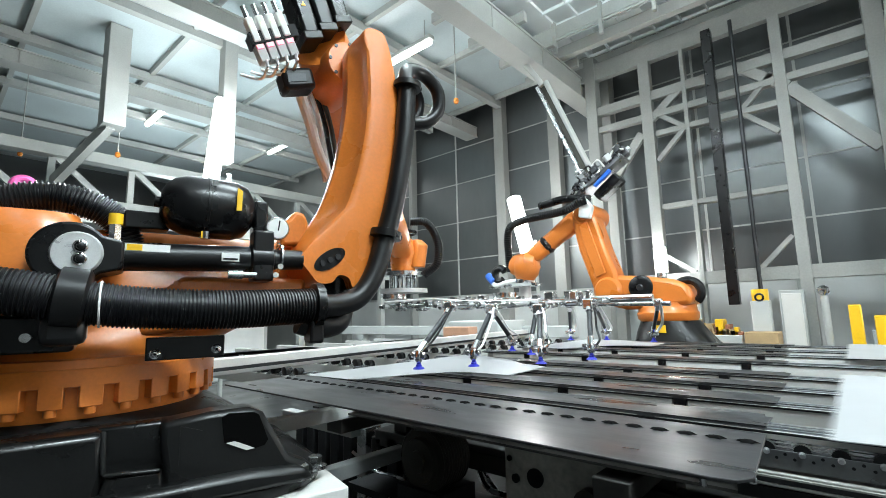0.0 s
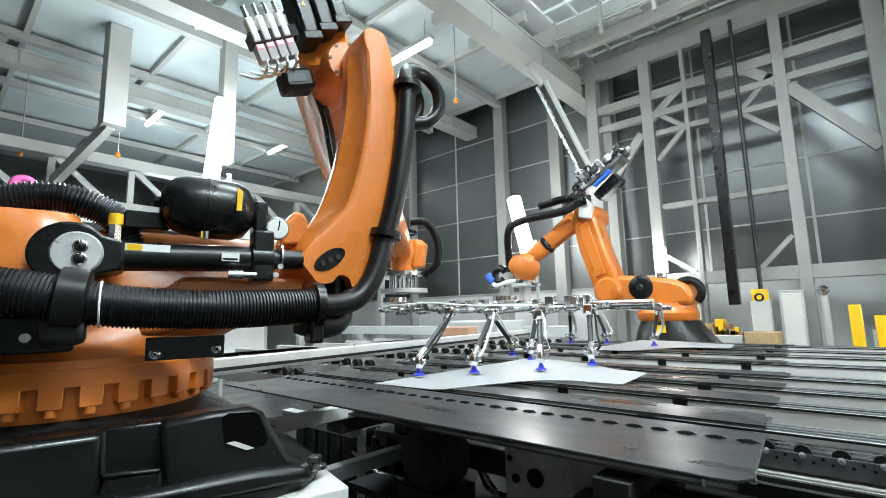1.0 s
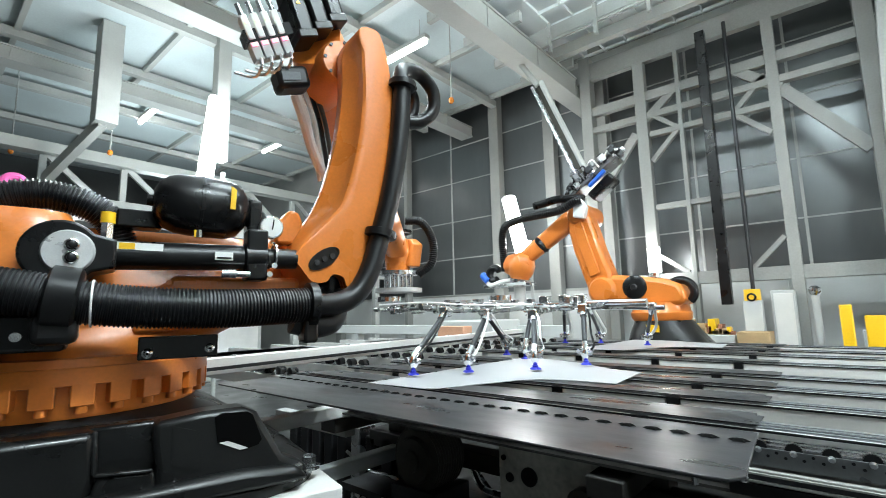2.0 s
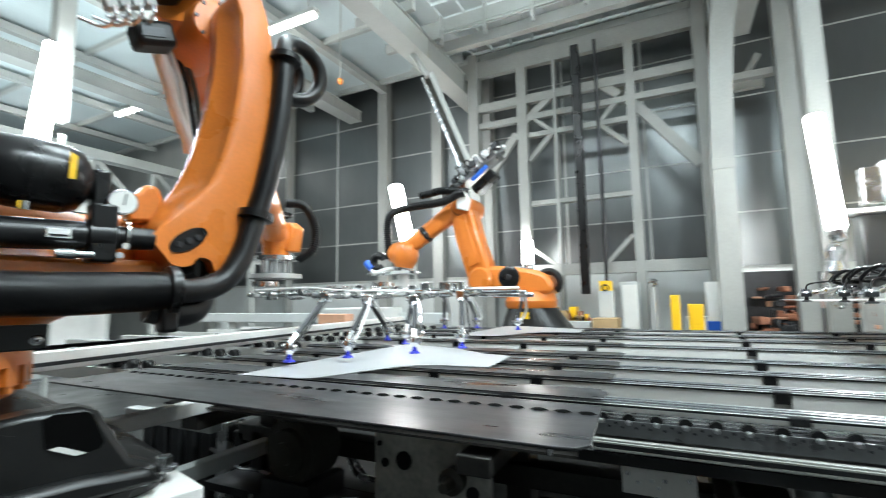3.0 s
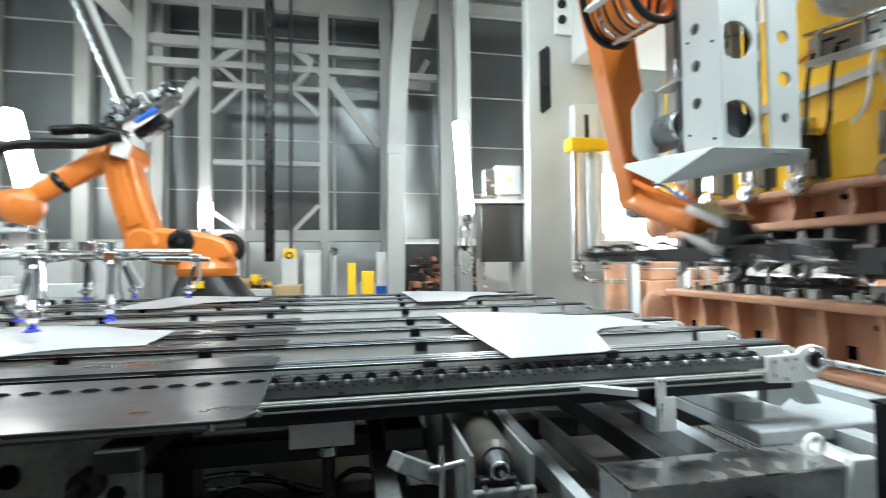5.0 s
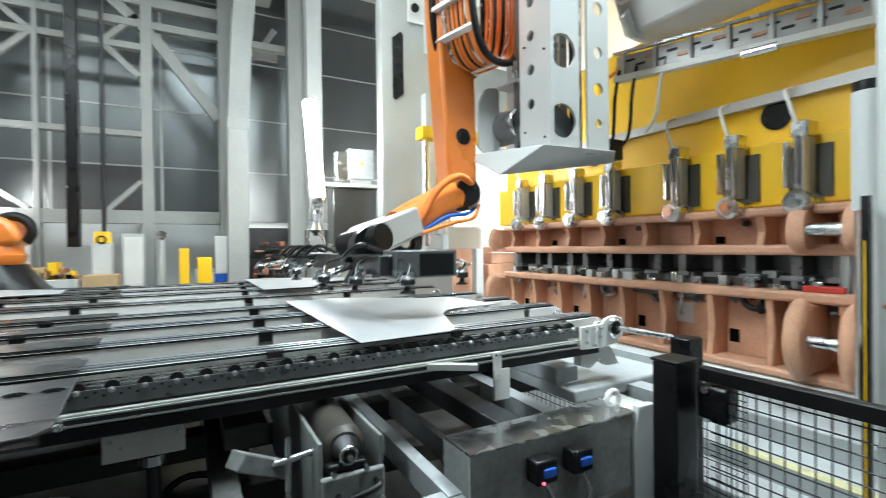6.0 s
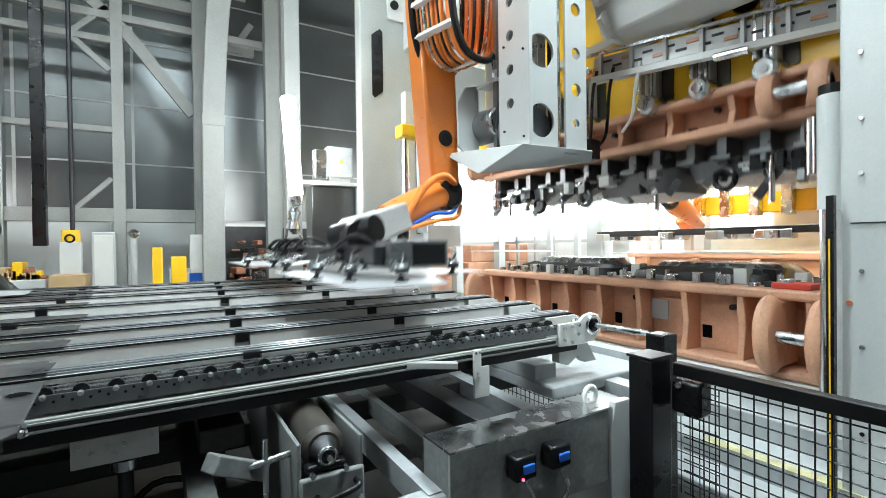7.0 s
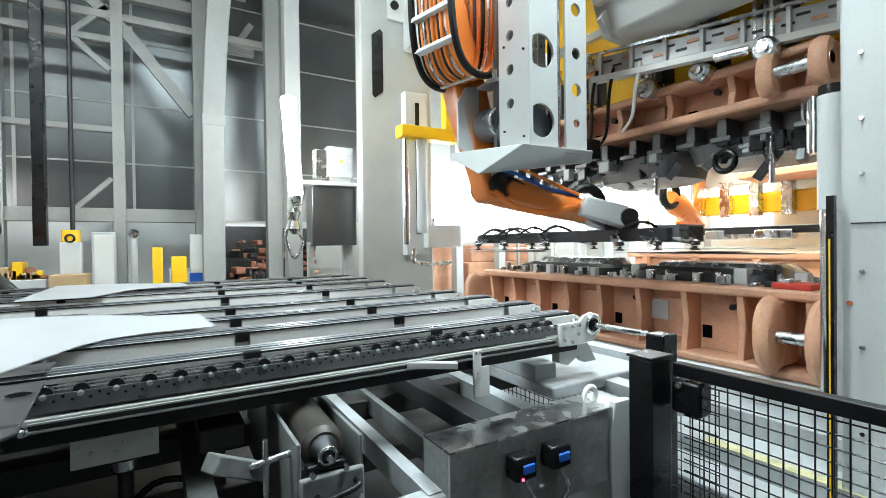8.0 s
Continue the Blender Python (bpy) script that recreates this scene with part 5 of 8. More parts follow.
        part("housing", lathe(B(), (0, 0, 0), (0, ln, 0), [(0, r * 0.2), (0.01, r * 0.34), (0.06, r * 0.36), (0.07, r * 0.7), (0.16, r * 0.76), (0.18, r * 0.98), (0.26, r), (0.28, r * 0.9), (0.92, r * 0.95), (1, r * 0.6)], 28), BRASSY, m)
        part("flange_bolts_plate", slab(B(), [(-r * 0.9, -r * 0.6), (r * 0.9, -r * 0.6), (r * 0.95, r * 0.4), (r * 0.4, r * 1.05), (-r * 0.5, r * 1.05), (-r * 0.95, r * 0.3)], ln * 0.2, ln * 0.27), BRASSY, m, bevel=0.01)
        bm = B()
        for k in range(10):
            torus(bm, (0, ln * (0.2 + 0.07 * k), 0), r * 1.02, 0.006, n=20, k=6)
        part("cooling_fin", bm, BRASSY, m)
        part("terminal_box", box(B(), -0.06, 0.05, r * 0.9, 0.06, 0.18, r + 0.07), DARKSTEEL, m, bevel=0.01)
        part("foot", box(B(), -r, 0.02, -0.58, r, ln, -r + 0.02), DARKSTEEL, m)
    v = thing("gearbox_plate", label="pale machine plate with round bores under the conveyor", category="machine plate")
    part("plate", box(B(), -1.31, 1.88, 0.3, -0.74, 1.91, 0.75), STAINED, v, bevel=0.008)
    bm = B()
    for x, z, r in ((-1.25, 0.62, 0.02), (-1.15, 0.64, 0.04), (-0.82, 0.55, 0.03), (-0.78, 0.66, 0.014), (-1.28, 0.7, 0.012)):
        rod(bm, (x, 1.872, z), (x, 1.881, z), r, n=18)
    part("bore", bm, BLACK, v)
    part("shaft", lathe(B(), (-0.9, 1.76, 0.6), (-0.9, 1.88, 0.6), [(0, 0.02), (0.5, 0.03), (0.6, 0.055), (1, 0.055)], 16), BRASSY, v)
    rng = random.Random(4)
    for k in range(16):
        x, y, z = rng.uniform(-2.6, -0.3), rng.uniform(1.75, 2.6), rng.uniform(0.2, 0.6)
        pts = [(x, y, z), (x + rng.uniform(0.1, 0.3), y + rng.uniform(-0.1, 0.1), z + rng.uniform(-0.15, 0.1)), (x + rng.uniform(0.3, 0.6), y + rng.uniform(-0.1, 0.2), z + rng.uniform(-0.2, 0.1)), (x + 0.7, y + 0.1, z - 0.15)]
        tagged(part("pneumatic_line", hose(B(), pts, rng.uniform(0.008, 0.016), 8, 6), rng.choice((BLACK, DARKSTEEL, STEEL, BLUEPIPE))), "thin pneumatic line in the dark under the conveyor", "hose", "pneumatic lines")
    for k in range(9):
        x, z = -3.6 + k * 0.16, 0.34 + 0.02 * (k % 3)
        tagged(part("valve_block", box(B(), x, 2.2, 0.0, x + 0.1, 2.35, z + 0.19), rng.choice((DARKSTEEL, BLACK, STEEL)), bevel=0.01), "small dark valve block under the conveyor", "valve", "valve blocks")


def fence():
    f = thing("mesh_fence", label="black steel safety fence with square wire mesh", category="fence")
    part("post", box(B(), 1.39, 0.985, 0, 1.5, 1.075, 0.955), BLACK, f, bevel=0.006)
    part("post_cap", box(B(), 1.385, 0.98, 0.955, 1.505, 1.08, 0.965), BLACK, f, bevel=0.003)
    part("post", box(B(), 1.66, 1.12, 0, 1.75, 1.2, 0.985), BLACK, f, bevel=0.006)
    a, b = Vector((1.5, 0.97, 0.92)), Vector((1.52, -1.2, 0.92))
    part("top_rail", bar(B(), a, b, 0.04, 0.045), BLACK, f, bevel=0.004)
    part("bottom_rail", bar(B(), a - Vector((0, 0, 0.85)), b - Vector((0, 0, 0.85)), 0.04, 0.04), BLACK, f)
    part("lock", box(B(), 1.47, 0.87, 0.78, 1.54, 0.97, 0.89), BLACK, f, bevel=0.01)
    part("lock_screw", rod(B(), (1.46, 0.94, 0.875), (1.472, 0.94, 0.875), 0.01, n=8), STEEL, f)
    bm = B()
    for i in range(56):
        y = 0.92 - i * 0.0375
        rod(bm, (1.51, y, 0.07), (1.51, y, 0.9), 0.0026, n=5)
    for i in range(22):
        rod(bm, (1.513, 0.95, 0.09 + i * 0.0375), (1.513, -1.2, 0.09 + i * 0.0375), 0.0026, n=5)
    part("wire_mesh", bm, BLACK, f)
    g = thing("low_mesh_guard", label="white lit mesh guard under the conveyor frame", category="guard")
    bm = B()
    for i in range(40):
        rod(bm, (2.38, 1.3 + i * 0.05, 0.0), (2.38, 1.3 + i * 0.05, 0.6), 0.003, n=5)
    for i in range(11):
        rod(bm, (2.383, 1.3, 0.07 + i * 0.05), (2.383, 3.3, 0.07 + i * 0.05), 0.003, n=5)
    part("wire_mesh", bm, BLACK, g)
    s = thing("limit_switch", pose(1.58, 1.12, 0.62), "grey limit switch with a black cable on the fence", "switch")
    part("switch_body", box(B(), -0.06, 0, 0, 0.06, 0.05, 0.07), STEEL, s, bevel=0.008)
    part("cable", hose(B(), [(-0.03, 0.02, 0), (-0.04, 0.0, -0.1), (0.02, -0.01, -0.18), (0.12, -0.02, -0.22)], 0.008), BLACK, s)
    part("bracket", box(B(), 0.05, 0.0, 0.01, 0.1, 0.09, 0.03), BLACK, s)
    p = thing("striped_rod", label="black and yellow striped safety light rod on the press upright", category="rod")
    part("rod_body", box(B(), 2.66, 0.93, 0.1, 2.69, 0.96, 1.55), BLACK, p)
    part("yellow_edge", box(B(), 2.655, 0.943, 0.1, 2.659, 0.949, 1.35), YELLOW, p)


# ---- sheets ----


def blank(name_label, y, flip=1.0):
    s = thing("sheet_blank", label=name_label, category="metal sheet", group="sheet blanks")
    pts = [(0, 0), (0.385, 0.03), (0.43, 0.06), (0.52, 0.28), (0.6, 0.48), (0.68, 0.58), (0.8, 0.63), (1.06, 0.64), (1.02, 1.12), (0.8, 1.2), (0.55, 1.4), (0.25, 1.52), (0, 1.53)]
    bm = B()
    a = [bm.verts.new((x, yy * flip, 0)) for x, yy in pts]
    b = [bm.verts.new((x, yy * flip, 0.003)) for x, yy in pts]
    n = len(a)
    for k in range(n):
        bm.faces.new((a[k], a[(k + 1) % n], b[(k + 1) % n], b[k]))
    bm.faces.new(a[::-1])
    bm.faces.new(b)
    part("sheet", bm, SHEET, s)
    return s


# ---- gripper of the two robots at the centring station ----


def gripper():
    g = thing("suction_gripper", label="bright steel tube gripper frame with blue suction cups", category="gripper")
    part("main_tube", rod(B(), (-3.75, 3.42, 1.4), (-1.08, 3.42, 1.385), 0.028, n=18), CHROME, g)
    part("second_tube", rod(B(), (-3.6, 3.12, 1.39), (-1.5, 3.12, 1.36), 0.022), STEEL, g)
    for x in (-3.3, -2.75, -2.35):
        part("cross_tube", rod(B(), (x, 2.9, 1.385), (x, 4.5, 1.385), 0.02), STEEL, g)
        part("clamp", box(B(), x - 0.05, 3.36, 1.34, x + 0.05, 3.48, 1.43), CHROME, g, bevel=0.012)
        part("clamp", box(B(), x - 0.04, 3.07, 1.34, x + 0.04, 3.17, 1.42), STEEL, g, bevel=0.01)
    part("far_tube", rod(B(), (-2.9, 4.25, 1.39), (-1.2, 4.25, 1.35), 0.022), STEEL, g)
    # cup and head of its strut: x, y, head x, y, z
    cups = [(-1.91, 1.94, -2.017, 2.35, 1.34), (-1.72, 2.2, -1.868, 2.6, 1.32), (-1.46, 2.51, -1.594, 2.75, 1.31), (-1.31, 2.88, -1.384, 3.05, 1.34), (-2.13, 3.23, -2.154, 3.0, 1.32),
            (-1.83, 3.02, -1.872, 3.2, 1.33), (-2.36, 4.72, -2.12, 4.25, 1.36), (-2.02, 4.85, -1.87, 4.25, 1.36), (-1.5, 4.69, -1.3, 4.25, 1.35)]
    for k, (x, y, tx, ty, tz) in enumerate(cups):
        z0 = 1.0
        part("suction_cup", lathe(B(), (x, y, z0), (x, y, z0 + 0.034), [(0, 0.034), (0.2, 0.03), (0.45, 0.016), (0.6, 0.018), (0.8, 0.012), (1, 0.013)], 18), BLUE, g, "blue suction cup")
        part("swivel", lathe(B(), (x, y, z0 + 0.034), (x, y, z0 + 0.1), [(0, 0.012), (0.25, 0.026), (0.6, 0.03), (1, 0.018)], 14), CHROME, g)
        part("swivel_lever", box(B(), x - 0.05, y - 0.014, z0 + 0.06, x + 0.05, y + 0.014, z0 + 0.09), STEEL, g, bevel=0.006)
        for sx in (-0.04, 0.038):
            part("lever_screw", rod(B(), (x + sx, y - 0.02, z0 + 0.085), (x + sx, y + 0.006, z0 + 0.085), 0.012, n=10), CHROME, g)
        foot, head = Vector((x, y, z0 + 0.09)), Vector((tx, ty, tz))
        part("strut", rod(B(), foot.lerp(head, 0.16), foot.lerp(head, 0.86), 0.017, n=12), DARKSTEEL, g, "black strut tube")
        part("strut_socket", rod(B(), foot, foot.lerp(head, 0.18), 0.021, n=12), CHROME, g)
        part("strut_socket", rod(B(), foot.lerp(head, 0.84), head, 0.023, n=12), CHROME, g)
        part("clamp", box(B(), tx - 0.035, ty - 0.03, tz - 0.025, tx + 0.035, ty + 0.03, tz + 0.045), CHROME, g, bevel=0.01)
        part("clamp_screw", rod(B(), (tx - 0.055, ty - 0.01, tz + 0.01), (tx + 0.055, ty - 0.01, tz + 0.01), 0.008, n=8), STEEL, g)
        part("outrigger_tube", rod(B(), (tx, ty, tz + 0.02), (tx, 3.42 if k < 6 else 4.25, 1.385), 0.018, n=12), STEEL, g)
        part("air_hose", hose(B(), [foot + Vector((0.02, 0, -0.01)), foot + Vector((0.05, 0.02, 0.03)), foot.lerp(head, 0.4) + Vector((0.045 + 0.02 * (k > 5), 0, 0)), foot.lerp(head, 0.75) + Vector((0.04, 0, 0.02)), head + Vector((0.02, 0, 0.03))], 0.007 if k < 6 else 0.013, 8, 6), (BLACK, WHITE, CHROME)[k % 3] if k < 6 else WHITE, g)
    bm = B()
    rng = random.Random(2)
    for k in range(26):
        x, y = rng.uniform(-3.7, -1.4), rng.choice((3.12, 3.42, 3.42)) + rng.uniform(-0.05, 0.05)
        s = rng.uniform(0.015, 0.04)
        box(bm, x - s, y - s, 1.385, x + s, y + s, 1.4 + s * 1.6)
    part("fitting", bm, CHROME, g, bevel=0.004)
    # tool changers on both wrists
    for x, y in ((-3.6, 3.3), (-2.9, 4.3)):
        part("tool_flange", rod(B(), (x, y, 1.47), (x, y, 1.52), 0.13, n=24), STEEL, g)
    for k in range(3):
        y0 = 3.0 + 0.5 * k
        part("vacuum_line", hose(B(), [(-3.4, y0, 1.43), (-2.9, y0 + 0.1, 1.44), (-2.3, y0 - 0.05, 1.4), (-1.8, y0 + 0.1, 1.39)], 0.008, 8, 6), BLACK if k == 1 else WHITE, g)
    return g

# ---- robots ----
NEAR = pose(-2.19, 0.44, 0, 0, 0, 75)
NEAR_INV = NEAR.inverted()


def near_at(x, y, z):
    return NEAR_INV @ Vector((x, y, z))


def squircle(cx, cy, rx, ry, z, power, n=40):
    out = []
    for k in range(n):
        a = 2 * math.pi * k / n
        c, s = math.cos(a), math.sin(a)
        out.append((cx + rx * math.copysign(abs(c) ** (2 / power), c), cy + ry * math.copysign(abs(s) ** (2 / power), s), z))
    return out


def loft(bm, rings):
    last = None
    for r in rings:
        vs = [bm.verts.new(p) for p in r]
        if last:
            n = len(vs)
            for k in range(n):
                bm.faces.new((last[k], last[(k + 1) % n], vs[(k + 1) % n], vs[k]))
        else:
            bm.faces.new(vs[::-1])
        last = vs
    bm.faces.new(last)
    return bm


def near_robot():
    r = thing("industrial_robot", NEAR, "large orange industrial robot arm on black cast base", "robot", "robots")
    # base
    base = part("base", loft(B(), [squircle(0.05, 0, 0.74, 0.62, 0.79, 5), squircle(0.05, 0, 0.74, 0.62, 0.82, 5), squircle(0.04, 0, 0.7, 0.58, 0.845, 5), squircle(0.03, 0, 0.62, 0.52, 0.87, 4), squircle(0.02, 0, 0.55, 0.48, 0.97, 3.4),
                            squircle(0, 0, 0.47, 0.45, 1.04, 2.6), squircle(0, 0, 0.42, 0.42, 1.065, 2), squircle(0, 0, 0.41, 0.41, 1.07, 2)]), BLACKCAST, r, "black cast iron robot base")
    # front wall of the casting: pillars round a pocket, then the ear with its window
    part("base_wall", slab(B(), [(-0.62, 0.83), (0.1, 0.83), (0.125, 0.93), (0.115, 1.05), (-0.35, 1.05), (-0.5, 1.0), (-0.62, 0.9)], -0.565, -0.4), BLACKCAST, base, bevel=0.02)
    part("base_wall", slab(B(), [(0.1, 0.83), (0.27, 0.83), (0.26, 0.925), (0.125, 0.935)], -0.57, -0.4), BLACKCAST, base, bevel=0.012)
    part("pocket_back", slab(B(), [(0.09, 0.9), (0.3, 0.9), (0.29, 1.05), (0.09, 1.05)], -0.5, -0.42), BLACKCAST, base, bevel=0.01)
    part("pocket_rim", bar(B(), (0.12, -0.57, 0.937), (0.113, -0.55, 1.05), 0.014, 0.014), BLACKCAST, base, bevel=0.005)
    part("pocket_rim", bar(B(), (0.12, -0.572, 0.937), (0.255, -0.572, 0.926), 0.012, 0.012), BLACKCAST, base, bevel=0.005)
    part("base_ear", slab(B(), [(0.25, 1.055), (0.38, 1.07), (0.49, 1.07), (0.535, 1.05), (0.62, 0.9), (0.7, 0.86), (0.71, 0.826), (0.25, 0.826), (0.262, 0.925), (0.25, 1.0)], -0.57, -0.46), BLACKCAST, base, bevel=0.025)
    part("ear_dish", slab(B(), [(0.3, 0.93), (0.38, 0.9), (0.36, 1.02), (0.3, 1.04)], -0.573, -0.5715), BLACKCAST, base)
    win = part("base_window", slab(B(), [(0.41, 1.05), (0.43, 1.06), (0.505, 1.055), (0.52, 1.045), (0.55, 0.965), (0.54, 0.95), (0.49, 0.94), (0.42, 0.975)], -0.5735, -0.56), VOID, r)
    part("window_sill", slab(B(), [(0.425, 0.973), (0.45, 0.975), (0.51, 0.945), (0.485, 0.943)], -0.576, -0.5725), SIDE, win)
    part("base_foot", slab(B(), [(-0.6, 0.822), (0.7, 0.822), (0.66, 0.87), (0.5, 0.885), (-0.55, 0.885)], -0.615, -0.5), BLACKCAST, base, bevel=0.02)
    for x, y in ((0.73, -0.5), (0.66, -0.57)):
        bolt = part("anchor_bolt", lathe(B(), (x, y, 0.825), (x, y, 0.868), [(0, 0.024), (0.9, 0.024), (1, 0.02)], 6), STEEL, r)
        part("washer", rod(B(), (x, y, 0.8245), (x, y, 0.833), 0.04, n=18), STEEL, bolt)
    part("pedestal", box(B(), -0.75, -0.64, 0.73, 0.8, 0.64, 0.788), SIDE, r, "white painted pedestal plate", bevel=0.006)
    part("pedestal_column", box(B(), -0.6, -0.5, 0.0, 0.6, 0.5, 0.73), DARKSTEEL, r, bevel=0.01)
    # turning ring with castellated skirt
    part("ring_lower", lathe(B(), (0, 0, 1.068), (0, 0, 1.19), [(0, 0.415), (0.1, 0.422), (1, 0.422)], 64), ORANGE, r)
    turn_ring = part("ring", lathe(B(), (0, 0, 1.165), (0, 0, 1.245), [(0, 0.45), (0.02, 0.453), (0.62, 0.453), (0.66, 0.447), (0.95, 0.446), (1, 0.436)], 64), ORANGE, r)
    teeth = 30
    for k in range(teeth):
        a = 2 * math.pi * (k + 0.3) / teeth
        m = Matrix.Rotation(a, 4, "Z")
        bm = B()
        box(bm, 0.415, -0.029, 1.106, 0.4525, 0.029, 1.172, m)
        part("skirt_tooth", bm, ORANGE, turn_ring, bevel=0.003)
        part("ring_bolt", rod(B(), m @ Vector((0.434, 0, 1.086)), m @ Vector((0.434, 0, 1.107)), 0.0155, n=12), ORANGE, turn_ring)
    # carousel
    part("carousel", loft(B(), [squircle(0.0, 0, 0.42, 0.42, 1.245, 2.2), squircle(0.06, 0, 0.44, 0.4, 1.3, 2.6), squircle(0.16, 0.02, 0.55, 0.34, 1.4, 3.5), squircle(0.16, 0.02, 0.6, 0.33, 1.6, 4), squircle(0.14, 0.03, 0.55, 0.3, 1.66, 4)]), ORANGE, r)
    part("carousel_lug", loft(B(), [squircle(-0.13, -0.3, 0.17, 0.13, 1.36, 3), squircle(-0.13, -0.3, 0.18, 0.13, 1.6, 3), squircle(-0.15, -0.28, 0.15, 0.11, 1.69, 3)]), ORANGE, r)
    part("side_web", slab(B(), [(0.18, 1.3), (0.7, 1.36), (0.72, 1.5), (0.3, 1.5), (0.2, 1.42)], -0.4, -0.3), ORANGE, r, bevel=0.02)
    # cast marking left as plain bars
    bm = B()
    for k in range(9):
        box(bm, 0.27 + k * 0.022, -0.403, 1.465, 0.284 + k * 0.022, -0.4, 1.482 - 0.003 * (k % 2))
    part("cast_mark", bm, ORANGE, r)
    part("mounting_bracket", box(B(), 0.2, -0.5, 1.23, 0.42, -0.485, 1.3), BLACK, r, bevel=0.004)
    bm = B()
    for x, z in ((0.225, 1.25), (0.395, 1.257)):
        torus(bm, (x, -0.503, z), 0.0115, 0.004, n=20, k=6)
    part("bracket_bolt", bm, CHROME, r)
    for x, z in ((0.225, 1.25), (0.395, 1.257)):
        part("bolt_head", lathe(B(), (x, -0.516, z), (x, -0.5, z), [(0, 0.0045), (0.1, 0.0075), (1, 0.0075)], 14), STEEL, r)
        part("bolt_socket", rod(B(), (x, -0.517, z), (x, -0.5155, z), 0.004, n=6), VOID, r)
    # counterbalance cylinder
    cyl = part("cylinder", lathe(B(), (0.06, -0.45, 1.55), (0.68, -0.45, 1.565), [(0, 0.05), (0.04, 0.046), (0.7, 0.044), (0.71, 0.056), (0.82, 0.056), (0.83, 0.038), (1, 0.036)], 26), BLACK, r, "black counterbalance cylinder")
    part("cylinder_head", slab(B(), [(0.0 + 0.095 * math.cos(a), 1.548 + 0.092 * math.sin(a)) for a in [radians(38 + 284 * k / 26) for k in range(27)]] + [(0.13, 1.505), (0.13, 1.59)], -0.52, -0.36), BLACK, cyl, bevel=0.008)
    disc = part("head_disc", lathe(B(), (0.018, -0.532, 1.548), (0.018, -0.518, 1.548), [(0, 0.058), (0.6, 0.062), (1, 0.064)], 32), BRUSHED, cyl, "brushed steel disc")
    for z in (1.566, 1.53):
        part("disc_washer", torus(B(), (0.026, -0.534, z), 0.014, 0.006, n=20, k=8), CHROME, cyl)
        part("disc_screw", lathe(B(), (0.03, -0.552, z), (0.026, -0.53, z), [(0, 0.006), (0.1, 0.011), (1, 0.011)], 14), BLACK, cyl)
    part("label_plate", box(B(), 0.13, -0.495, 1.565, 0.25, -0.488, 1.588), WHITE, r, "white and yellow label plate")
    part("label_mark", box(B(), 0.135, -0.4975, 1.567, 0.175, -0.4952, 1.586), YELLOW, r)
    part("label_plate", box(B(), 0.4, -0.5, 1.545, 0.455, -0.492, 1.572), WHITE, r)
    part("label_bar", box(B(), 0.405, -0.502, 1.549, 0.45, -0.5002, 1.555), BLACK, r)
    part("valve_block", box(B(), 0.5, -0.5, 1.48, 0.57, -0.42, 1.66), BLACK, r, bevel=0.008)
    part("valve_fitting", lathe(B(), (0.42, -0.5, 1.5), (0.51, -0.5, 1.5), [(0, 0.016), (0.5, 0.018), (0.52, 0.012), (1, 0.012)], 14), CHROME, r)
    bm = B()
    for x, z in ((0.585, 1.53), (0.57, 1.5)):
        rod(bm, (x, -0.53, z), (x, -0.49, z), 0.01, n=12)
    part("screw", bm, CHROME, r)
    part("clamp_band", torus(B(), (0.6, -0.45, 1.573), 0.048, 0.006, axis="x", n=24, k=6), CHROME, r)
    part("yellow_cap", rod(B(), (0.1, -0.42, 1.655), (0.1, -0.42, 1.69), 0.02, n=16), YELLOW, r)
    part("cap_nut", rod(B(), (0.1, -0.42, 1.6), (0.1, -0.42, 1.655), 0.018, n=6), CHROME, r)
    part("accumulator", lathe(B(), (0.2, -0.4, 1.748), (0.52, -0.4, 1.735), [(0, 0.018), (0.05, 0.02), (0.055, 0.04), (0.09, 0.066), (0.16, 0.088), (0.27, 0.102), (0.4, 0.106), (0.47, 0.107), (0.475, 0.109), (0.5, 0.109), (0.505, 0.107), (0.76, 0.106), (0.88, 0.092), (0.95, 0.06), (1, 0.03)], 36), BLACK, r, "black hydraulic accumulator bottle with a yellow tag")
    part("accumulator_tag", slab(B(), [(0.438, 1.72), (0.455, 1.72), (0.457, 1.79), (0.44, 1.8)], -0.511, -0.506), YELLOW, r)
    part("accumulator_neck", box(B(), 0.51, -0.44, 1.64, 0.56, -0.36, 1.78), BLACK, r, bevel=0.01)
    part("accumulator_bolt", rod(B(), (0.35, -0.47, 1.62), (0.35, -0.47, 1.645), 0.014, n=10), CHROME, r)
    part("block", box(B(), 0.12, -0.36, 1.66, 0.25, -0.28, 1.72), BLACK, r, bevel=0.006)
    g = part("pressure_gauge", lathe(B(), (0.585, -0.48, 1.675), (0.585, -0.45, 1.675), [(0, 0.04), (0.2, 0.043), (1, 0.04)], 26), STEEL, r)
    part("gauge_face", rod(B(), (0.585, -0.483, 1.675), (0.585, -0.4795, 1.675), 0.036, n=26), GLASS, g)
    part("gauge_needle", bar(B(), (0.585, -0.485, 1.665), (0.59, -0.485, 1.702), 0.002, 0.004), BLACK, g)
    # link arm
    left = [(0.69, 1.5), (0.655, 1.55), (0.66, 1.6), (0.7, 1.68), (0.765, 1.8), (0.815, 1.95), (0.85, 2.12), (0.87, 2.3), (0.87, 2.45), (0.88, 2.53), (0.915, 2.575)]
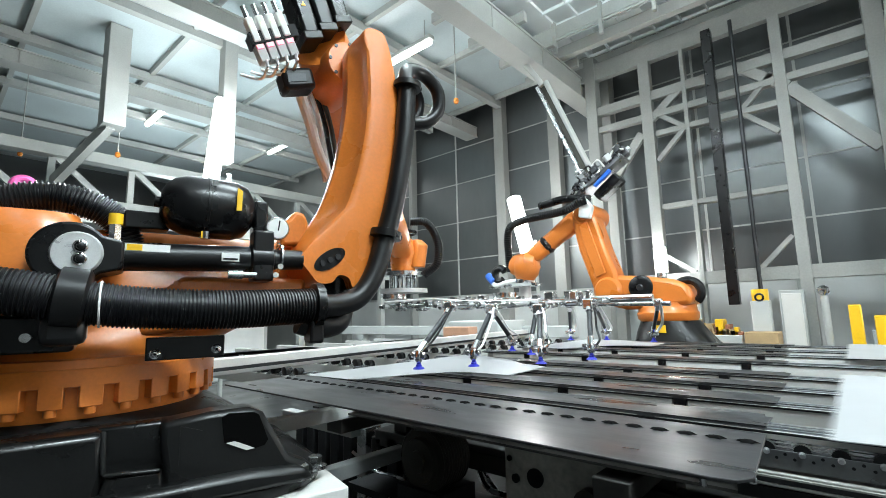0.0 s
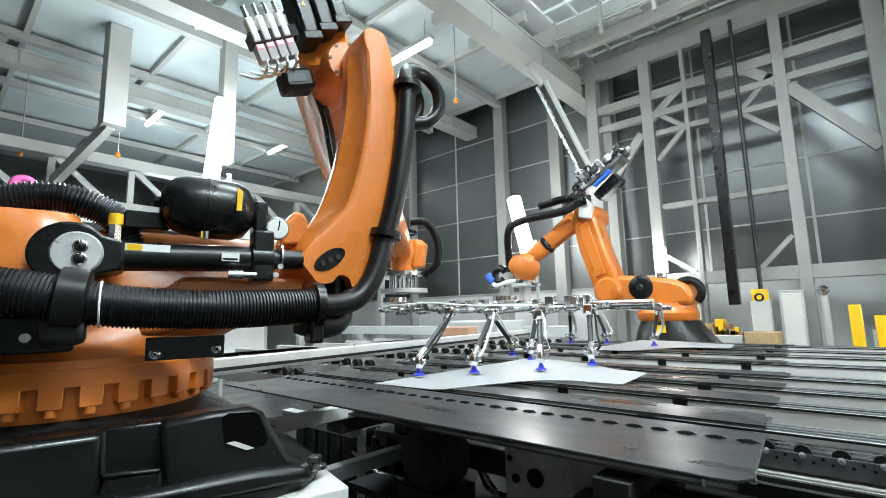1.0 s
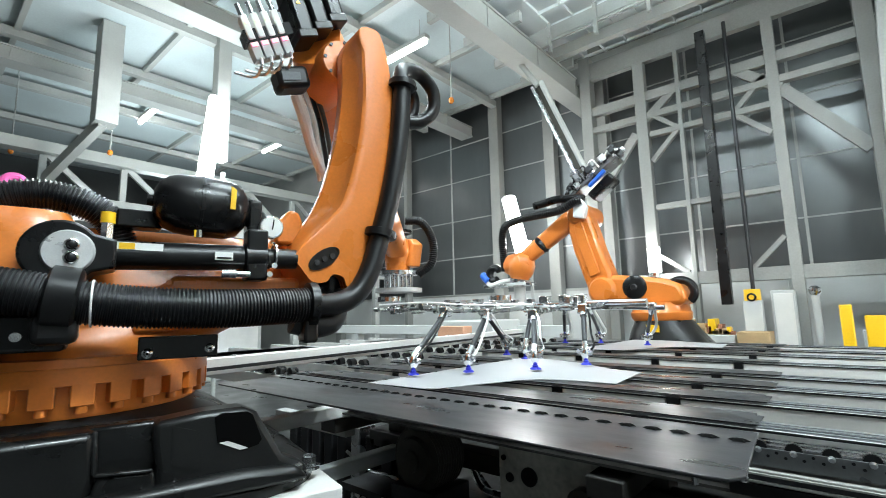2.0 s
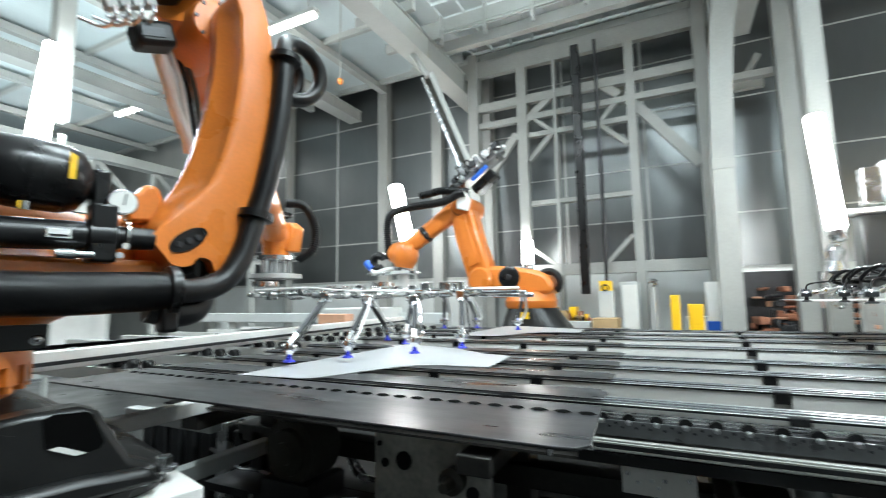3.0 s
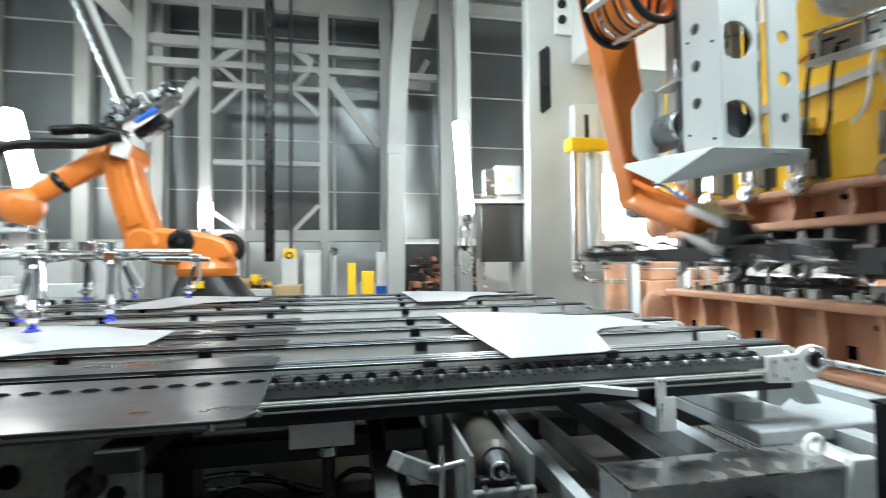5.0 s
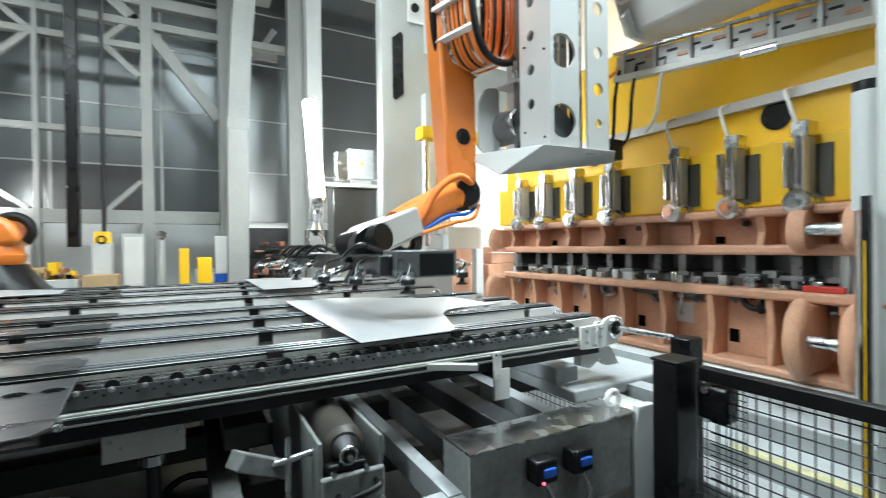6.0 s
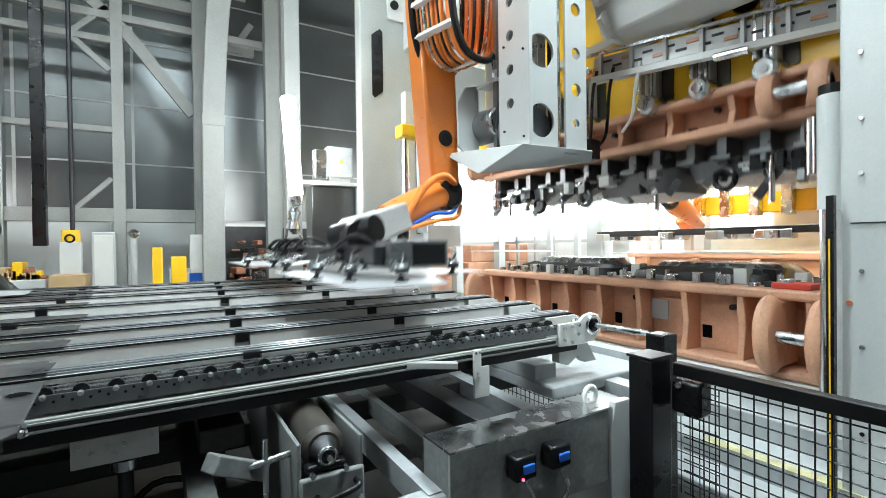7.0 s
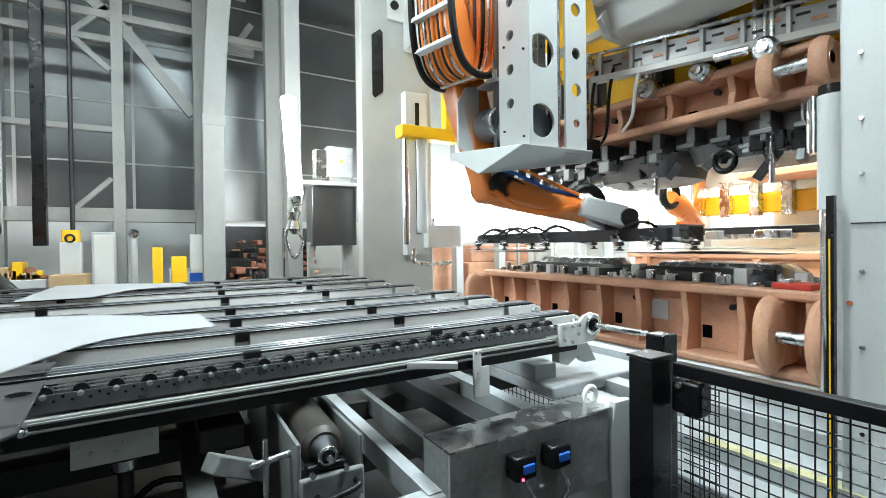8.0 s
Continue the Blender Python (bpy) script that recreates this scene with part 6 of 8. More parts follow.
    right = [(0.985, 2.58), (1.02, 2.54), (1.05, 2.46), (1.075, 2.3), (1.08, 2.12), (1.06, 1.95), (1.03, 1.8), (0.99, 1.66), (0.95, 1.55), (0.9, 1.47), (0.86, 1.45), (0.84, 1.49), (0.8, 1.5), (0.77, 1.47), (0.72, 1.47)]
    n_left = len(left)
    outline = smooth_line([(x + 0.018, 0, z + 0.01) for x, z in left + right + left[:1]], 5)[:-1]
    lz = sorted((z, x) for x, z in left)
    rz = sorted((z, x) for x, z in right[:10])

    def arm_ring(y, kl, kr):
        """The outline drawn in from its two long edges by the shares kl and kr of the width."""
        ring = []
        for p in outline:
            xl = float(np.interp(p.z, [q[0] for q in lz], [q[1] for q in lz])) + 0.018
            xr = float(np.interp(p.z, [q[0] for q in rz], [q[1] for q in rz])) + 0.018
            f = min(1.0, max(0.0, (p.z - 1.58) / 0.2)) * min(1.0, max(0.15, (2.6 - p.z) / 0.12))
            t = (p.x - xl) / max(0.05, xr - xl)
            lo, hi = kl * f, 1 - kr * f
            ring.append((xl + (xr - xl) * (lo + (hi - lo) * t), y, p.z))
        return ring

    part("link_arm", loft(B(), [arm_ring(-0.2, 0.3, 0.0), arm_ring(-0.3, 0.04, 0.0), arm_ring(-0.36, 0.0, 0.0), arm_ring(-0.374, 0.01, 0.0), arm_ring(-0.382, 0.05, 0.0), arm_ring(-0.43, 0.22, 0.0), arm_ring(-0.452, 0.25, 0.0), arm_ring(-0.472, 0.28, 0.03), arm_ring(-0.48, 0.33, 0.08), arm_ring(-0.483, 0.42, 0.16)]), ORANGE, r, "curved orange cast link arm", smooth=28)
    oval = [(0.78 + 0.062 * math.cos(a) * 0.95 + 0.012 * math.sin(a), 1.57 + 0.042 * math.sin(a) + 0.02 * math.cos(a)) for a in [2 * math.pi * k / 28 for k in range(28)]]
    part("arm_eye", slab(B(), oval, -0.488, -0.46), BLACK, r)
    bm = B()
    for x, z in ((0.75, 1.552), (0.78, 1.567), (0.81, 1.58)):
        rod(bm, (x, -0.495, z), (x, -0.487, z), 0.011, n=12)
    part("eye_screw", bm, DARKSTEEL, r)
    part("arm_lug", slab(B(), [(0.63, 1.63), (0.73, 1.64), (0.735, 1.73), (0.72, 1.77), (0.68, 1.775), (0.655, 1.74), (0.64, 1.735), (0.62, 1.7)], -0.36, -0.28), ORANGE, r, bevel=0.015)
    part("arm_axle", rod(B(), (0.85, -0.35, 1.4), (0.85, -0.35, 1.56), 0.07, n=24), BLACK, r)
    part("shoulder", lathe(B(), (0.82, -0.22, 1.56), (0.82, 0.3, 1.56), [(0, 0.16), (0.1, 0.2), (0.9, 0.2), (1, 0.15)], 30), ORANGE, r)
    # elbow and forearm
    e = Vector((0.93, -0.1, 2.5))
    w = near_at(-3.4, 3.25, 1.98)
    part("elbow", lathe(B(), (0.94, -0.27, 2.53), (0.94, 0.1, 2.53), [(0, 0.1), (0.05, 0.11), (0.5, 0.115), (0.95, 0.11), (1, 0.08)], 28), ORANGE, r)
    back = Vector((0.84, -0.15, 2.655))
    part("forearm", loft(B(), [[(p + s * (a * 1.0) + u * b) for a, b in shape] for p, s, u, shape in forearm_rings(back, w)]), ORANGE, r)
    d, s, u = axes(back, w)
    across, rise = Vector((0.21, 0, 0.19)), Vector((-0.105, 0, 0.28))
    for k in range(3):
        q = Vector((0.737, -0.2, 2.575)) + across * ((k + 0.5) / 3)
        motor = part("drive_motor", bar(B(), q, q + rise, 0.14, 0.082), BLACK, r, "black drive motor with a yellow warning mark", bevel=0.016)
        part("motor_flange", bar(B(), q - rise * 0.03, q + rise * 0.1, 0.15, 0.09), BLACKCAST, motor, bevel=0.006)
        part("motor_seam", bar(B(), q + rise * 0.62, q + rise * 0.64, 0.146, 0.088), DARKSTEEL, motor)
        e = q + rise * 0.5
        part("warning_mark", slab(B(), [(e.x - 0.011, e.z - 0.01), (e.x + 0.011, e.z - 0.004), (e.x - 0.003, e.z + 0.015)], e.y - 0.0735, e.y - 0.071), YELLOW, motor)
    bm = B()
    for k in range(8):
        a = 2 * math.pi * k / 8
        rod(bm, (0.94 + 0.092 * math.cos(a), -0.276, 2.53 + 0.092 * math.sin(a)), (0.94 + 0.092 * math.cos(a), -0.26, 2.53 + 0.092 * math.sin(a)), 0.008, n=8)
    part("bolt", bm, DARKSTEEL, r)
    # valve terminal beside the motors
    vt = Vector((0.625, -0.18, 2.575))
    bm = box(B(), -0.11, -0.05, 0.0, 0.1, 0.05, 0.05)
    part("terminal_base", bm, BLACK, r, m=Matrix.Translation(vt) @ pose(0, 0, 0, 10, -26, -8))
    for k in range(4):
        m = Matrix.Translation(vt) @ pose(0, 0, 0, 10, -26, -8) @ Matrix.Translation((-0.085 + 0.045 * k, -0.055, -0.08))
        part("valve_module", box(B(), -0.019, 0, 0, 0.019, 0.07, 0.075), GREY, r, bevel=0.003, m=m)
        part("red_indicator", box(B(), -0.013, -0.004, 0.055, 0.013, -0.001, 0.07), RED, r, m=m)
        part("green_indicator", box(B(), -0.004, -0.004, 0.15, 0.004, 0.0, 0.158), GREEN, r, m=m)
        part("valve_coil", box(B(), -0.016, 0, 0.085, 0.016, 0.06, 0.19), WHITE, r, bevel=0.006, m=m)
        part("plug", rod(B(), (0, 0.02, 0.19), (0, 0.02, 0.24), 0.012), CHROME, r, m=m)
        part("valve_wire", hose(B(), [(0, -0.01, 0.0), (-0.02, -0.03, -0.04), (-0.05, 0.02, -0.06), (-0.12, 0.03, -0.02)], 0.007, 8, 5), STEEL, r, m=m)
    lower = part("lower_motor", bar(B(), (0.655, -0.16, 2.4), (0.795, -0.16, 2.445), 0.12, 0.1), BLACKCAST, r, bevel=0.02)
    part("motor_window", slab(B(), [(0.675, 2.385), (0.755, 2.41), (0.75, 2.445), (0.67, 2.425)], -0.2235, -0.2205), DARKSTEEL, lower)
    part("dress_hose", hose(B(), [(0.78, -0.05, 2.42), (0.84, 0.0, 2.32), (0.9, 0.05, 2.2), (0.98, 0.1, 2.08)], 0.026, 10, 6), SIDE, r)
    for k in range(4):
        part("dress_line", hose(B(), [(0.78 + 0.03 * k, -0.02, 2.52), (0.86 + 0.03 * k, 0.02, 2.36), (0.92 + 0.03 * k, 0.08, 2.2), (0.96 + 0.03 * k, 0.1, 2.05)], 0.012, 8, 6), (SIDE, WHITE, BLACK, BRASSY)[k], r)
    part("tie_wire", rod(B(), near_at(-2.5, 1.5, 2.9), near_at(-2.0, 1.75, 2.2), 0.003, n=6), STEEL, r)
    # wrist and flange
    part("wrist", lathe(B(), w + Vector((0, 0, 0.14)), w - Vector((0, 0, 0.2)), [(0, 0.08), (0.1, 0.13), (0.45, 0.16), (0.7, 0.13), (1, 0.12)], 24), ORANGE, r)
    part("wrist_cheek", loft(B(), [squircle(w.x + 0.1, w.y - 0.08, 0.08, 0.09, w.z - 0.16, 3), squircle(w.x + 0.12, w.y - 0.1, 0.08, 0.1, w.z + 0.06, 3), squircle(w.x + 0.1, w.y - 0.08, 0.05, 0.07, w.z + 0.12, 3)]), ORANGE, r, bevel=0.01)
    part("wrist_flange", rod(B(), w - Vector((0, 0, 0.2)), w - Vector((0, 0, 0.24)), 0.2, n=28), STEEL, r)
    bm = B()
    for k in range(9):
        a = k * 0.7
        rod(bm, w + Vector((0.12 * math.cos(a), 0.12 * math.sin(a), -0.24)), w + Vector((0.12 * math.cos(a), 0.12 * math.sin(a), -0.38)), 0.022, n=10)
    part("changer_pin", bm, CHROME, r)
    part("changer_plate", rod(B(), w - Vector((0, 0, 0.37)), w - Vector((0, 0, 0.41)), 0.24, n=28), ALU, r)
    part("wrist_hose", hose(B(), [w + Vector((0.02, -0.12, 0.3)), w + Vector((0.16, -0.2, 0.28)), w + Vector((0.26, -0.24, 0.1)), w + Vector((0.25, -0.24, -0.12)), w + Vector((0.14, -0.16, -0.24))], 0.045, pitch=0.02, depth=0.006), RUBBER, r)
    part("wrist_band", torus(B(), w + Vector((0, 0, 0.2)), 0.13, 0.018, axis="z"), BLACK, r)
    # hoses of the dress pack
    part("corrugated_hose", hose(B(), [(-0.75, -0.5, 1.46), (-0.4, -0.56, 1.455), (-0.126, -0.57, 1.436), (0.05, -0.57, 1.405), (0.2, -0.57, 1.388), (0.41, -0.57, 1.382), (0.585, -0.56, 1.387), (0.72, -0.55, 1.393)], 0.062, 24, pitch=0.0105, depth=0.005), RUBBER, r, "black corrugated hose")
    part("bent_hose", hose(B(), [(0.68, -0.55, 1.39), (0.8, -0.53, 1.395), (0.89, -0.52, 1.43), (0.955, -0.51, 1.52), (1.005, -0.5, 1.66), (1.055, -0.5, 1.84), (1.1, -0.5, 2.1), (1.125, -0.49, 2.38)], 0.042, 18), RUBBER, r, "smooth black hose up the arm")
    part("hose_bulge", hose(B(), [(0.66, -0.5, 1.34), (0.74, -0.5, 1.32), (0.81, -0.48, 1.335), (0.84, -0.46, 1.39)], 0.048, 16), RUBBER, r)
    part("hose_loop", hose(B(), [(1.125, -0.48, 2.36), (1.15, -0.44, 2.46), (1.22, -0.38, 2.52), (1.31, -0.35, 2.53), (1.385, -0.34, 2.47), (1.39, -0.33, 2.37), (1.32, -0.32, 2.3), (1.22, -0.3, 2.29), (1.12, -0.28, 2.32)], 0.034, 16), RUBBER, r)
    part("hose_loop", hose(B(), [(1.12, -0.45, 2.4), (1.17, -0.38, 2.47), (1.26, -0.3, 2.49), (1.32, -0.27, 2.43), (1.3, -0.26, 2.34), (1.2, -0.25, 2.32)], 0.026, 12), RUBBER, r)
    part("upper_hose", hose(B(), [(-0.6, -0.3, 1.58), (-0.38, -0.3, 1.66), (-0.182, -0.3, 1.729), (-0.079, -0.3, 1.752), (0.033, -0.3, 1.732), (0.107, -0.29, 1.68), (0.14, -0.28, 1.6)], 0.05, 18, pitch=0.0115, depth=0.008), RUBBER, r, "upper corrugated hose")
    # black box put in for the shadow below the hose
    part("hose_tray", box(B(), -0.5, -0.53, 1.27, 0.03, -0.42, 1.375), BLACK, r, bevel=0.012)

    def clamp(c, axis_dir, rad, width):
        d = Vector(axis_dir).normalized()
        c = Vector(c)
        part("hose_clamp", lathe(B(), c - d * width / 2, c + d * width / 2, [(0, rad), (0.1, rad + 0.012), (0.9, rad + 0.012), (1, rad)], 24), BLACK, r)
        s2 = axes((0, 0, 0), d)[2]
        part("clamp_lug", bar(B(), c + s2 * rad * 0.8 - d * width * 0.35, c + s2 * rad * 0.8 + d * width * 0.35, 0.05, 0.05), BLACK, r, bevel=0.006)

    clamp((0.02, -0.57, 1.415), (1, 0, -0.12), 0.074, 0.075)
    clamp((0.71, -0.55, 1.393), (1, 0, 0), 0.066, 0.035)
    clamp((1.01, -0.5, 1.68), (0.2, 0, 1), 0.052, 0.035)
    clamp((1.122, -0.495, 2.36), (0.08, 0, 1), 0.05, 0.03)
    part("clamp_foot", box(B(), -0.04, -0.61, 1.29, 0.06, -0.53, 1.37), BLACK, r, bevel=0.02)
    part("clamp_foot", box(B(), 0.68, -0.58, 1.26, 0.73, -0.5, 1.34), BLACK, r, bevel=0.01)
    part("pale_clip", torus(B(), (0.085, -0.572, 1.4), 0.064, 0.003, axis="x", n=24, k=6), WHITE, r)
    part("drive_motor", box(B(), -0.55, -0.6, 1.16, -0.13, -0.46, 1.33), BLACK, r, bevel=0.02)
    part("motor_screw", rod(B(), (-0.06, -0.63, 1.315), (-0.06, -0.6, 1.315), 0.012, n=10), CHROME, r)


def forearm_rings(a, b):
    d, s, u = axes(a, b)
    out = []
    for f, w, h in ((0, 0.12, 0.13), (0.05, 0.13, 0.14), (0.2, 0.13, 0.14), (0.5, 0.115, 0.125), (0.85, 0.11, 0.12), (1, 0.1, 0.1)):
        shape = [(w * math.copysign(abs(math.cos(t)) ** 0.6, math.cos(t)), h * math.copysign(abs(math.sin(t)) ** 0.6, math.sin(t))) for t in [2 * math.pi * k / 24 for k in range(24)]]
        out.append((a.lerp(b, f), s, u, shape))
    return out


def back_robot():
    r = thing("industrial_robot", pose(-1.68, 6.5, 0), "orange industrial robot arm with black hose beyond the belts", "robot", "robots")
    part("pedestal", box(B(), -0.55, -0.5, 0, 0.55, 0.5, 0.75), GREY, r, bevel=0.01)
    part("base", loft(B(), [squircle(-0.1, 0, 0.5, 0.45, 0.75, 5), squircle(-0.1, 0, 0.47, 0.43, 0.92, 4), squircle(-0.15, 0, 0.4, 0.36, 1.08, 3), squircle(-0.17, 0, 0.35, 0.34, 1.21, 2)]), BLACKCAST, r)
    part("name_plate", box(B(), -0.27, -0.39, 1.07, -0.12, -0.37, 1.16), YELLOW, r)
    part("ring", lathe(B(), (-0.19, 0, 1.2), (-0.19, 0, 1.44), [(0, 0.33), (0.15, 0.36), (0.45, 0.37), (0.55, 0.35), (1, 0.34)], 36), ORANGE, r)
    body = [(0.16, 1.4), (0.19, 1.52), (0.12, 1.66), (-0.05, 1.73), (-0.38, 1.79), (-0.71, 1.82), (-0.9, 1.76), (-0.95, 1.58), (-0.85, 1.42), (-0.63, 1.36)]
    carousel = part("carousel", slab(B(), body, -0.28, 0.3), ORANGE, r, bevel=0.06)
    part("gear_cover", lathe(B(), (-0.41, -0.315, 1.64), (-0.41, -0.26, 1.64), [(0, 0.12), (0.3, 0.15), (1, 0.16)], 28), BLACK, carousel)
    part("cover_cap", lathe(B(), (-0.41, -0.33, 1.64), (-0.41, -0.31, 1.64), [(0, 0.03), (1, 0.05)], 16), DARKSTEEL, carousel)
    part("shoulder", lathe(B(), (-0.84, -0.34, 1.62), (-0.84, 0.3, 1.62), [(0, 0.15), (0.1, 0.2), (1, 0.2)], 28), ORANGE, r)
    part("rear_hose", torus(B(), (0.1, -0.1, 1.56), 0.15, 0.05, a0=-50, a1=150), RUBBER, r)
    arm = [(-1.02, 1.55), (-1.06, 1.7), (-1.22, 2.2), (-1.3, 2.6), (-1.26, 2.74), (-1.08, 2.8), (-0.95, 2.66), (-0.82, 2.19), (-0.7, 1.84), (-0.72, 1.55)]
    link = part("link_arm", slab(B(), arm, -0.3, 0.02), ORANGE, r, bevel=0.05)
    part("arm_web", slab(B(), [(-0.98, 1.8), (-1.12, 2.25), (-1.18, 2.55), (-1.06, 2.62), (-0.97, 2.3), (-0.84, 1.86)], -0.325, -0.299), ORANGE, link, bevel=0.012)
    part("elbow", lathe(B(), (-1.12, -0.34, 2.72), (-1.12, 0.3, 2.72), [(0, 0.12), (0.1, 0.17), (0.9, 0.17), (1, 0.12)], 26), ORANGE, r)
    part("white_cover", slab(B(), [(-1.14, 2.66), (-0.98, 2.62), (-0.93, 2.78), (-1.02, 2.92), (-1.12, 2.84)], -0.42, -0.32), WHITE, r, bevel=0.015)
    fa, fb = Vector((-1.18, -0.12, 2.76)), Vector((-2.0, -0.35, 2.14))
    fore = part("forearm", loft(B(), [[(p + s * a + u * b) for a, b in shape] for p, s, u, shape in forearm_rings(fa, fb)]), ORANGE, r)
    part("forearm_band", lathe(B(), fa.lerp(fb, 0.62), fa.lerp(fb, 0.7), [(0, 0.13), (0.5, 0.15), (1, 0.13)], 20), BLACK, fore)
    part("wrist", lathe(B(), (-2.02, -0.35, 2.24), (-2.08, -0.35, 1.84), [(0, 0.08), (0.15, 0.17), (0.45, 0.215), (0.75, 0.19), (1, 0.13)], 26), ORANGE, r)
    part("wrist_side", lathe(B(), (-1.86, -0.36, 2.1), (-2.3, -0.36, 2.06), [(0, 0.1), (0.25, 0.18), (0.8, 0.17), (1, 0.12)], 22), ORANGE, r)
    part("flange", rod(B(), (-2.08, -0.35, 1.85), (-2.09, -0.35, 1.79), 0.15, n=24), STEEL, r)
    part("tool_cap", rod(B(), (-2.09, -0.35, 1.79), (-2.09, -0.35, 1.75), 0.2, n=20), GREY, r)
    part("tool_pillar", rod(B(), (-2.09, -0.35, 1.75), (-2.09, -0.35, 1.5), 0.09, n=20), ALU, r)
    part("tool_plate", box(B(), -2.7, -0.45, 1.74, -1.85, -0.25, 1.79), STEEL, r, bevel=0.01)
    part("arm_hose", hose(B(), [(-1.0, -0.42, 2.88), (-1.1, -0.45, 2.86), (-1.25, -0.47, 2.79), (-1.47, -0.48, 2.76), (-1.89, -0.5, 2.74), (-2.18, -0.52, 2.67), (-2.27, -0.5, 2.5), (-2.29, -0.46, 2.25), (-2.3, -0.42, 1.98)], 0.062, pitch=0.03, depth=0.008), RUBBER, r)
    part("tool_ring", torus(B(), (-2.5, -0.4, 1.95), 0.1, 0.06, axis="y", a0=30, a1=300), BLACK, r)
    part("white_hose", hose(B(), [(-2.66, -0.42, 1.85), (-2.55, -0.44, 1.78), (-2.38, -0.42, 1.82), (-2.2, -0.38, 1.84)], 0.035), WHITE, r)
    part("blue_sleeve", rod(B(), (-2.72, -0.42, 1.95), (-2.6, -0.44, 1.84), 0.06), BLUEPIPE, r)
    # tool pack on the elbow: motors, valves and lines
    rng = random.Random(9)
    part("rear_motor", bar(B(), (-0.95, -0.1, 2.95), (-0.62, -0.1, 3.2), 0.26, 0.14), BLACK, r, bevel=0.03)
    part("blue_cover", bar(B(), (-0.92, -0.3, 3.08), (-0.68, -0.3, 3.27), 0.06, 0.06), BLUEPIPE, r, bevel=0.02)
    part("pack_plate", bar(B(), (-1.2, -0.16, 3.0), (-0.52, -0.16, 3.45), 0.3, 0.06), STRIP, r, bevel=0.01)
    for k in range(95):
        t, o = rng.uniform(0.0, 1.0), rng.uniform(0.02, 0.15)
        p = Vector((-1.25 + t * 0.76, rng.uniform(-0.36, 0.06), 2.98 + t * 0.48 + o))
        s = rng.uniform(0.015, 0.045)
        bm = box(B(), -s, -s, -s, s, s, s * 1.3)
        part("valve", bm, rng.choice((STEEL, DARKSTEEL, DARKSTEEL, GREY, STRIP)), r, bevel=0.01, m=Matrix.Translation(p) @ pose(0, 0, 0, 0, -33, rng.uniform(0, 40)))
    for k in range(10):
        t = rng.uniform(0.0, 0.8)
        p = Vector((-1.25 + t * 0.76, -0.3, 3.02 + t * 0.48))
        q = p + Vector((rng.uniform(-0.2, 0.25), rng.uniform(-0.1, 0.1), rng.uniform(-0.05, 0.18)))
        part("air_line", hose(B(), [p, p.lerp(q, 0.4) + Vector((0, -0.05, 0.08)), q], 0.013, 8, 6), rng.choice((STEEL, BLACK, BLACK, WHITE)), r)
    part("black_tail", hose(B(), [(-1.0, -0.3, 2.92), (-1.2, -0.33, 2.95), (-1.4, -0.35, 2.97), (-1.6, -0.36, 2.95), (-1.76, -0.37, 2.93)], 0.06, 12), BLACK, r)


# ---- press loader ----
SHOULDER = Vector((1.78, 3.15, 3.65))
LEN_UPPER, LEN_FORE = 1.93, 1.1


def elbow_at(w, bend):
    """Elbow from the wrist by the two link lengths; bend: the side to which the elbow swings."""
    d = w - SHOULDER
    dist = min(d.length, LEN_UPPER + LEN_FORE - 0.002)
    d.normalize()
    a = (LEN_UPPER ** 2 - LEN_FORE ** 2 + dist ** 2) / (2 * dist)
    hgt = math.sqrt(max(0.0, LEN_UPPER ** 2 - a * a))
    side = (Vector(bend) - d * Vector(bend).dot(d)).normalized()
    return SHOULDER + d * a + side * hgt, SHOULDER + d * dist


def link_pose(a, b):
    d = (b - a).normalized()
    y = Vector((0, 1, 0))
    y = (y - d * y.dot(d)).normalized()
    z = d.cross(y)
    m = Matrix((d, y, z)).transposed().to_4x4()
    m.translation = a
    return m


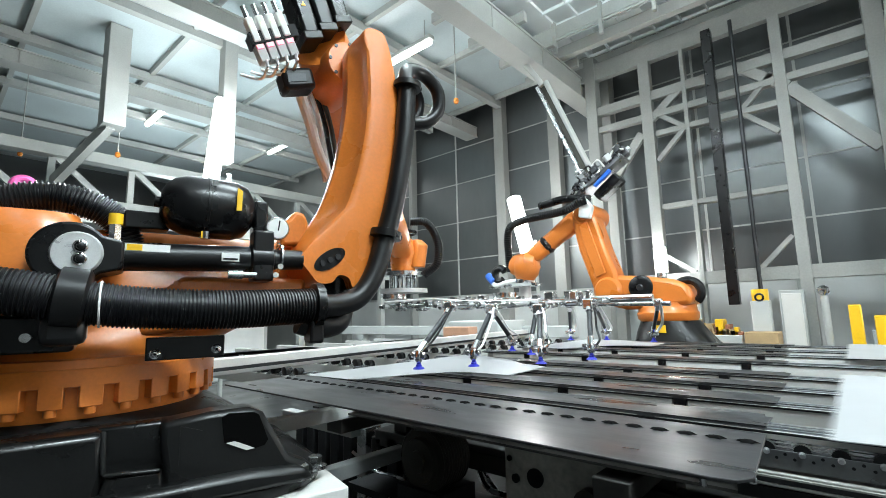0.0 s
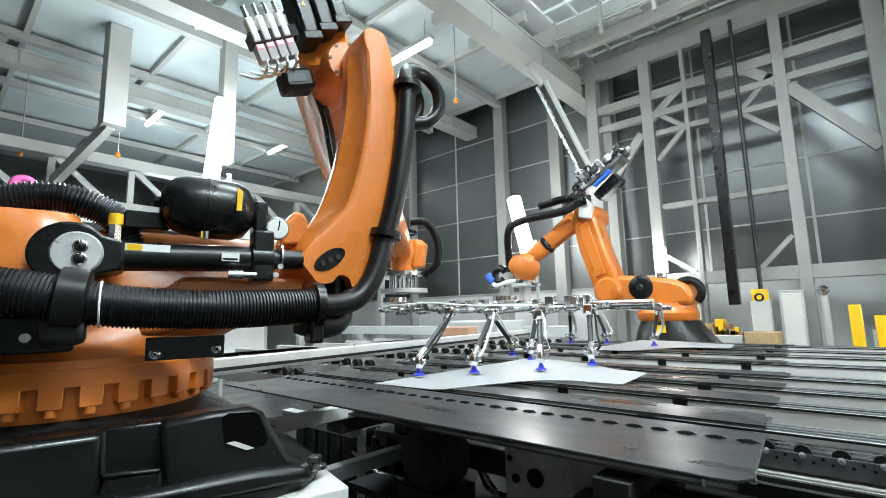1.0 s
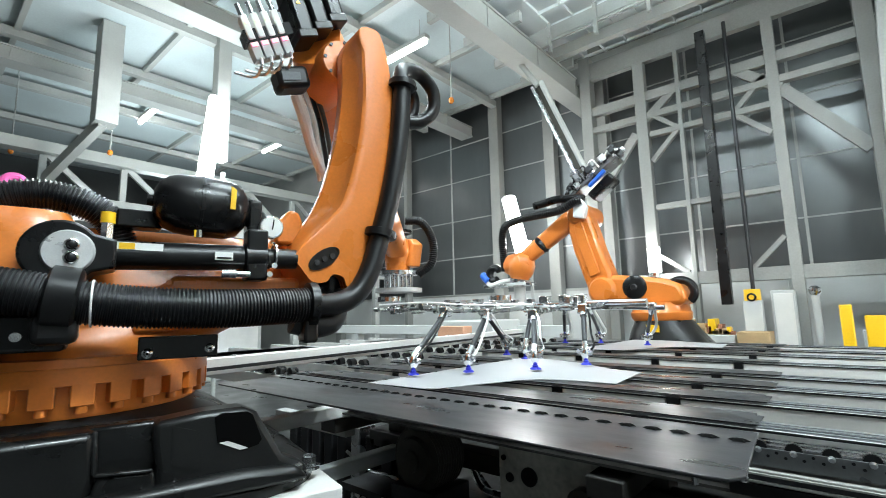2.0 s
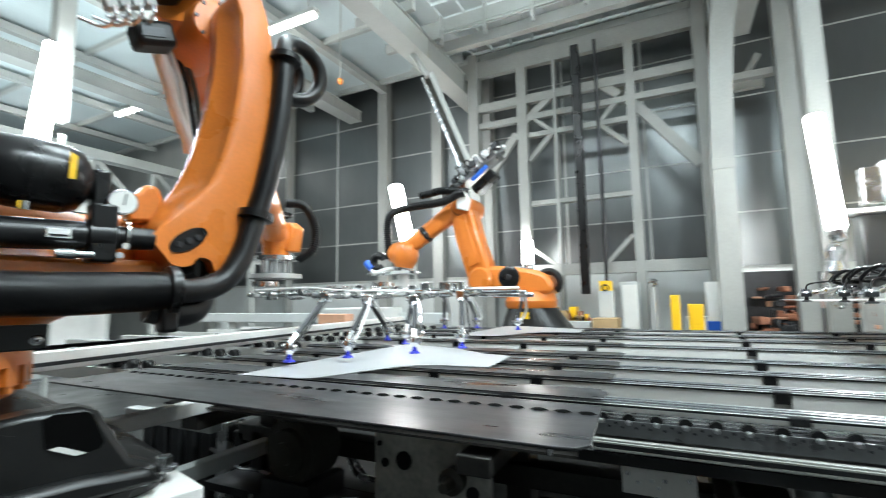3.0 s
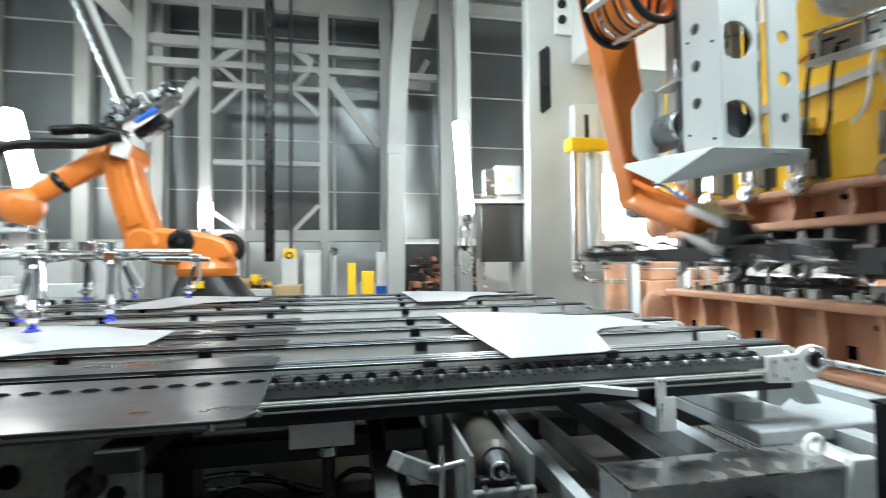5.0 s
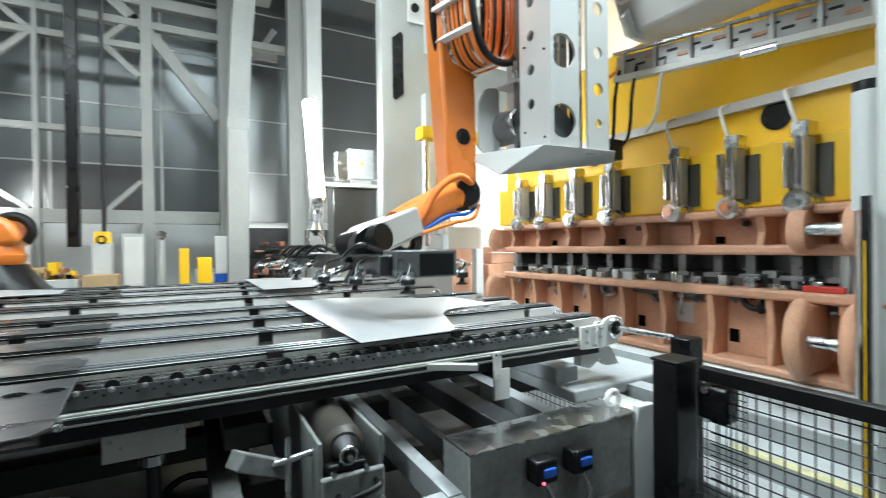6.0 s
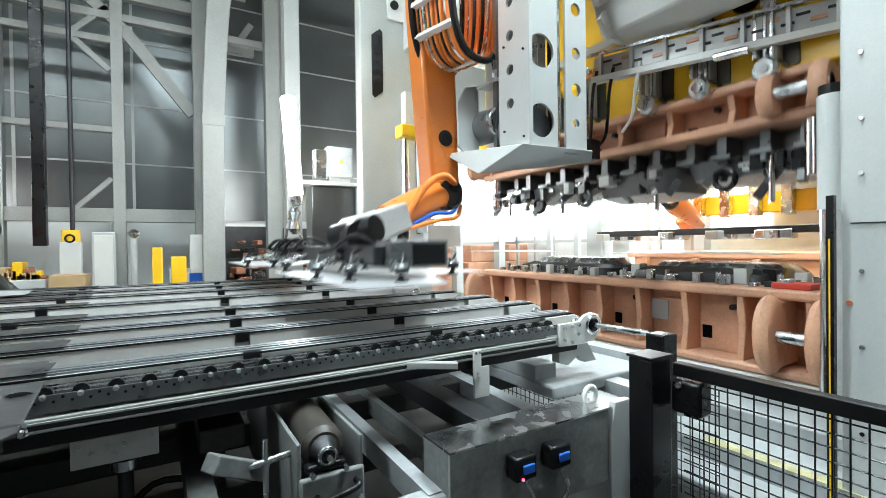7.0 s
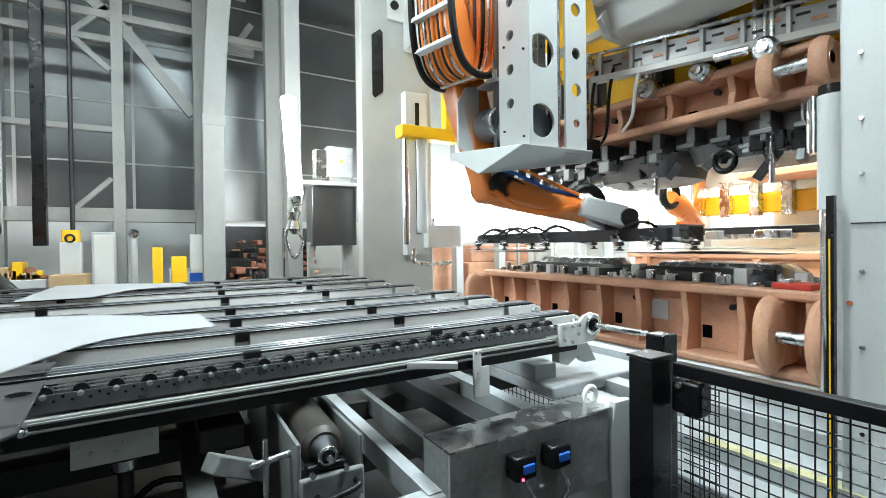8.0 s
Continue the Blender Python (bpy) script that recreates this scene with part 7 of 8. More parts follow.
def loader():
    c = thing("loader_carriage", label="light grey loader carriage with round cut-outs and folded bottom cover", category="carriage")
    part("side_plate", disc_with_hole(B(), 0.3, 2.4, [(0.12, 0.32 + 0.23 * k, 0.036) for k in range(6)], 0.02), GREY, c, bevel=0.002, m=pose(2.06, 2.62, 1.98, 0, 0, -90))
    part("front_plate", disc_with_hole(B(), 0.26, 2.4, [(0.115, 0.18, 0.112), (0.115, 0.64, 0.112), (0.115, 1.1, 0.112), (0.115, 1.56, 0.112)], 0.02), GREY, c, bevel=0.002, m=pose(2.065, 2.322, 1.98))
    part("front_flange", box(B(), 2.055, 2.3, 1.98, 2.085, 2.321, 4.38), GREY, c, bevel=0.004)
    part("rear_plate", disc_with_hole(B(), 0.2, 2.4, [(0.1, 0.22, 0.03), (0.1, 0.45, 0.045), (0.1, 0.7, 0.04), (0.1, 1.0, 0.045)], 0.02), GREY, c, bevel=0.002, m=pose(2.38, 2.3, 1.95))
    part("slide_rail", box(B(), 2.335, 2.33, 1.98, 2.352, 2.36, 4.4), STEEL, c)
    part("slide_rail", box(B(), 2.362, 2.35, 1.98, 2.376, 2.38, 4.4), DARKSTEEL, c)
    part("rail_recess", box(B(), 2.328, 2.39, 2.02, 2.384, 2.42, 4.4), BLACK, c)
    part("inner_wall", box(B(), 2.1, 2.7, 1.98, 2.58, 2.74, 4.4), STRIP, c)
    part("inner_drum", rod(B(), (2.2, 2.4, 2.14), (2.2, 2.66, 2.14), 0.13, n=26), material("grey_blue_drum", (0.12, 0.135, 0.15), 0.4, 0.3), c)
    part("inner_tube", rod(B(), (2.26, 2.5, 2.3), (2.26, 2.5, 4.4), 0.04), STEEL, c)
    bm = B()
    vs = [bm.verts.new(p) for p in ((1.86, 2.98, 2.0), (1.9, 2.66, 1.83), (2.56, 2.24, 1.9), (2.6, 2.9, 1.95), (1.88, 2.98, 2.03), (2.0, 2.3, 1.985), (2.585, 2.25, 1.985), (2.6, 2.9, 2.03))]
    for f in ((0, 3, 2, 1), (4, 5, 6, 7), (0, 1, 5, 4), (1, 2, 6, 5), (2, 3, 7, 6), (3, 0, 4, 7)):
        bm.faces.new([vs[i] for i in f])
    part("bottom_cover", bm, GREY, c, bevel=0.006)
    guard = part("motor_guard", slab(B(), [(1.91, 2.08), (1.91, 2.4), (1.98, 2.52), (2.06, 2.54), (2.1, 2.54), (2.1, 2.0), (1.99, 2.01)], 2.92, 2.94), GREY, c, bevel=0.003)
    part("guard_fold", slab(B(), [(2.08, 2.52), (2.08, 2.54), (2.2, 2.54), (2.2, 2.52)], 2.68, 2.92), GREY, guard, bevel=0.002)
    part("guard_lip", box(B(), 2.0, 2.66, 2.0, 2.17, 2.92, 2.015), GREY, guard, bevel=0.002)
    motor = part("motor", lathe(B(), (2.16, 2.72, 2.24), (2.16, 3.0, 2.24), [(0, 0.03), (0.005, 0.04), (0.01, 0.085), (0.03, 0.11), (0.12, 0.118), (0.14, 0.108), (0.6, 0.125), (1, 0.125)], 28), STRIP, c)
    part("motor_band", torus(B(), (2.16, 2.725, 2.24), 0.105, 0.012), STEEL, motor)
    part("cable_gland", rod(B(), (2.08, 2.7, 2.54), (2.08, 2.7, 2.66), 0.018, n=12), STEEL, c)
    part("guide_column", box(B(), 2.3, 2.8, 1.98, 2.6, 3.1, 6.8), GREY, c, bevel=0.01)
    part("carriage_beam", box(B(), 1.5, 2.75, 4.3, 2.9, 3.5, 4.6), GREY, c, bevel=0.01)
    bm = B()
    for y, z in ((2.36, 2.05), (2.36, 2.62), (2.56, 2.12), (2.56, 2.7)):
        rod(bm, (2.05, y, z), (2.062, y, z), 0.008, n=8)
    part("bolt", bm, BLACK, c)
    part("shoulder_hub", lathe(B(), (1.78, 3.0, 3.65), (1.78, 3.4, 3.65), [(0, 0.12), (0.1, 0.17), (1, 0.17)], 24), ORANGE, c)
    part("shoulder_post", box(B(), 1.68, 3.2, 3.65, 1.9, 3.4, 4.4), GREY, c)
    # swinging cable loop with white ties
    lp = thing("cable_loop", label="hanging loop of orange cables with black edges and white ties", category="cables")
    def strand(y, q):
        return [(-0.27 * q, y, 1.0), (-0.27 * q, y, 0.5), (-0.22 * q, y, 0.2), (-0.1 * q, y, 0.06 + 0.1 * (1 - q)), (0.1 * q, y, 0.06 + 0.1 * (1 - q)), (0.22 * q, y, 0.2), (0.27 * q, y, 0.5), (0.27 * q, y, 1.0)]

    for y in (-0.2, 0.2):
        part("edge_chain", hose(B(), strand(y, 1.0), 0.026, 10), RUBBER, lp)
    for k in range(12):
        y = -0.16 + k * 0.029
        mat = (CABLEORANGE, CABLEORANGE, STEEL, CABLEORANGE, BLACK, CABLEORANGE, CABLEORANGE, DARKSTEEL, CABLEORANGE, STEEL, CABLEORANGE, BLACK)[k]
        part("cable", hose(B(), strand(y, 0.92 - 0.03 * (k % 3)), 0.0155, 8), mat, lp)
    for x, z, ry in ((-0.27, 0.9, 0), (-0.27, 0.68, 0), (-0.265, 0.46, 5), (-0.23, 0.24, 25), (0.27, 0.9, 0), (0.27, 0.68, 0), (0.265, 0.46, -5), (0.23, 0.24, -25), (0.0, 0.055, 90)):
        part("tie", box(B(), -0.022, -0.2, -0.015, 0.022, 0.2, 0.015), WHITE, lp, m=pose(x, 0, z, 0, ry, 0))
    up = thing("loader_upper_arm", label="orange upper arm of the press loader", category="robot arm")
    part("arm_body", slab(B(), [(-0.12, -0.12), (0.1, -0.17), (1.3, -0.15), (LEN_UPPER + 0.08, -0.12), (LEN_UPPER + 0.12, 0), (LEN_UPPER + 0.08, 0.1), (1.2, 0.13), (0.1, 0.15), (-0.12, 0.12)], -0.12, 0.1), ORANGE, up, bevel=0.025)
    part("joint_cover", rod(B(), (LEN_UPPER, -0.16, 0), (LEN_UPPER, 0.14, 0), 0.1, n=22), BLACK, up)
    part("arm_bore", rod(B(), (1.52, -0.125, 0), (1.52, -0.118, 0), 0.06, n=20), BLACK, up)
    fo = thing("loader_forearm", label="orange loader forearm with cables and grey wrist fork", category="robot arm")
    part("arm_body", lathe(B(), (-0.05, 0, 0), (0.8, 0, 0), [(0, 0.08), (0.08, 0.125), (0.3, 0.125), (0.8, 0.105), (1, 0.09)], 20), ORANGE, fo)
    part("elbow_motor", lathe(B(), (0, -0.14, 0.02), (0, 0.16, 0.02), [(0, 0.08), (0.2, 0.11), (1, 0.11)], 20), STEEL, fo)
    for k in range(5):
        y = -0.12 + 0.03 * k
        part("cable", hose(B(), [(-0.05, y, 0.12), (0.15, y - 0.03, 0.17 - 0.04 * k), (0.4, y - 0.02, 0.13 - 0.05 * k), (0.7, y * 0.6, 0.1)], 0.014, 8), (CABLEORANGE, BLUEPIPE, BLACK, CABLEORANGE, BLACK)[k], fo)
    part("corrugated_cable", hose(B(), [(0.0, -0.15, -0.05), (0.2, -0.18, -0.14), (0.45, -0.16, -0.12), (0.7, -0.1, 0.02)], 0.025, 10, pitch=0.02, depth=0.006), CABLEORANGE, fo)
    for y in (-0.14, 0.06):
        part("fork_cheek", slab(B(), [(0.7, -0.07), (1.05, -0.09), (1.14, -0.05), (1.16, 0.03), (1.08, 0.09), (0.72, 0.1)], y, y + 0.07), ALU, fo, bevel=0.02)
    part("wrist_roll", rod(B(), (LEN_FORE, -0.15, 0), (LEN_FORE, 0.15, 0), 0.075, n=20), BLACK, fo)
    part("wrist_hose", torus(B(), (0.78, -0.02, 0.06), 0.13, 0.04, a0=-20, a1=200), RUBBER, fo)
    gr = thing("loader_gripper", label="black cross-beam suction gripper of the press loader", category="gripper")
    part("cross_beam", box(B(), -0.08, -0.45, -0.17, 0.06, 1.9, -0.07), DARKSTEEL, gr, bevel=0.008)
    part("end_channel", box(B(), -0.02, -0.5, -0.18, 0.3, -0.28, -0.05), STRIP, gr, bevel=0.004)
    part("end_recess", box(B(), 0.1, -0.505, -0.17, 0.28, -0.499, -0.065), BLACK, gr)
    part("wrist_block", rod(B(), (0, -0.1, -0.02), (0, 0.1, -0.02), 0.09, n=20), BLACK, gr)
    tips = [(-0.28, -0.2), (-0.2, -0.45), (-0.02, -0.62), (0.42, -0.35), (-0.35, 1.5), (-0.2, 1.25), (0.3, 1.4), (0.25, 0.5), (-0.25, 0.6)]
    for x, y in tips:
        root = (0.0, max(-0.35, min(1.8, y + 0.25)), -0.12)
        part("outrigger", rod(B(), root, (x, y, -0.185), 0.014, n=12), STEEL, gr)
        part("outrigger_tube", rod(B(), (root[0], root[1] + 0.06, -0.11), (x, y + 0.05, -0.175), 0.012, n=10), STEEL, gr)
        cup = part("suction_cup", lathe(B(), (x, y, -0.236), (x, y, -0.205), [(0, 0.034), (0.25, 0.03), (0.5, 0.014), (1, 0.012)], 16), RUBBER, gr)
        part("swivel", lathe(B(), (x, y, -0.207), (x, y, -0.16), [(0, 0.01), (0.2, 0.019), (0.5, 0.012), (0.7, 0.02), (1, 0.012)], 14), STEEL, cup)
        part("knuckle", box(B(), x - 0.03, y - 0.02, -0.2, x + 0.03, y + 0.02, -0.17), DARKSTEEL, gr, bevel=0.006)
        part("knuckle_plate", slab(B(), [(x - 0.05, -0.19), (x + 0.05, -0.185), (x + 0.04, -0.15), (x - 0.02, -0.14)], y + 0.022, y + 0.028), STEEL, gr)
        part("cup_line", hose(B(), [(x, y, -0.16), (x + 0.03, y + 0.05, -0.11), (x * 0.5, (y + root[1]) / 2, -0.09), (root[0], root[1], -0.08)], 0.006, 8, 6), BLACK, gr)
        part("bolt", rod(B(), (x - 0.035, y, -0.185), (x + 0.035, y, -0.185), 0.01, n=8), CHROME, gr)
    rng = random.Random(5)
    for k in range(8):
        y = rng.uniform(-0.4, 1.6)
        part("air_line", hose(B(), [(0.0, y, -0.07), (-0.1, y + 0.1, -0.02), (-0.15, y + 0.25, -0.09), (-0.05, y + 0.35, -0.11)], 0.012, 8, 6), BLACK, gr)
    return lp, up, fo, gr


# ---- press ----


def die_block(parent, z0, z1, y0, y1, x, flip):
    """Ribbed cast die shoe: web, flanges and ribs facing the belts."""
    h = z1 - z0
    part("web", box(B(), x + 0.19, y0, z0, x + 1.2, y1, z1), DIE, parent, bevel=0.01)
    part("flange", box(B(), x - 0.02, y0 - 0.05, z1 - 0.07 if not flip else z0, x + 0.195, y1 + 0.05, z1 + 0.001 if not flip else z0 + 0.07), DIE, parent, bevel=0.02)
    part("flange", box(B(), x - 0.05, y0 - 0.05, z0 - 0.001 if not flip else z1 - 0.06, x + 0.195, y1 + 0.05, z0 + 0.06 if not flip else z1 + 0.001), DIE, parent, bevel=0.02)
    n = int((y1 - y0) / 0.42)
    for i in range(n + 1):
        y = y0 + 0.06 + i * (y1 - y0 - 0.12) / n
        pts = [(x + 0.0, z0 + 0.05), (x + 0.2, z0 + 0.05), (x + 0.2, z1 - 0.05), (x + 0.0, z1 - 0.05), (x + 0.035, z0 + h * 0.5)]
        part("rib", slab(B(), pts, y - 0.025, y + 0.025), DIE, parent, bevel=0.008)
    for i in range(0, n, 2):
        y = y0 + 0.06 + (i + 0.5) * (y1 - y0 - 0.12) / n
        part("pocket_plate", box(B(), x + 0.17, y - 0.1, z0 + h * 0.2, x + 0.192, y + 0.1, z0 + h * 0.75), DIE, parent, bevel=0.01)
    for i in range(1, n, 2):
        y = y0 + 0.06 + (i + 0.8) * (y1 - y0 - 0.12) / n
        part("pocket_hole", box(B(), x + 0.182, y - 0.035, z0 + h * 0.25, x + 0.1915, y + 0.035, z0 + h * 0.42), VOID, parent)
        part("pocket_stud", rod(B(), (x + 0.15, y - 0.2, z0 + h * 0.7), (x + 0.191, y - 0.2, z0 + h * 0.7), 0.022, n=12), DARKSTEEL, parent)
    for y in (y0 + 0.18, y0 - 0.1, y1 + 0.08):
        bm = lathe(B(), (x - 0.12, y, z0 + h * 0.5), (x - 0.12, y + 0.11, z0 + h * 0.5), [(0, h * 0.2), (0.08, h * 0.3), (0.25, h * 0.34), (0.5, h * 0.36), (0.75, h * 0.34), (0.92, h * 0.3), (1, h * 0.2)], 28)
        for v in bm.verts:
            v.co.z = z0 + h * 0.5 + (v.co.z - z0 - h * 0.5) * 1.25
            v.co.x = x - 0.1 + (v.co.x - x + 0.12) * 0.75
        part("lifting_lug", bm, DIE, parent)
        part("lug_neck", box(B(), x - 0.12, y + 0.01, z0 + h * 0.12, x + 0.2, y + 0.1, z0 + h * 0.88), DIE, parent, bevel=0.02)
    part("lug_pin", rod(B(), (x - 0.12, y0 - 0.1, z0 + h * 0.5), (x - 0.12, y0 + 0.25, z0 + h * 0.5), 0.04), STEEL, parent)


def press():
    p = thing("press_lower_die", label="salmon painted ribbed lower press die on the press bed", category="press die")
    die_block(p, 0.46, 1.03, 1.25, 4.62, 3.42, False)
    part("cast_label", box(B(), 3.585, 2.35, 0.7, 3.608, 2.58, 0.86), GREY, p)
    bm = B()
    for k in range(3):
        box(bm, 3.603, 2.1, 0.7 + k * 0.045, 3.6115, 2.26 - 0.03 * (k % 2), 0.715 + k * 0.045)
    part("cast_mark", bm, GREY, p)
    part("red_block", box(B(), 3.42, 1.3, 1.031, 3.6, 1.52, 1.07), material("red_paint", (0.6, 0.05, 0.03), 0.4), p, bevel=0.006)
    bed = thing("press_bed", label="pale grey stepped press bed", category="press bed")
    part("bed_block", box(B(), 3.35, -1.0, 0, 8.0, 5.6, 0.458), GREY, bed, bevel=0.01)
    for k, (x, z) in enumerate(((3.05, 0.3), (2.75, 0.16), (2.45, 0.06))):
        part("step", box(B(), x, -1.0, 0, x + 0.302, 5.6, z), BED, bed, bevel=0.008)
    part("yellow_line", box(B(), 2.75, -1.0, 0.16, 2.83, 1.6, 0.164), LINE, bed)
    # tooling on the lower die
    t = thing("die_tooling", label="bright steel forming punches and grippers on the lower die", category="tooling")
    rng = random.Random(7)
    part("punch", loft(B(), [squircle(3.95, 2.1, 0.3, 0.6, 1.031, 4), squircle(3.95, 2.1, 0.28, 0.58, 1.1, 3), squircle(3.95, 2.1, 0.2, 0.5, 1.17, 3)]), STEEL, t)
    part("punch", loft(B(), [squircle(3.95, 3.6, 0.3, 0.6, 1.031, 4), squircle(3.95, 3.6, 0.28, 0.58, 1.12, 3), squircle(3.95, 3.6, 0.2, 0.5, 1.19, 3)]), STEEL, t)
    for k in range(46):
        y, x = rng.uniform(1.4, 4.5), rng.uniform(3.5, 4.0)
        s, hh = rng.uniform(0.02, 0.06), rng.uniform(0.03, 0.12)
        part("locator", box(B(), x - s, y - s, 1.031, x + s, y + s, 1.031 + hh), rng.choice((STEEL, CHROME, DARKSTEEL, BLACK, GREY)), t, bevel=0.006)
    for y0, y1 in ((1.62, 2.75), (2.95, 4.3)):
        yc, hw = (y0 + y1) / 2, (y1 - y0) / 2
        part("form_block", loft(B(), [squircle(3.78, yc, 0.2, hw, 1.031, 5), squircle(3.78, yc, 0.19, hw * 0.97, 1.1, 4), squircle(3.8, yc, 0.13, hw * 0.8, 1.135, 3)]), DARKSTEEL, t, "dark polished forming block")
    for k in range(16):
        y = 1.45 + k * 0.195
        part("clamp_post", box(B(), 3.44, y - 0.03, 1.031, 3.5, y + 0.03, 1.031 + rng.uniform(0.03, 0.1)), rng.choice((CHROME, GREY, STEEL)), t, bevel=0.008)
    for k in range(8):
        y = 1.5 + k * 0.4
        part("stud", rod(B(), (3.5, y, 1.031), (3.5, y, 1.12), 0.02, n=10), CHROME, t)
    # moving slide with upper die
    s = thing("press_slide", label="yellow press slide carrying the salmon upper die and grey clamps", category="press slide")
    die_block(s, 2.1, 2.42, 1.25, 4.6, 3.42, True)
    part("slide_beam", box(B(), 3.5, 0.9, 2.430, 5.0, 4.9, 2.870), YELLOW, s, bevel=0.015)
    part("slide_face", box(B(), 3.62, 0.9, 2.870, 5.0, 4.9, 4.0), YELLOW, s, bevel=0.02)
    part("slide_rail", box(B(), 3.56, 0.95, 3.150, 3.62, 4.7, 3.220), ALU, s)
    bm = B()
    for y in (1.75, 3.4):
        rod(bm, (3.605, y, 3.070), (3.623, y, 3.070), 0.1, n=24)
    part("bore", bm, BLACK, s)
    for k, y in enumerate((1.5, 1.92, 2.35, 3.0, 3.45, 3.9, 4.3)):
        # thin dark plate paints the shadow of a notch between yellow blocks
        part("notch", box(B(), 3.485, y - 0.12, 2.470, 3.502, y + 0.12, 2.80), BRASSY, s)
        part("clamp_body", box(B(), 3.38, y - 0.036, 2.490, 3.482, y + 0.036, 2.920), ALU, s, bevel=0.01)
        part("clamp_head", box(B(), 3.35, y - 0.048, 2.84, 3.484, y + 0.048, 2.94), STEEL, s, bevel=0.01)
        part("clamp_tube", rod(B(), (3.36, y - 0.02, 2.5), (3.36, y - 0.02, 2.86), 0.014, n=10), CHROME, s)
        part("clamp_tube", rod(B(), (3.36, y + 0.02, 2.5), (3.36, y + 0.02, 2.86), 0.014, n=10), STEEL, s)
        wheel = part("clamp_cylinder", lathe(B(), (3.28, y, 2.430), (3.5, y, 2.430), [(0, 0.06), (0.1, 0.078), (0.5, 0.08), (1, 0.07)], 22), STEEL, s)
        part("clamp_cap", rod(B(), (3.262, y, 2.430), (3.282, y, 2.430), 0.035, n=14), CHROME, wheel)
        part("clamp_hose", hose(B(), [(3.4, y + 0.03, 2.910), (3.36, y + 0.06, 3.070), (3.45, y + 0.12, 3.17), (3.55, y + 0.13, 3.210)], 0.012, 8, 6), WHITE, s)
        part("clamp_rib", box(B(), 3.34, y + 0.062, 2.530, 3.4, y + 0.09, 2.820), CHROME, s, bevel=0.004)
    rng = random.Random(8)
    for k in range(13):
        y = 1.35 + k * 0.26
        part("holder_post", box(B(), 3.5 + 0.05 * (k % 2), y - 0.035, 1.96, 3.75, y + 0.035, 2.101), STRIP, s, bevel=0.006)
        part("holder_foot", box(B(), 3.46, y - 0.08, 1.93, 3.72, y + 0.06, 1.965), STRIP, s, bevel=0.006)
    part("upper_pad", box(B(), 3.72, 1.3, 1.9, 4.3, 4.5, 2.1), STRIP, s, bevel=0.01)
    for y0, y1, drop in ((1.35, 2.2, 0.16), (2.25, 3.1, 0.22), (3.2, 4.4, 0.14)):
        yc, hw = (y0 + y1) / 2, (y1 - y0) / 2
        part("upper_punch", loft(B(), [squircle(3.9, yc, 0.16, hw * 0.7, 1.93 - drop, 4), squircle(3.86, yc, 0.3, hw * 0.9, 1.97 - drop, 5), squircle(3.86, yc, 0.34, hw, 1.94, 5)]), STRIP, s)
    for k in range(40):
        y, x = rng.uniform(1.3, 4.5), rng.uniform(3.46, 3.6)
        sz, hh = rng.uniform(0.02, 0.06), rng.uniform(0.03, 0.14)
        part("upper_tool", box(B(), x - sz, y - sz, 1.94 - hh, x + sz, y + sz, 1.94), rng.choice((STEEL, DARKSTEEL, STRIP, STRIP, BLACK, GREY)), s, bevel=0.008)
    for k in range(26):
        y, z = 1.4 + k * 0.122, rng.uniform(1.78, 1.9)
        q = Vector((3.5 + 0.12 * rng.random(), y + rng.uniform(-0.2, 0.2), z - rng.uniform(0.04, 0.16)))
        part("bracket_arm", bar(B(), (3.6, y, z + 0.05), q, 0.05, rng.uniform(0.03, 0.07)), rng.choice((STEEL, STRIP, STRIP, GREY, DARKSTEEL)), s, bevel=0.006)
        if k % 8 == 5:
            part("guide_bush", torus(B(), q, 0.07, 0.022, axis="x", n=22, k=8), rng.choice((STRIP, BLACK)), s)
        if k % 7 == 2:
            part("pin", rod(B(), (q.x, q.y, q.z - 0.14), (q.x, q.y, 1.95), 0.02, n=12), CHROME, s)
    for y in (1.3, 4.5):
        part("guide_pillar", rod(B(), (3.5, y, 1.75), (3.5, y, 2.11), 0.06, n=20), CHROME, s)
    # fixed press frame
    u = thing("press_upright", label="light grey press upright with screwed cover panels", category="press upright")
    part("upright_body", box(B(), 2.76, -1.5, 0, 4.6, 0.94, 7.0), GREY, u, bevel=0.012)
    part("cover_seam", box(B(), 2.756, -1.4, 1.418, 2.761, 0.9, 1.424), DARKSTEEL, u)
    bm = B()
    for z in (0.45, 0.85, 1.2, 1.65, 1.9, 2.2):
        for y in (0.86, 0.72):
            if y == 0.86:
                rod(bm, (2.752, y, z), (2.761, y, z), 0.01, n=10)
    part("panel_screw", bm, STEEL, u)
    part("red_mark", rod(B(), (2.754, 0.905, 1.05), (2.761, 0.905, 1.05), 0.012, n=12), material("copper_cap", (0.5, 0.15, 0.06), 0.4), u)
    part("piston_rod", rod(B(), (2.95, 1.03, 0.5), (2.95, 1.03, 1.85), 0.055, n=20), CHROME, u)
    part("piston_housing", rod(B(), (2.95, 1.03, 1.5), (2.95, 1.03, 2.08), 0.065, n=20), GREY, u)
    part("piston_cap", rod(B(), (2.95, 1.03, 2.08), (2.95, 1.03, 2.13), 0.06, n=20), BLACK, u)
    c = thing("press_top_cover", label="light grey press top cover with sloped hood", category="press cover")
    part("crown_body", box(B(), 3.0, -1.4, 4.1, 8.0, 6.0, 6.9), GREY, c, bevel=0.02)
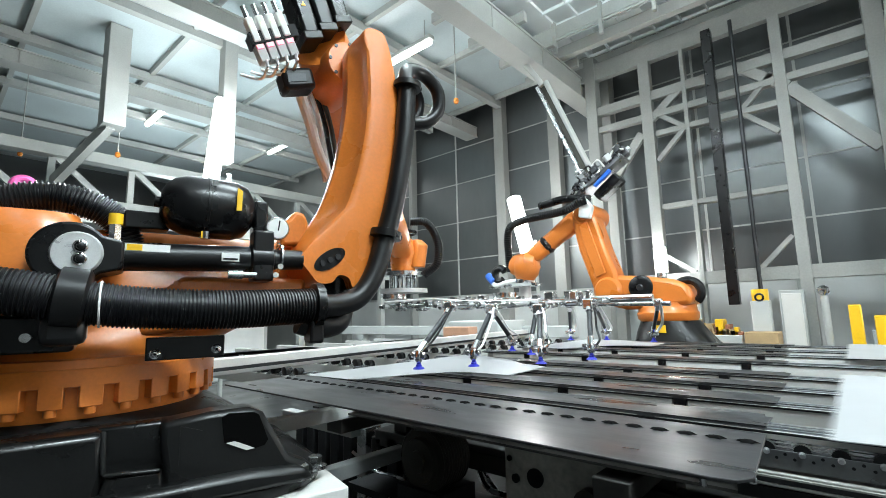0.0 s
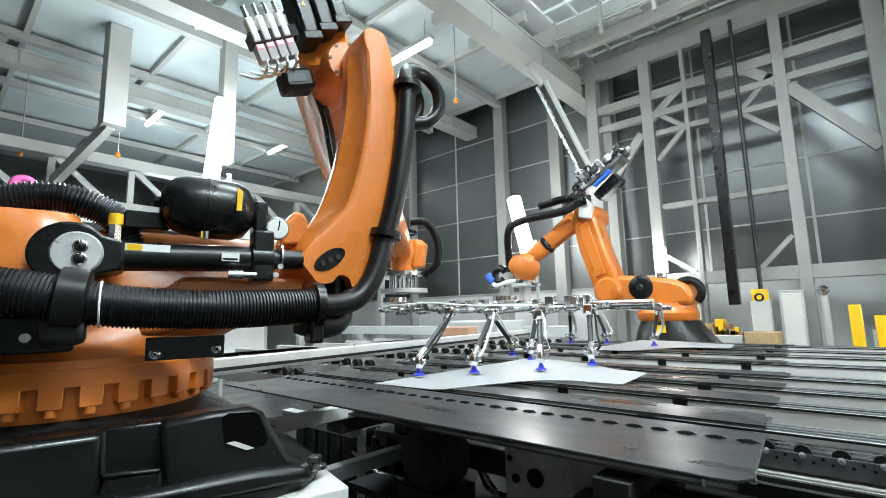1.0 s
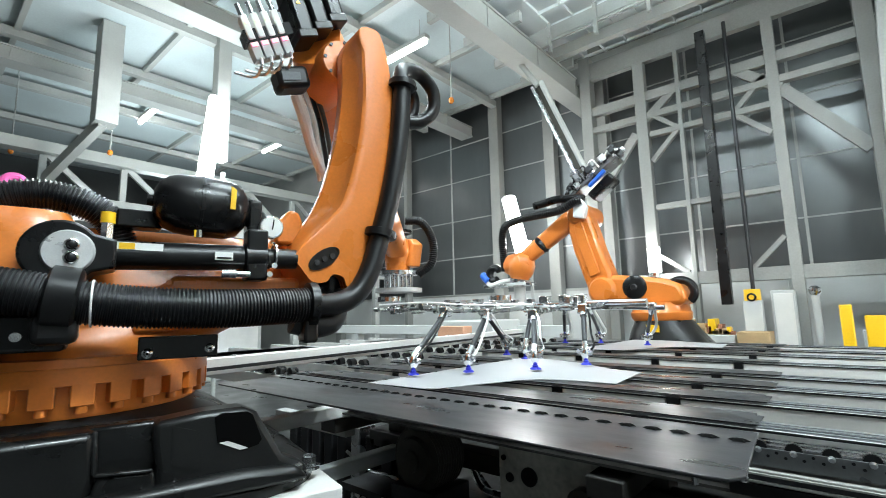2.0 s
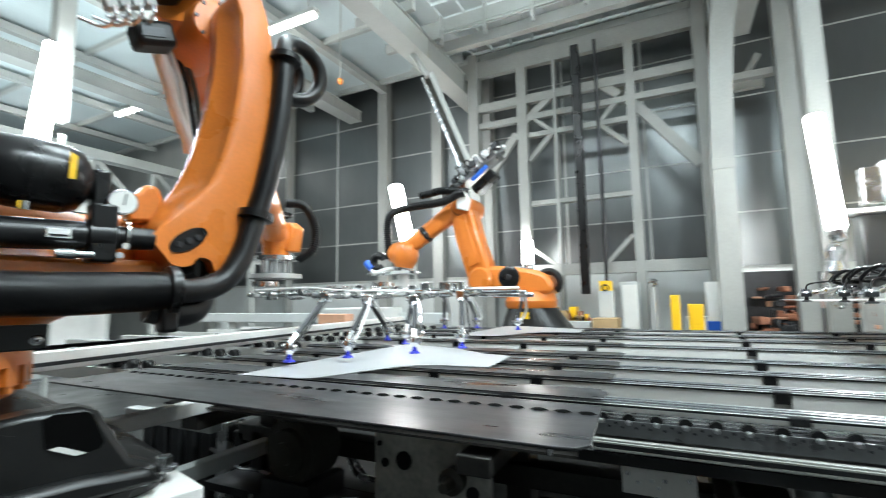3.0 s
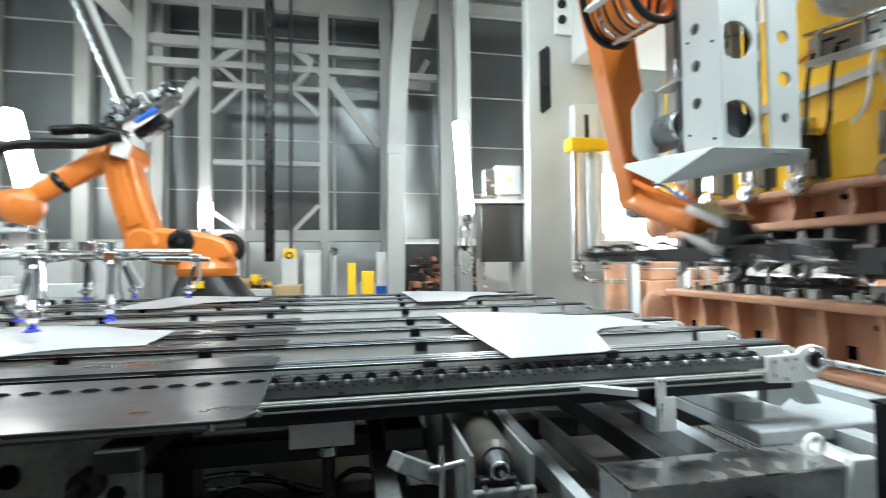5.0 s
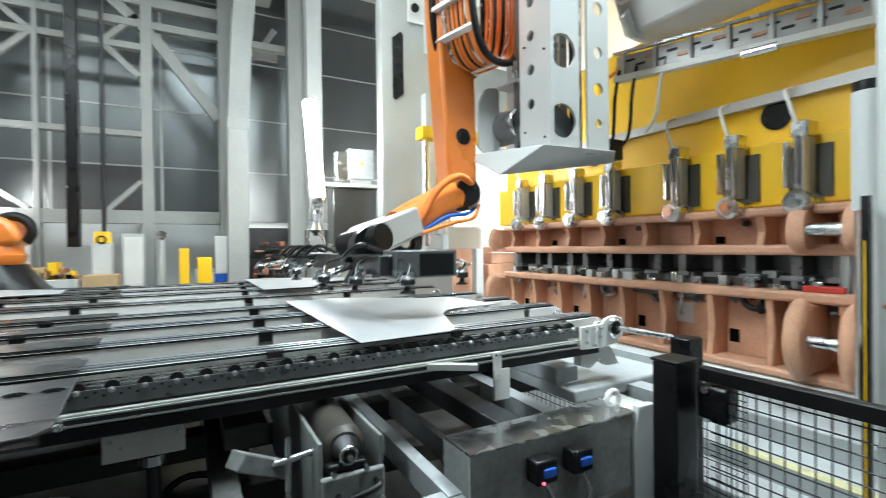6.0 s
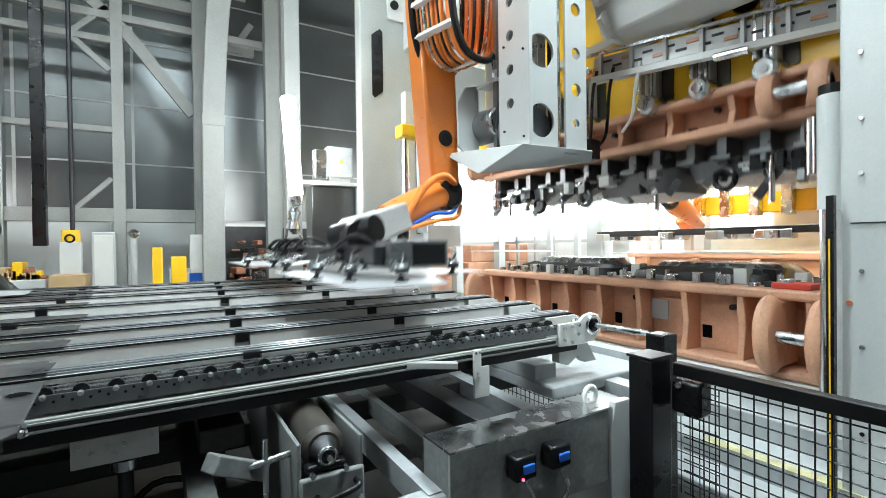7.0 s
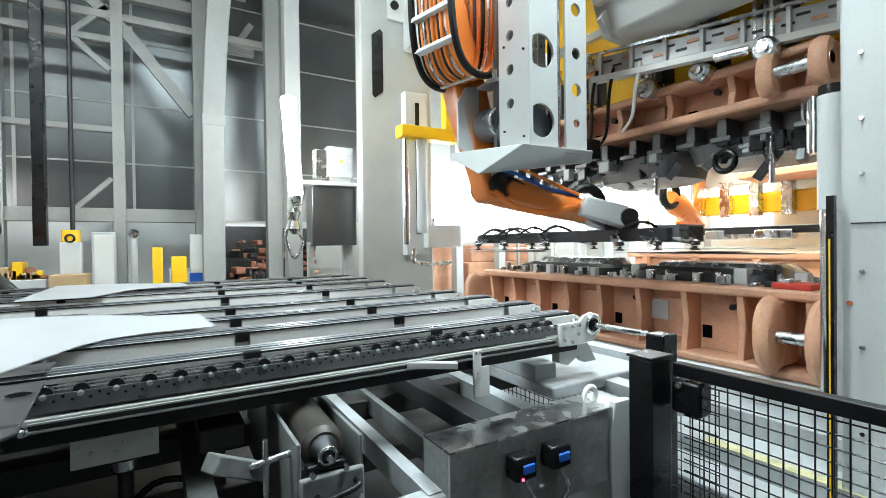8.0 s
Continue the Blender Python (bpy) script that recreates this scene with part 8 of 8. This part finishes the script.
    # hood parts painted paler than the crown for light missing from below
    part("hood", slab(B(), [(2.92, 2.9), (3.3, 2.88), (3.3, 4.1), (2.7, 4.1), (2.72, 3.34)], 1.05, 2.45), SIDE, c, bevel=0.02)
    part("hood_flange", box(B(), 2.78, 1.5, 3.1, 2.86, 2.4, 3.5), SIDE, c, bevel=0.006)
    bm = B()
    for k in range(5):
        rod(bm, (2.765, 1.6 + k * 0.18, 3.16), (2.785, 1.6 + k * 0.18, 3.16), 0.014, n=8)
    part("hood_bolt", bm, STEEL, c)
    part("hood_bracket", slab(B(), [(2.78, 2.98), (2.9, 2.86), (3.02, 2.86), (3.02, 3.0), (2.86, 3.08)], 2.34, 2.38), SIDE, c, bevel=0.004)
    part("hood_seam", box(B(), 2.7, 1.72, 3.36, 2.723, 1.728, 4.05), DARKSTEEL, c)
    part("rear_upright", box(B(), 7.4, 5.6, 0, 8.0, 6.6, 4.1), GREY, c, bevel=0.01)
    part("rear_upright", box(B(), 7.4, -1.4, 0, 8.0, -0.4, 4.1), GREY, c, bevel=0.01)
    # slanted cable channel in front of the slide
    a, b = Vector((3.02, 2.62, 2.72)), Vector((3.5, 1.0, 2.66))
    t = thing("cable_channel", label="perforated galvanised cable channel with pneumatic lines", category="cable channel")
    part("channel_lip", bar(B(), a - Vector((0, 0, 0.07)), b - Vector((0, 0, 0.07)), 0.07, 0.045), SIDE, t)
    part("channel_back", bar(B(), a + Vector((0.02, 0, 0.04)), b + Vector((0.02, 0, 0.04)), 0.015, 0.14), ALU, t)
    part("top_rail", bar(B(), a + Vector((-0.02, 0, 0.13)), b + Vector((-0.02, 0, 0.13)), 0.03, 0.02), STEEL, t)
    me = finish("slot", box(B(), -0.006, -0.035, -0.007, 0.006, 0.035, 0.007), DARKSTEEL)
    me2 = finish("copper_slot", box(B(), -0.006, -0.04, -0.012, 0.006, 0.04, 0.012), DIE)
    for k in range(22):
        q = a.lerp(b, (k + 0.5) / 22) + Vector((0.008, 0, 0.02 + 0.045 * (k % 2)))
        ob = new("slot" if k % 3 else "copper_slot", me if k % 3 else me2)
        ob.parent = t
        ob.matrix_basis = Matrix.Translation(q) @ pose(0, 0, 0, 0, 0, math.degrees(math.atan2(0.48, 1.62)))
    for k in range(7):
        q = a.lerp(b, (k + 0.3) / 7)
        part("channel_clip", box(B(), -0.02, -0.012, -0.09, 0.01, 0.012, 0.14), ALU, t, m=Matrix.Translation(q))
    part("air_cylinder", rod(B(), a.lerp(b, 0.52) + Vector((-0.02, 0, -0.1)), a.lerp(b, 0.64) + Vector((-0.04, 0, -0.1)), 0.03), CHROME, t)
    for k, (f, ln) in enumerate(((0.1, 0.5), (0.02, 0.55), (0.22, 0.4))):
        q = a.lerp(b, f)
        part("pneumatic_line", hose(B(), [q, q + Vector((-0.03, 0.02, -0.2)), q + Vector((-0.02, 0.06, -ln)), q + Vector((0.05, 0.2, -ln - 0.08))], 0.013, 8, 6), (BLACK, BLACK, WHITE)[k], t)
    part("orange_line", hose(B(), [a + Vector((0, 0, 0)), a + Vector((-0.06, 0.08, -0.1)), a + Vector((-0.02, 0.1, -0.35)), a + Vector((0.02, 0.12, -0.5))], 0.014, 8, 6), CABLEORANGE, t)
    part("black_connector", box(B(), 2.95, 2.6, 2.02, 3.08, 2.72, 2.18), BLACK, t, bevel=0.01)
    # far side of the press: unloading robot, booth with glowing panels
    f = thing("far_robot", pose(6.2, 3.9, 0), "orange unloading robot beyond the press", "robot", "robots")
    part("forearm", lathe(B(), (-0.2, 0, 1.95), (0.9, 0.2, 1.6), [(0, 0.1), (0.2, 0.16), (0.7, 0.12), (1, 0.08)], 20), ORANGE, f)
    part("link", bar(B(), (0.7, 0.3, 1.55), (1.2, 0.4, 2.6), 0.25, 0.3), ORANGE, f, bevel=0.04)
    part("column", box(B(), 0.9, 0.1, 2.5, 1.4, 0.6, 4.1), GREY, f, bevel=0.01)
    part("hose_ring", torus(B(), (-0.25, -0.05, 1.98), 0.16, 0.05), BLACK, f)
    g = thing("far_gripper", label="grey cross-beam gripper beyond the press dies", category="gripper")
    part("beam", box(B(), 5.6, 1.0, 1.42, 5.8, 4.8, 1.5), DARKSTEEL, g, bevel=0.01)
    rng = random.Random(12)
    for k in range(22):
        y, x = rng.uniform(1.1, 4.7), rng.uniform(5.3, 6.1)
        part("tool", box(B(), x - 0.07, y - 0.06, 1.36, x + 0.07, y + 0.08, 1.46), rng.choice((STEEL, GREY, CHROME)), g, bevel=0.01)
    y2 = thing("rear_transfer_frame", label="yellow transfer frame with grey clamps behind the press", category="transfer frame")
    part("frame_beam", box(B(), 7.6, 2.4, 1.75, 7.9, 4.5, 2.05), YELLOW, y2, bevel=0.02)
    part("frame_beam", box(B(), 7.6, 2.4, 2.2, 7.9, 4.7, 2.6), GREY, y2, bevel=0.02)
    for k in range(5):
        part("clamp", box(B(), 7.46, 2.6 + k * 0.42, 1.7, 7.6, 2.74 + k * 0.42, 2.25), STEEL, y2, bevel=0.01)
    d = thing("second_die", label="salmon second press die beyond the opening", category="press die")
    part("die_body", box(B(), 6.6, 0.4, 0.459, 7.3, 4.9, 1.1), DIE, d, bevel=0.03)
    part("die_flange", box(B(), 6.55, 0.3, 1.1, 7.3, 5.0, 1.2), DIE, d, bevel=0.02)
    for k in range(6):
        part("die_rib", box(B(), 6.5, 0.6 + k * 0.8, 0.5, 6.6, 0.68 + k * 0.8, 1.1), DIE, d, bevel=0.01)
    part("upper_die", box(B(), 6.7, 0.6, 2.25, 7.3, 3.2, 2.7), DIE, d, bevel=0.03)
    part("upper_flange", box(B(), 6.6, 0.5, 2.15, 7.3, 3.3, 2.25), DIE, d, bevel=0.02)
    part("upper_hanger", box(B(), 6.8, 0.6, 2.7, 7.2, 3.2, 4.1), GREY, d)
    part("frame_leg", box(B(), 7.65, 2.45, 0.459, 7.85, 2.65, 2.7), GREY, y2)
    part("frame_leg", box(B(), 7.65, 4.35, 0.459, 7.85, 4.55, 2.7), GREY, y2)
    for k in range(5):
        lt = thing("strip_lamp", pose(6.9, 4.2 + k * 0.75, 2.6), "lit vertical strip lamp behind the press", "lamp", "strip lamps")
        part("tube", box(B(), -0.03, -0.05, -0.9, 0.03, 0.05, 0.5), TUBE if k == 1 else BRIGHT, lt)
        part("lamp_post", box(B(), 0.035, -0.06, -2.6, 0.1, 0.06, 1.5), GREY, lt)
    for k in range(7):
        pn = thing("guard_panel_frame", pose(7.3, 4.9 + k * 0.62, 0.0), "grey aluminium guard frame behind the press", "guard frame", "guard frames")
        part("upright", box(B(), 0, 0, 0, 0.06, 0.06, 3.2), ALU, pn)
        part("crossbar", box(B(), 0, 0.06, 1.35, 0.05, 0.62, 1.41), ALU, pn)
    booth = thing("glow_booth", label="white booth behind the press with glowing panels for its brightness", category="booth")
    # wall pieces emit light themselves to give the bright white background
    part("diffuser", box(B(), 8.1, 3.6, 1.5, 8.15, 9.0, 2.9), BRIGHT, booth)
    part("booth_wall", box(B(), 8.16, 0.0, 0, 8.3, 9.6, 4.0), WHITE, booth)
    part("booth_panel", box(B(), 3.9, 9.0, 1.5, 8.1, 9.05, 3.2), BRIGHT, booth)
    for x in (4.4, 5.6, 6.8):
        part("booth_post", box(B(), x, 8.7, 0, x + 0.18, 8.9, 4.0), GREY, booth)
    part("booth_rail", box(B(), 3.6, 8.72, 1.38, 8.1, 8.88, 1.5), GREY, booth)
    for k in range(4):
        st = thing("stored_die", pose(4.0 + k * 1.15, 9.25, 0), "salmon stored die on the far shelf", "press die", "stored dies")
        part("die_body", box(B(), 0, 0, 0.2, 0.9, 0.4, 0.9), DIE, st, bevel=0.03)
        part("die_body_top", box(B(), 0.08, 0, 0.9, 0.8, 0.4, 1.32), DIE, st, bevel=0.03)
        part("skid", box(B(), 0.05, 0, 0, 0.85, 0.4, 0.2), GREY, st)


# ---- build ----
hall()
gate_frame()
roof_steel()
for x, y, z in ((-13.0, 3.7, 6.55), (-12.8, 7.05, 6.55), (-6.1, 5.9, 6.35), (-15.5, 6.2, 6.5), (1.6, 3.5, 6.5), (-2.0, 2.5, 6.6), (-3.4, -1.8, 6.2), (1.2, -1.6, 6.2)):
    hall_lamp(x, y, z)
tube_lamp((-7.62, 3.0, 3.45), (-7.25, 3.0, 4.85), 0.12)
tube_lamp((1.46, 5.95, 1.98), (1.37, 5.95, 3.2), 0.085)
tube_lamp((-4.79, 8.0, 2.5), (-5.08, 8.0, 3.7), 0.14, True)
tube_lamp((-2.55, 8.75, 2.0), (-2.55, 8.75, 2.45), 0.1, True)
tube_lamp((3.55, 6.2, 1.75), (3.52, 6.2, 2.4), 0.05, True)
left_steel()
beacons()
doorway()
lower_clutter()
service_column()
roller_strip()
guide_plates()
feed_side()
under_conveyor()
fence()
near_robot()
back_robot()
GRIPPER = gripper()
LOOP, UPPER, FORE, LGRIP = loader()
press()
SLIDE = bpy.data.objects["press_slide"]
BLANKS = [(blank("bare steel body blank lying across the belts", 1.65), 1.65, 1.0, k) for k in range(4)]
BLANKS += [(blank("bare steel body blank on the far belts", 4.0), 4.15, 1.0, k) for k in range(4)]
for k, y in enumerate(UNITS):
    belt_unit(y, k == 0)


def motions():
    # stroke of the press slide: shift from its open height
    SLIDE_Z = [(0.0, 0.13), (0.4, -0.04), (0.8, -0.45), (1.2, -0.70), (1.7, -0.84), (2.4, -0.84), (2.55, -0.70), (2.75, -0.17), (2.85, 0.00), (3.05, 0.11), (4.2, 0.13), (4.5, -0.04), (4.8, -0.36), (5.2, -0.63), (5.8, -0.84), (6.5, -0.84), (6.7, -0.70), (6.9, -0.17), (7.0, 0.00), (7.15, 0.10), (7.4, 0.13), (8.0, 0.13)]
    walk(SLIDE, [(t, pose(0, 0, z)) for t, z in SLIDE_Z])
    # gripper touches the fresh blank and lifts again
    walk(GRIPPER, [(0.0, pose(0, 0, 0.05)), (0.5, pose(0, 0, 0.05)), (0.8, pose(0, 0, 0.025)), (1.0, pose(0, 0, 0.015)), (2.3, pose(0, 0, 0.015)), (2.9, pose(0, 0, 0.02)), (3.2, pose(0, 0, 0.05)), (8.0, pose(0, 0, 0.05))])
    # loader wrist over one cycle; the first stretch repeats the cycle
    LOW, OUT = (0.5, 0.25, -0.3), (-0.5, 0.3, -0.5)
    CYCLE = [(4.0, (3.2, 2.5, 1.5)), (4.35, (3.0, 2.45, 1.32)), (4.6, (2.95, 2.5, 1.34)), (4.95, (2.6, 2.6, 1.48)), (5.2, (1.9, 2.8, 1.55)), (5.6, (1.0, 2.6, 1.5)), (6.0, (0.87, 2.5, 1.38)), (6.3, (0.87, 2.5, 1.239)), (6.75, (0.87, 2.5, 1.239)),
             (6.9, (0.88, 2.5, 1.3)), (7.0, (0.95, 2.52, 1.42)), (7.1, (1.05, 2.6, 1.5)), (7.3, (1.5, 2.8, 1.54)), (7.5, (2.2, 2.75, 1.55)), (7.7, (2.75, 2.6, 1.53)), (8.0, (3.2, 2.5, 1.52))]
    rows = [(t - 4.15, w) for t, w in CYCLE if 4.15 < t < 8.0]
    rows = [(0.0, CYCLE[0][1])] + rows + CYCLE
    rows.sort(key=lambda q: q[0])
    ups, fores, grips = [], [], []
    for t, w in rows:
        f = min(1.0, max(0.0, (w[0] - 0.9) / 2.3))
        e, w2 = elbow_at(Vector(w), Vector(LOW) * (1 - f) ** 2 + Vector((1.7, 2.7, 0)) * f * (1 - f) + Vector(OUT) * f * f)
        ups.append((t, link_pose(SHOULDER, e)))
        fores.append((t, link_pose(e, w2)))
        grips.append((t, pose(*w2, 0, 0, 0)))
    walk(UPPER, ups)
    walk(FORE, fores)
    walk(LGRIP, grips)
    LOOP_Z = [(0.0, 2.25), (0.5, 2.3), (0.85, 2.75), (1.5, 2.7), (2.2, 2.57), (2.9, 2.66), (3.3, 2.75), (3.6, 2.62), (4.0, 2.32), (4.5, 2.12), (5.0, 2.88), (5.6, 2.7), (6.3, 2.57), (6.8, 2.57), (7.1, 2.68), (7.3, 2.85), (7.6, 2.8), (7.8, 2.6), (8.0, 2.5)]
    walk(LOOP, [(t, pose(1.9, 2.9, z, 0, 0, 13)) for t, z in LOOP_Z])
    # blanks: advance of one cycle, 4.15 s apart
    ADV = [(-0.9, -5.0), (-0.55, -4.2), (-0.3, -3.6), (-0.15, -3.15), (0.0, -2.6), (0.15, -2.37), (0.3, -2.15), (0.45, -2.0), (0.6, -1.96), (3.4, -1.96), (3.5, -1.68), (3.6, -1.45), (3.7, -1.22), (3.8, -0.96), (3.9, -0.73), (4.0, -0.48), (4.2, 0.0), (4.35, 0.32), (4.5, 0.5), (4.65, 0.56), (6.75, 0.56)]
    for ob, y, flip, k in BLANKS:
        shift = (k - 1) * 4.15
        out = []
        for t, x in ADV:
            out.append((t + shift, (x, y, 1.0)))
        for t, w in CYCLE:
            if 6.75 < t:
                out.append((t + shift, (w[0] - 0.87 + 0.56 + 0.9 * min(1.0, max(0.0, t - 7.1) / 0.6), y + w[1] - 2.5, w[2] - 0.239)))
        for t, w in CYCLE[1:]:
            if t < 4.6:
                out.append((t + 4.0 + shift, (3.2 - 0.87 + 0.56 + 0.9, y, 1.24)))
        last = out[-1]
        out.append((last[0] + 20, last[1]))
        out.insert(0, (out[0][0] - 20, out[0][1]))
        ts, ps = [q[0] for q in out], np.array([q[1] for q in out])
        keep = sorted({0.0, 8.0, *[round(t, 2) for t in ts if 0 < t < 8]})
        walk(ob, [(t, pose(*[float(np.interp(t, ts, ps[:, i])) for i in range(3)])) for t in keep])


motions()
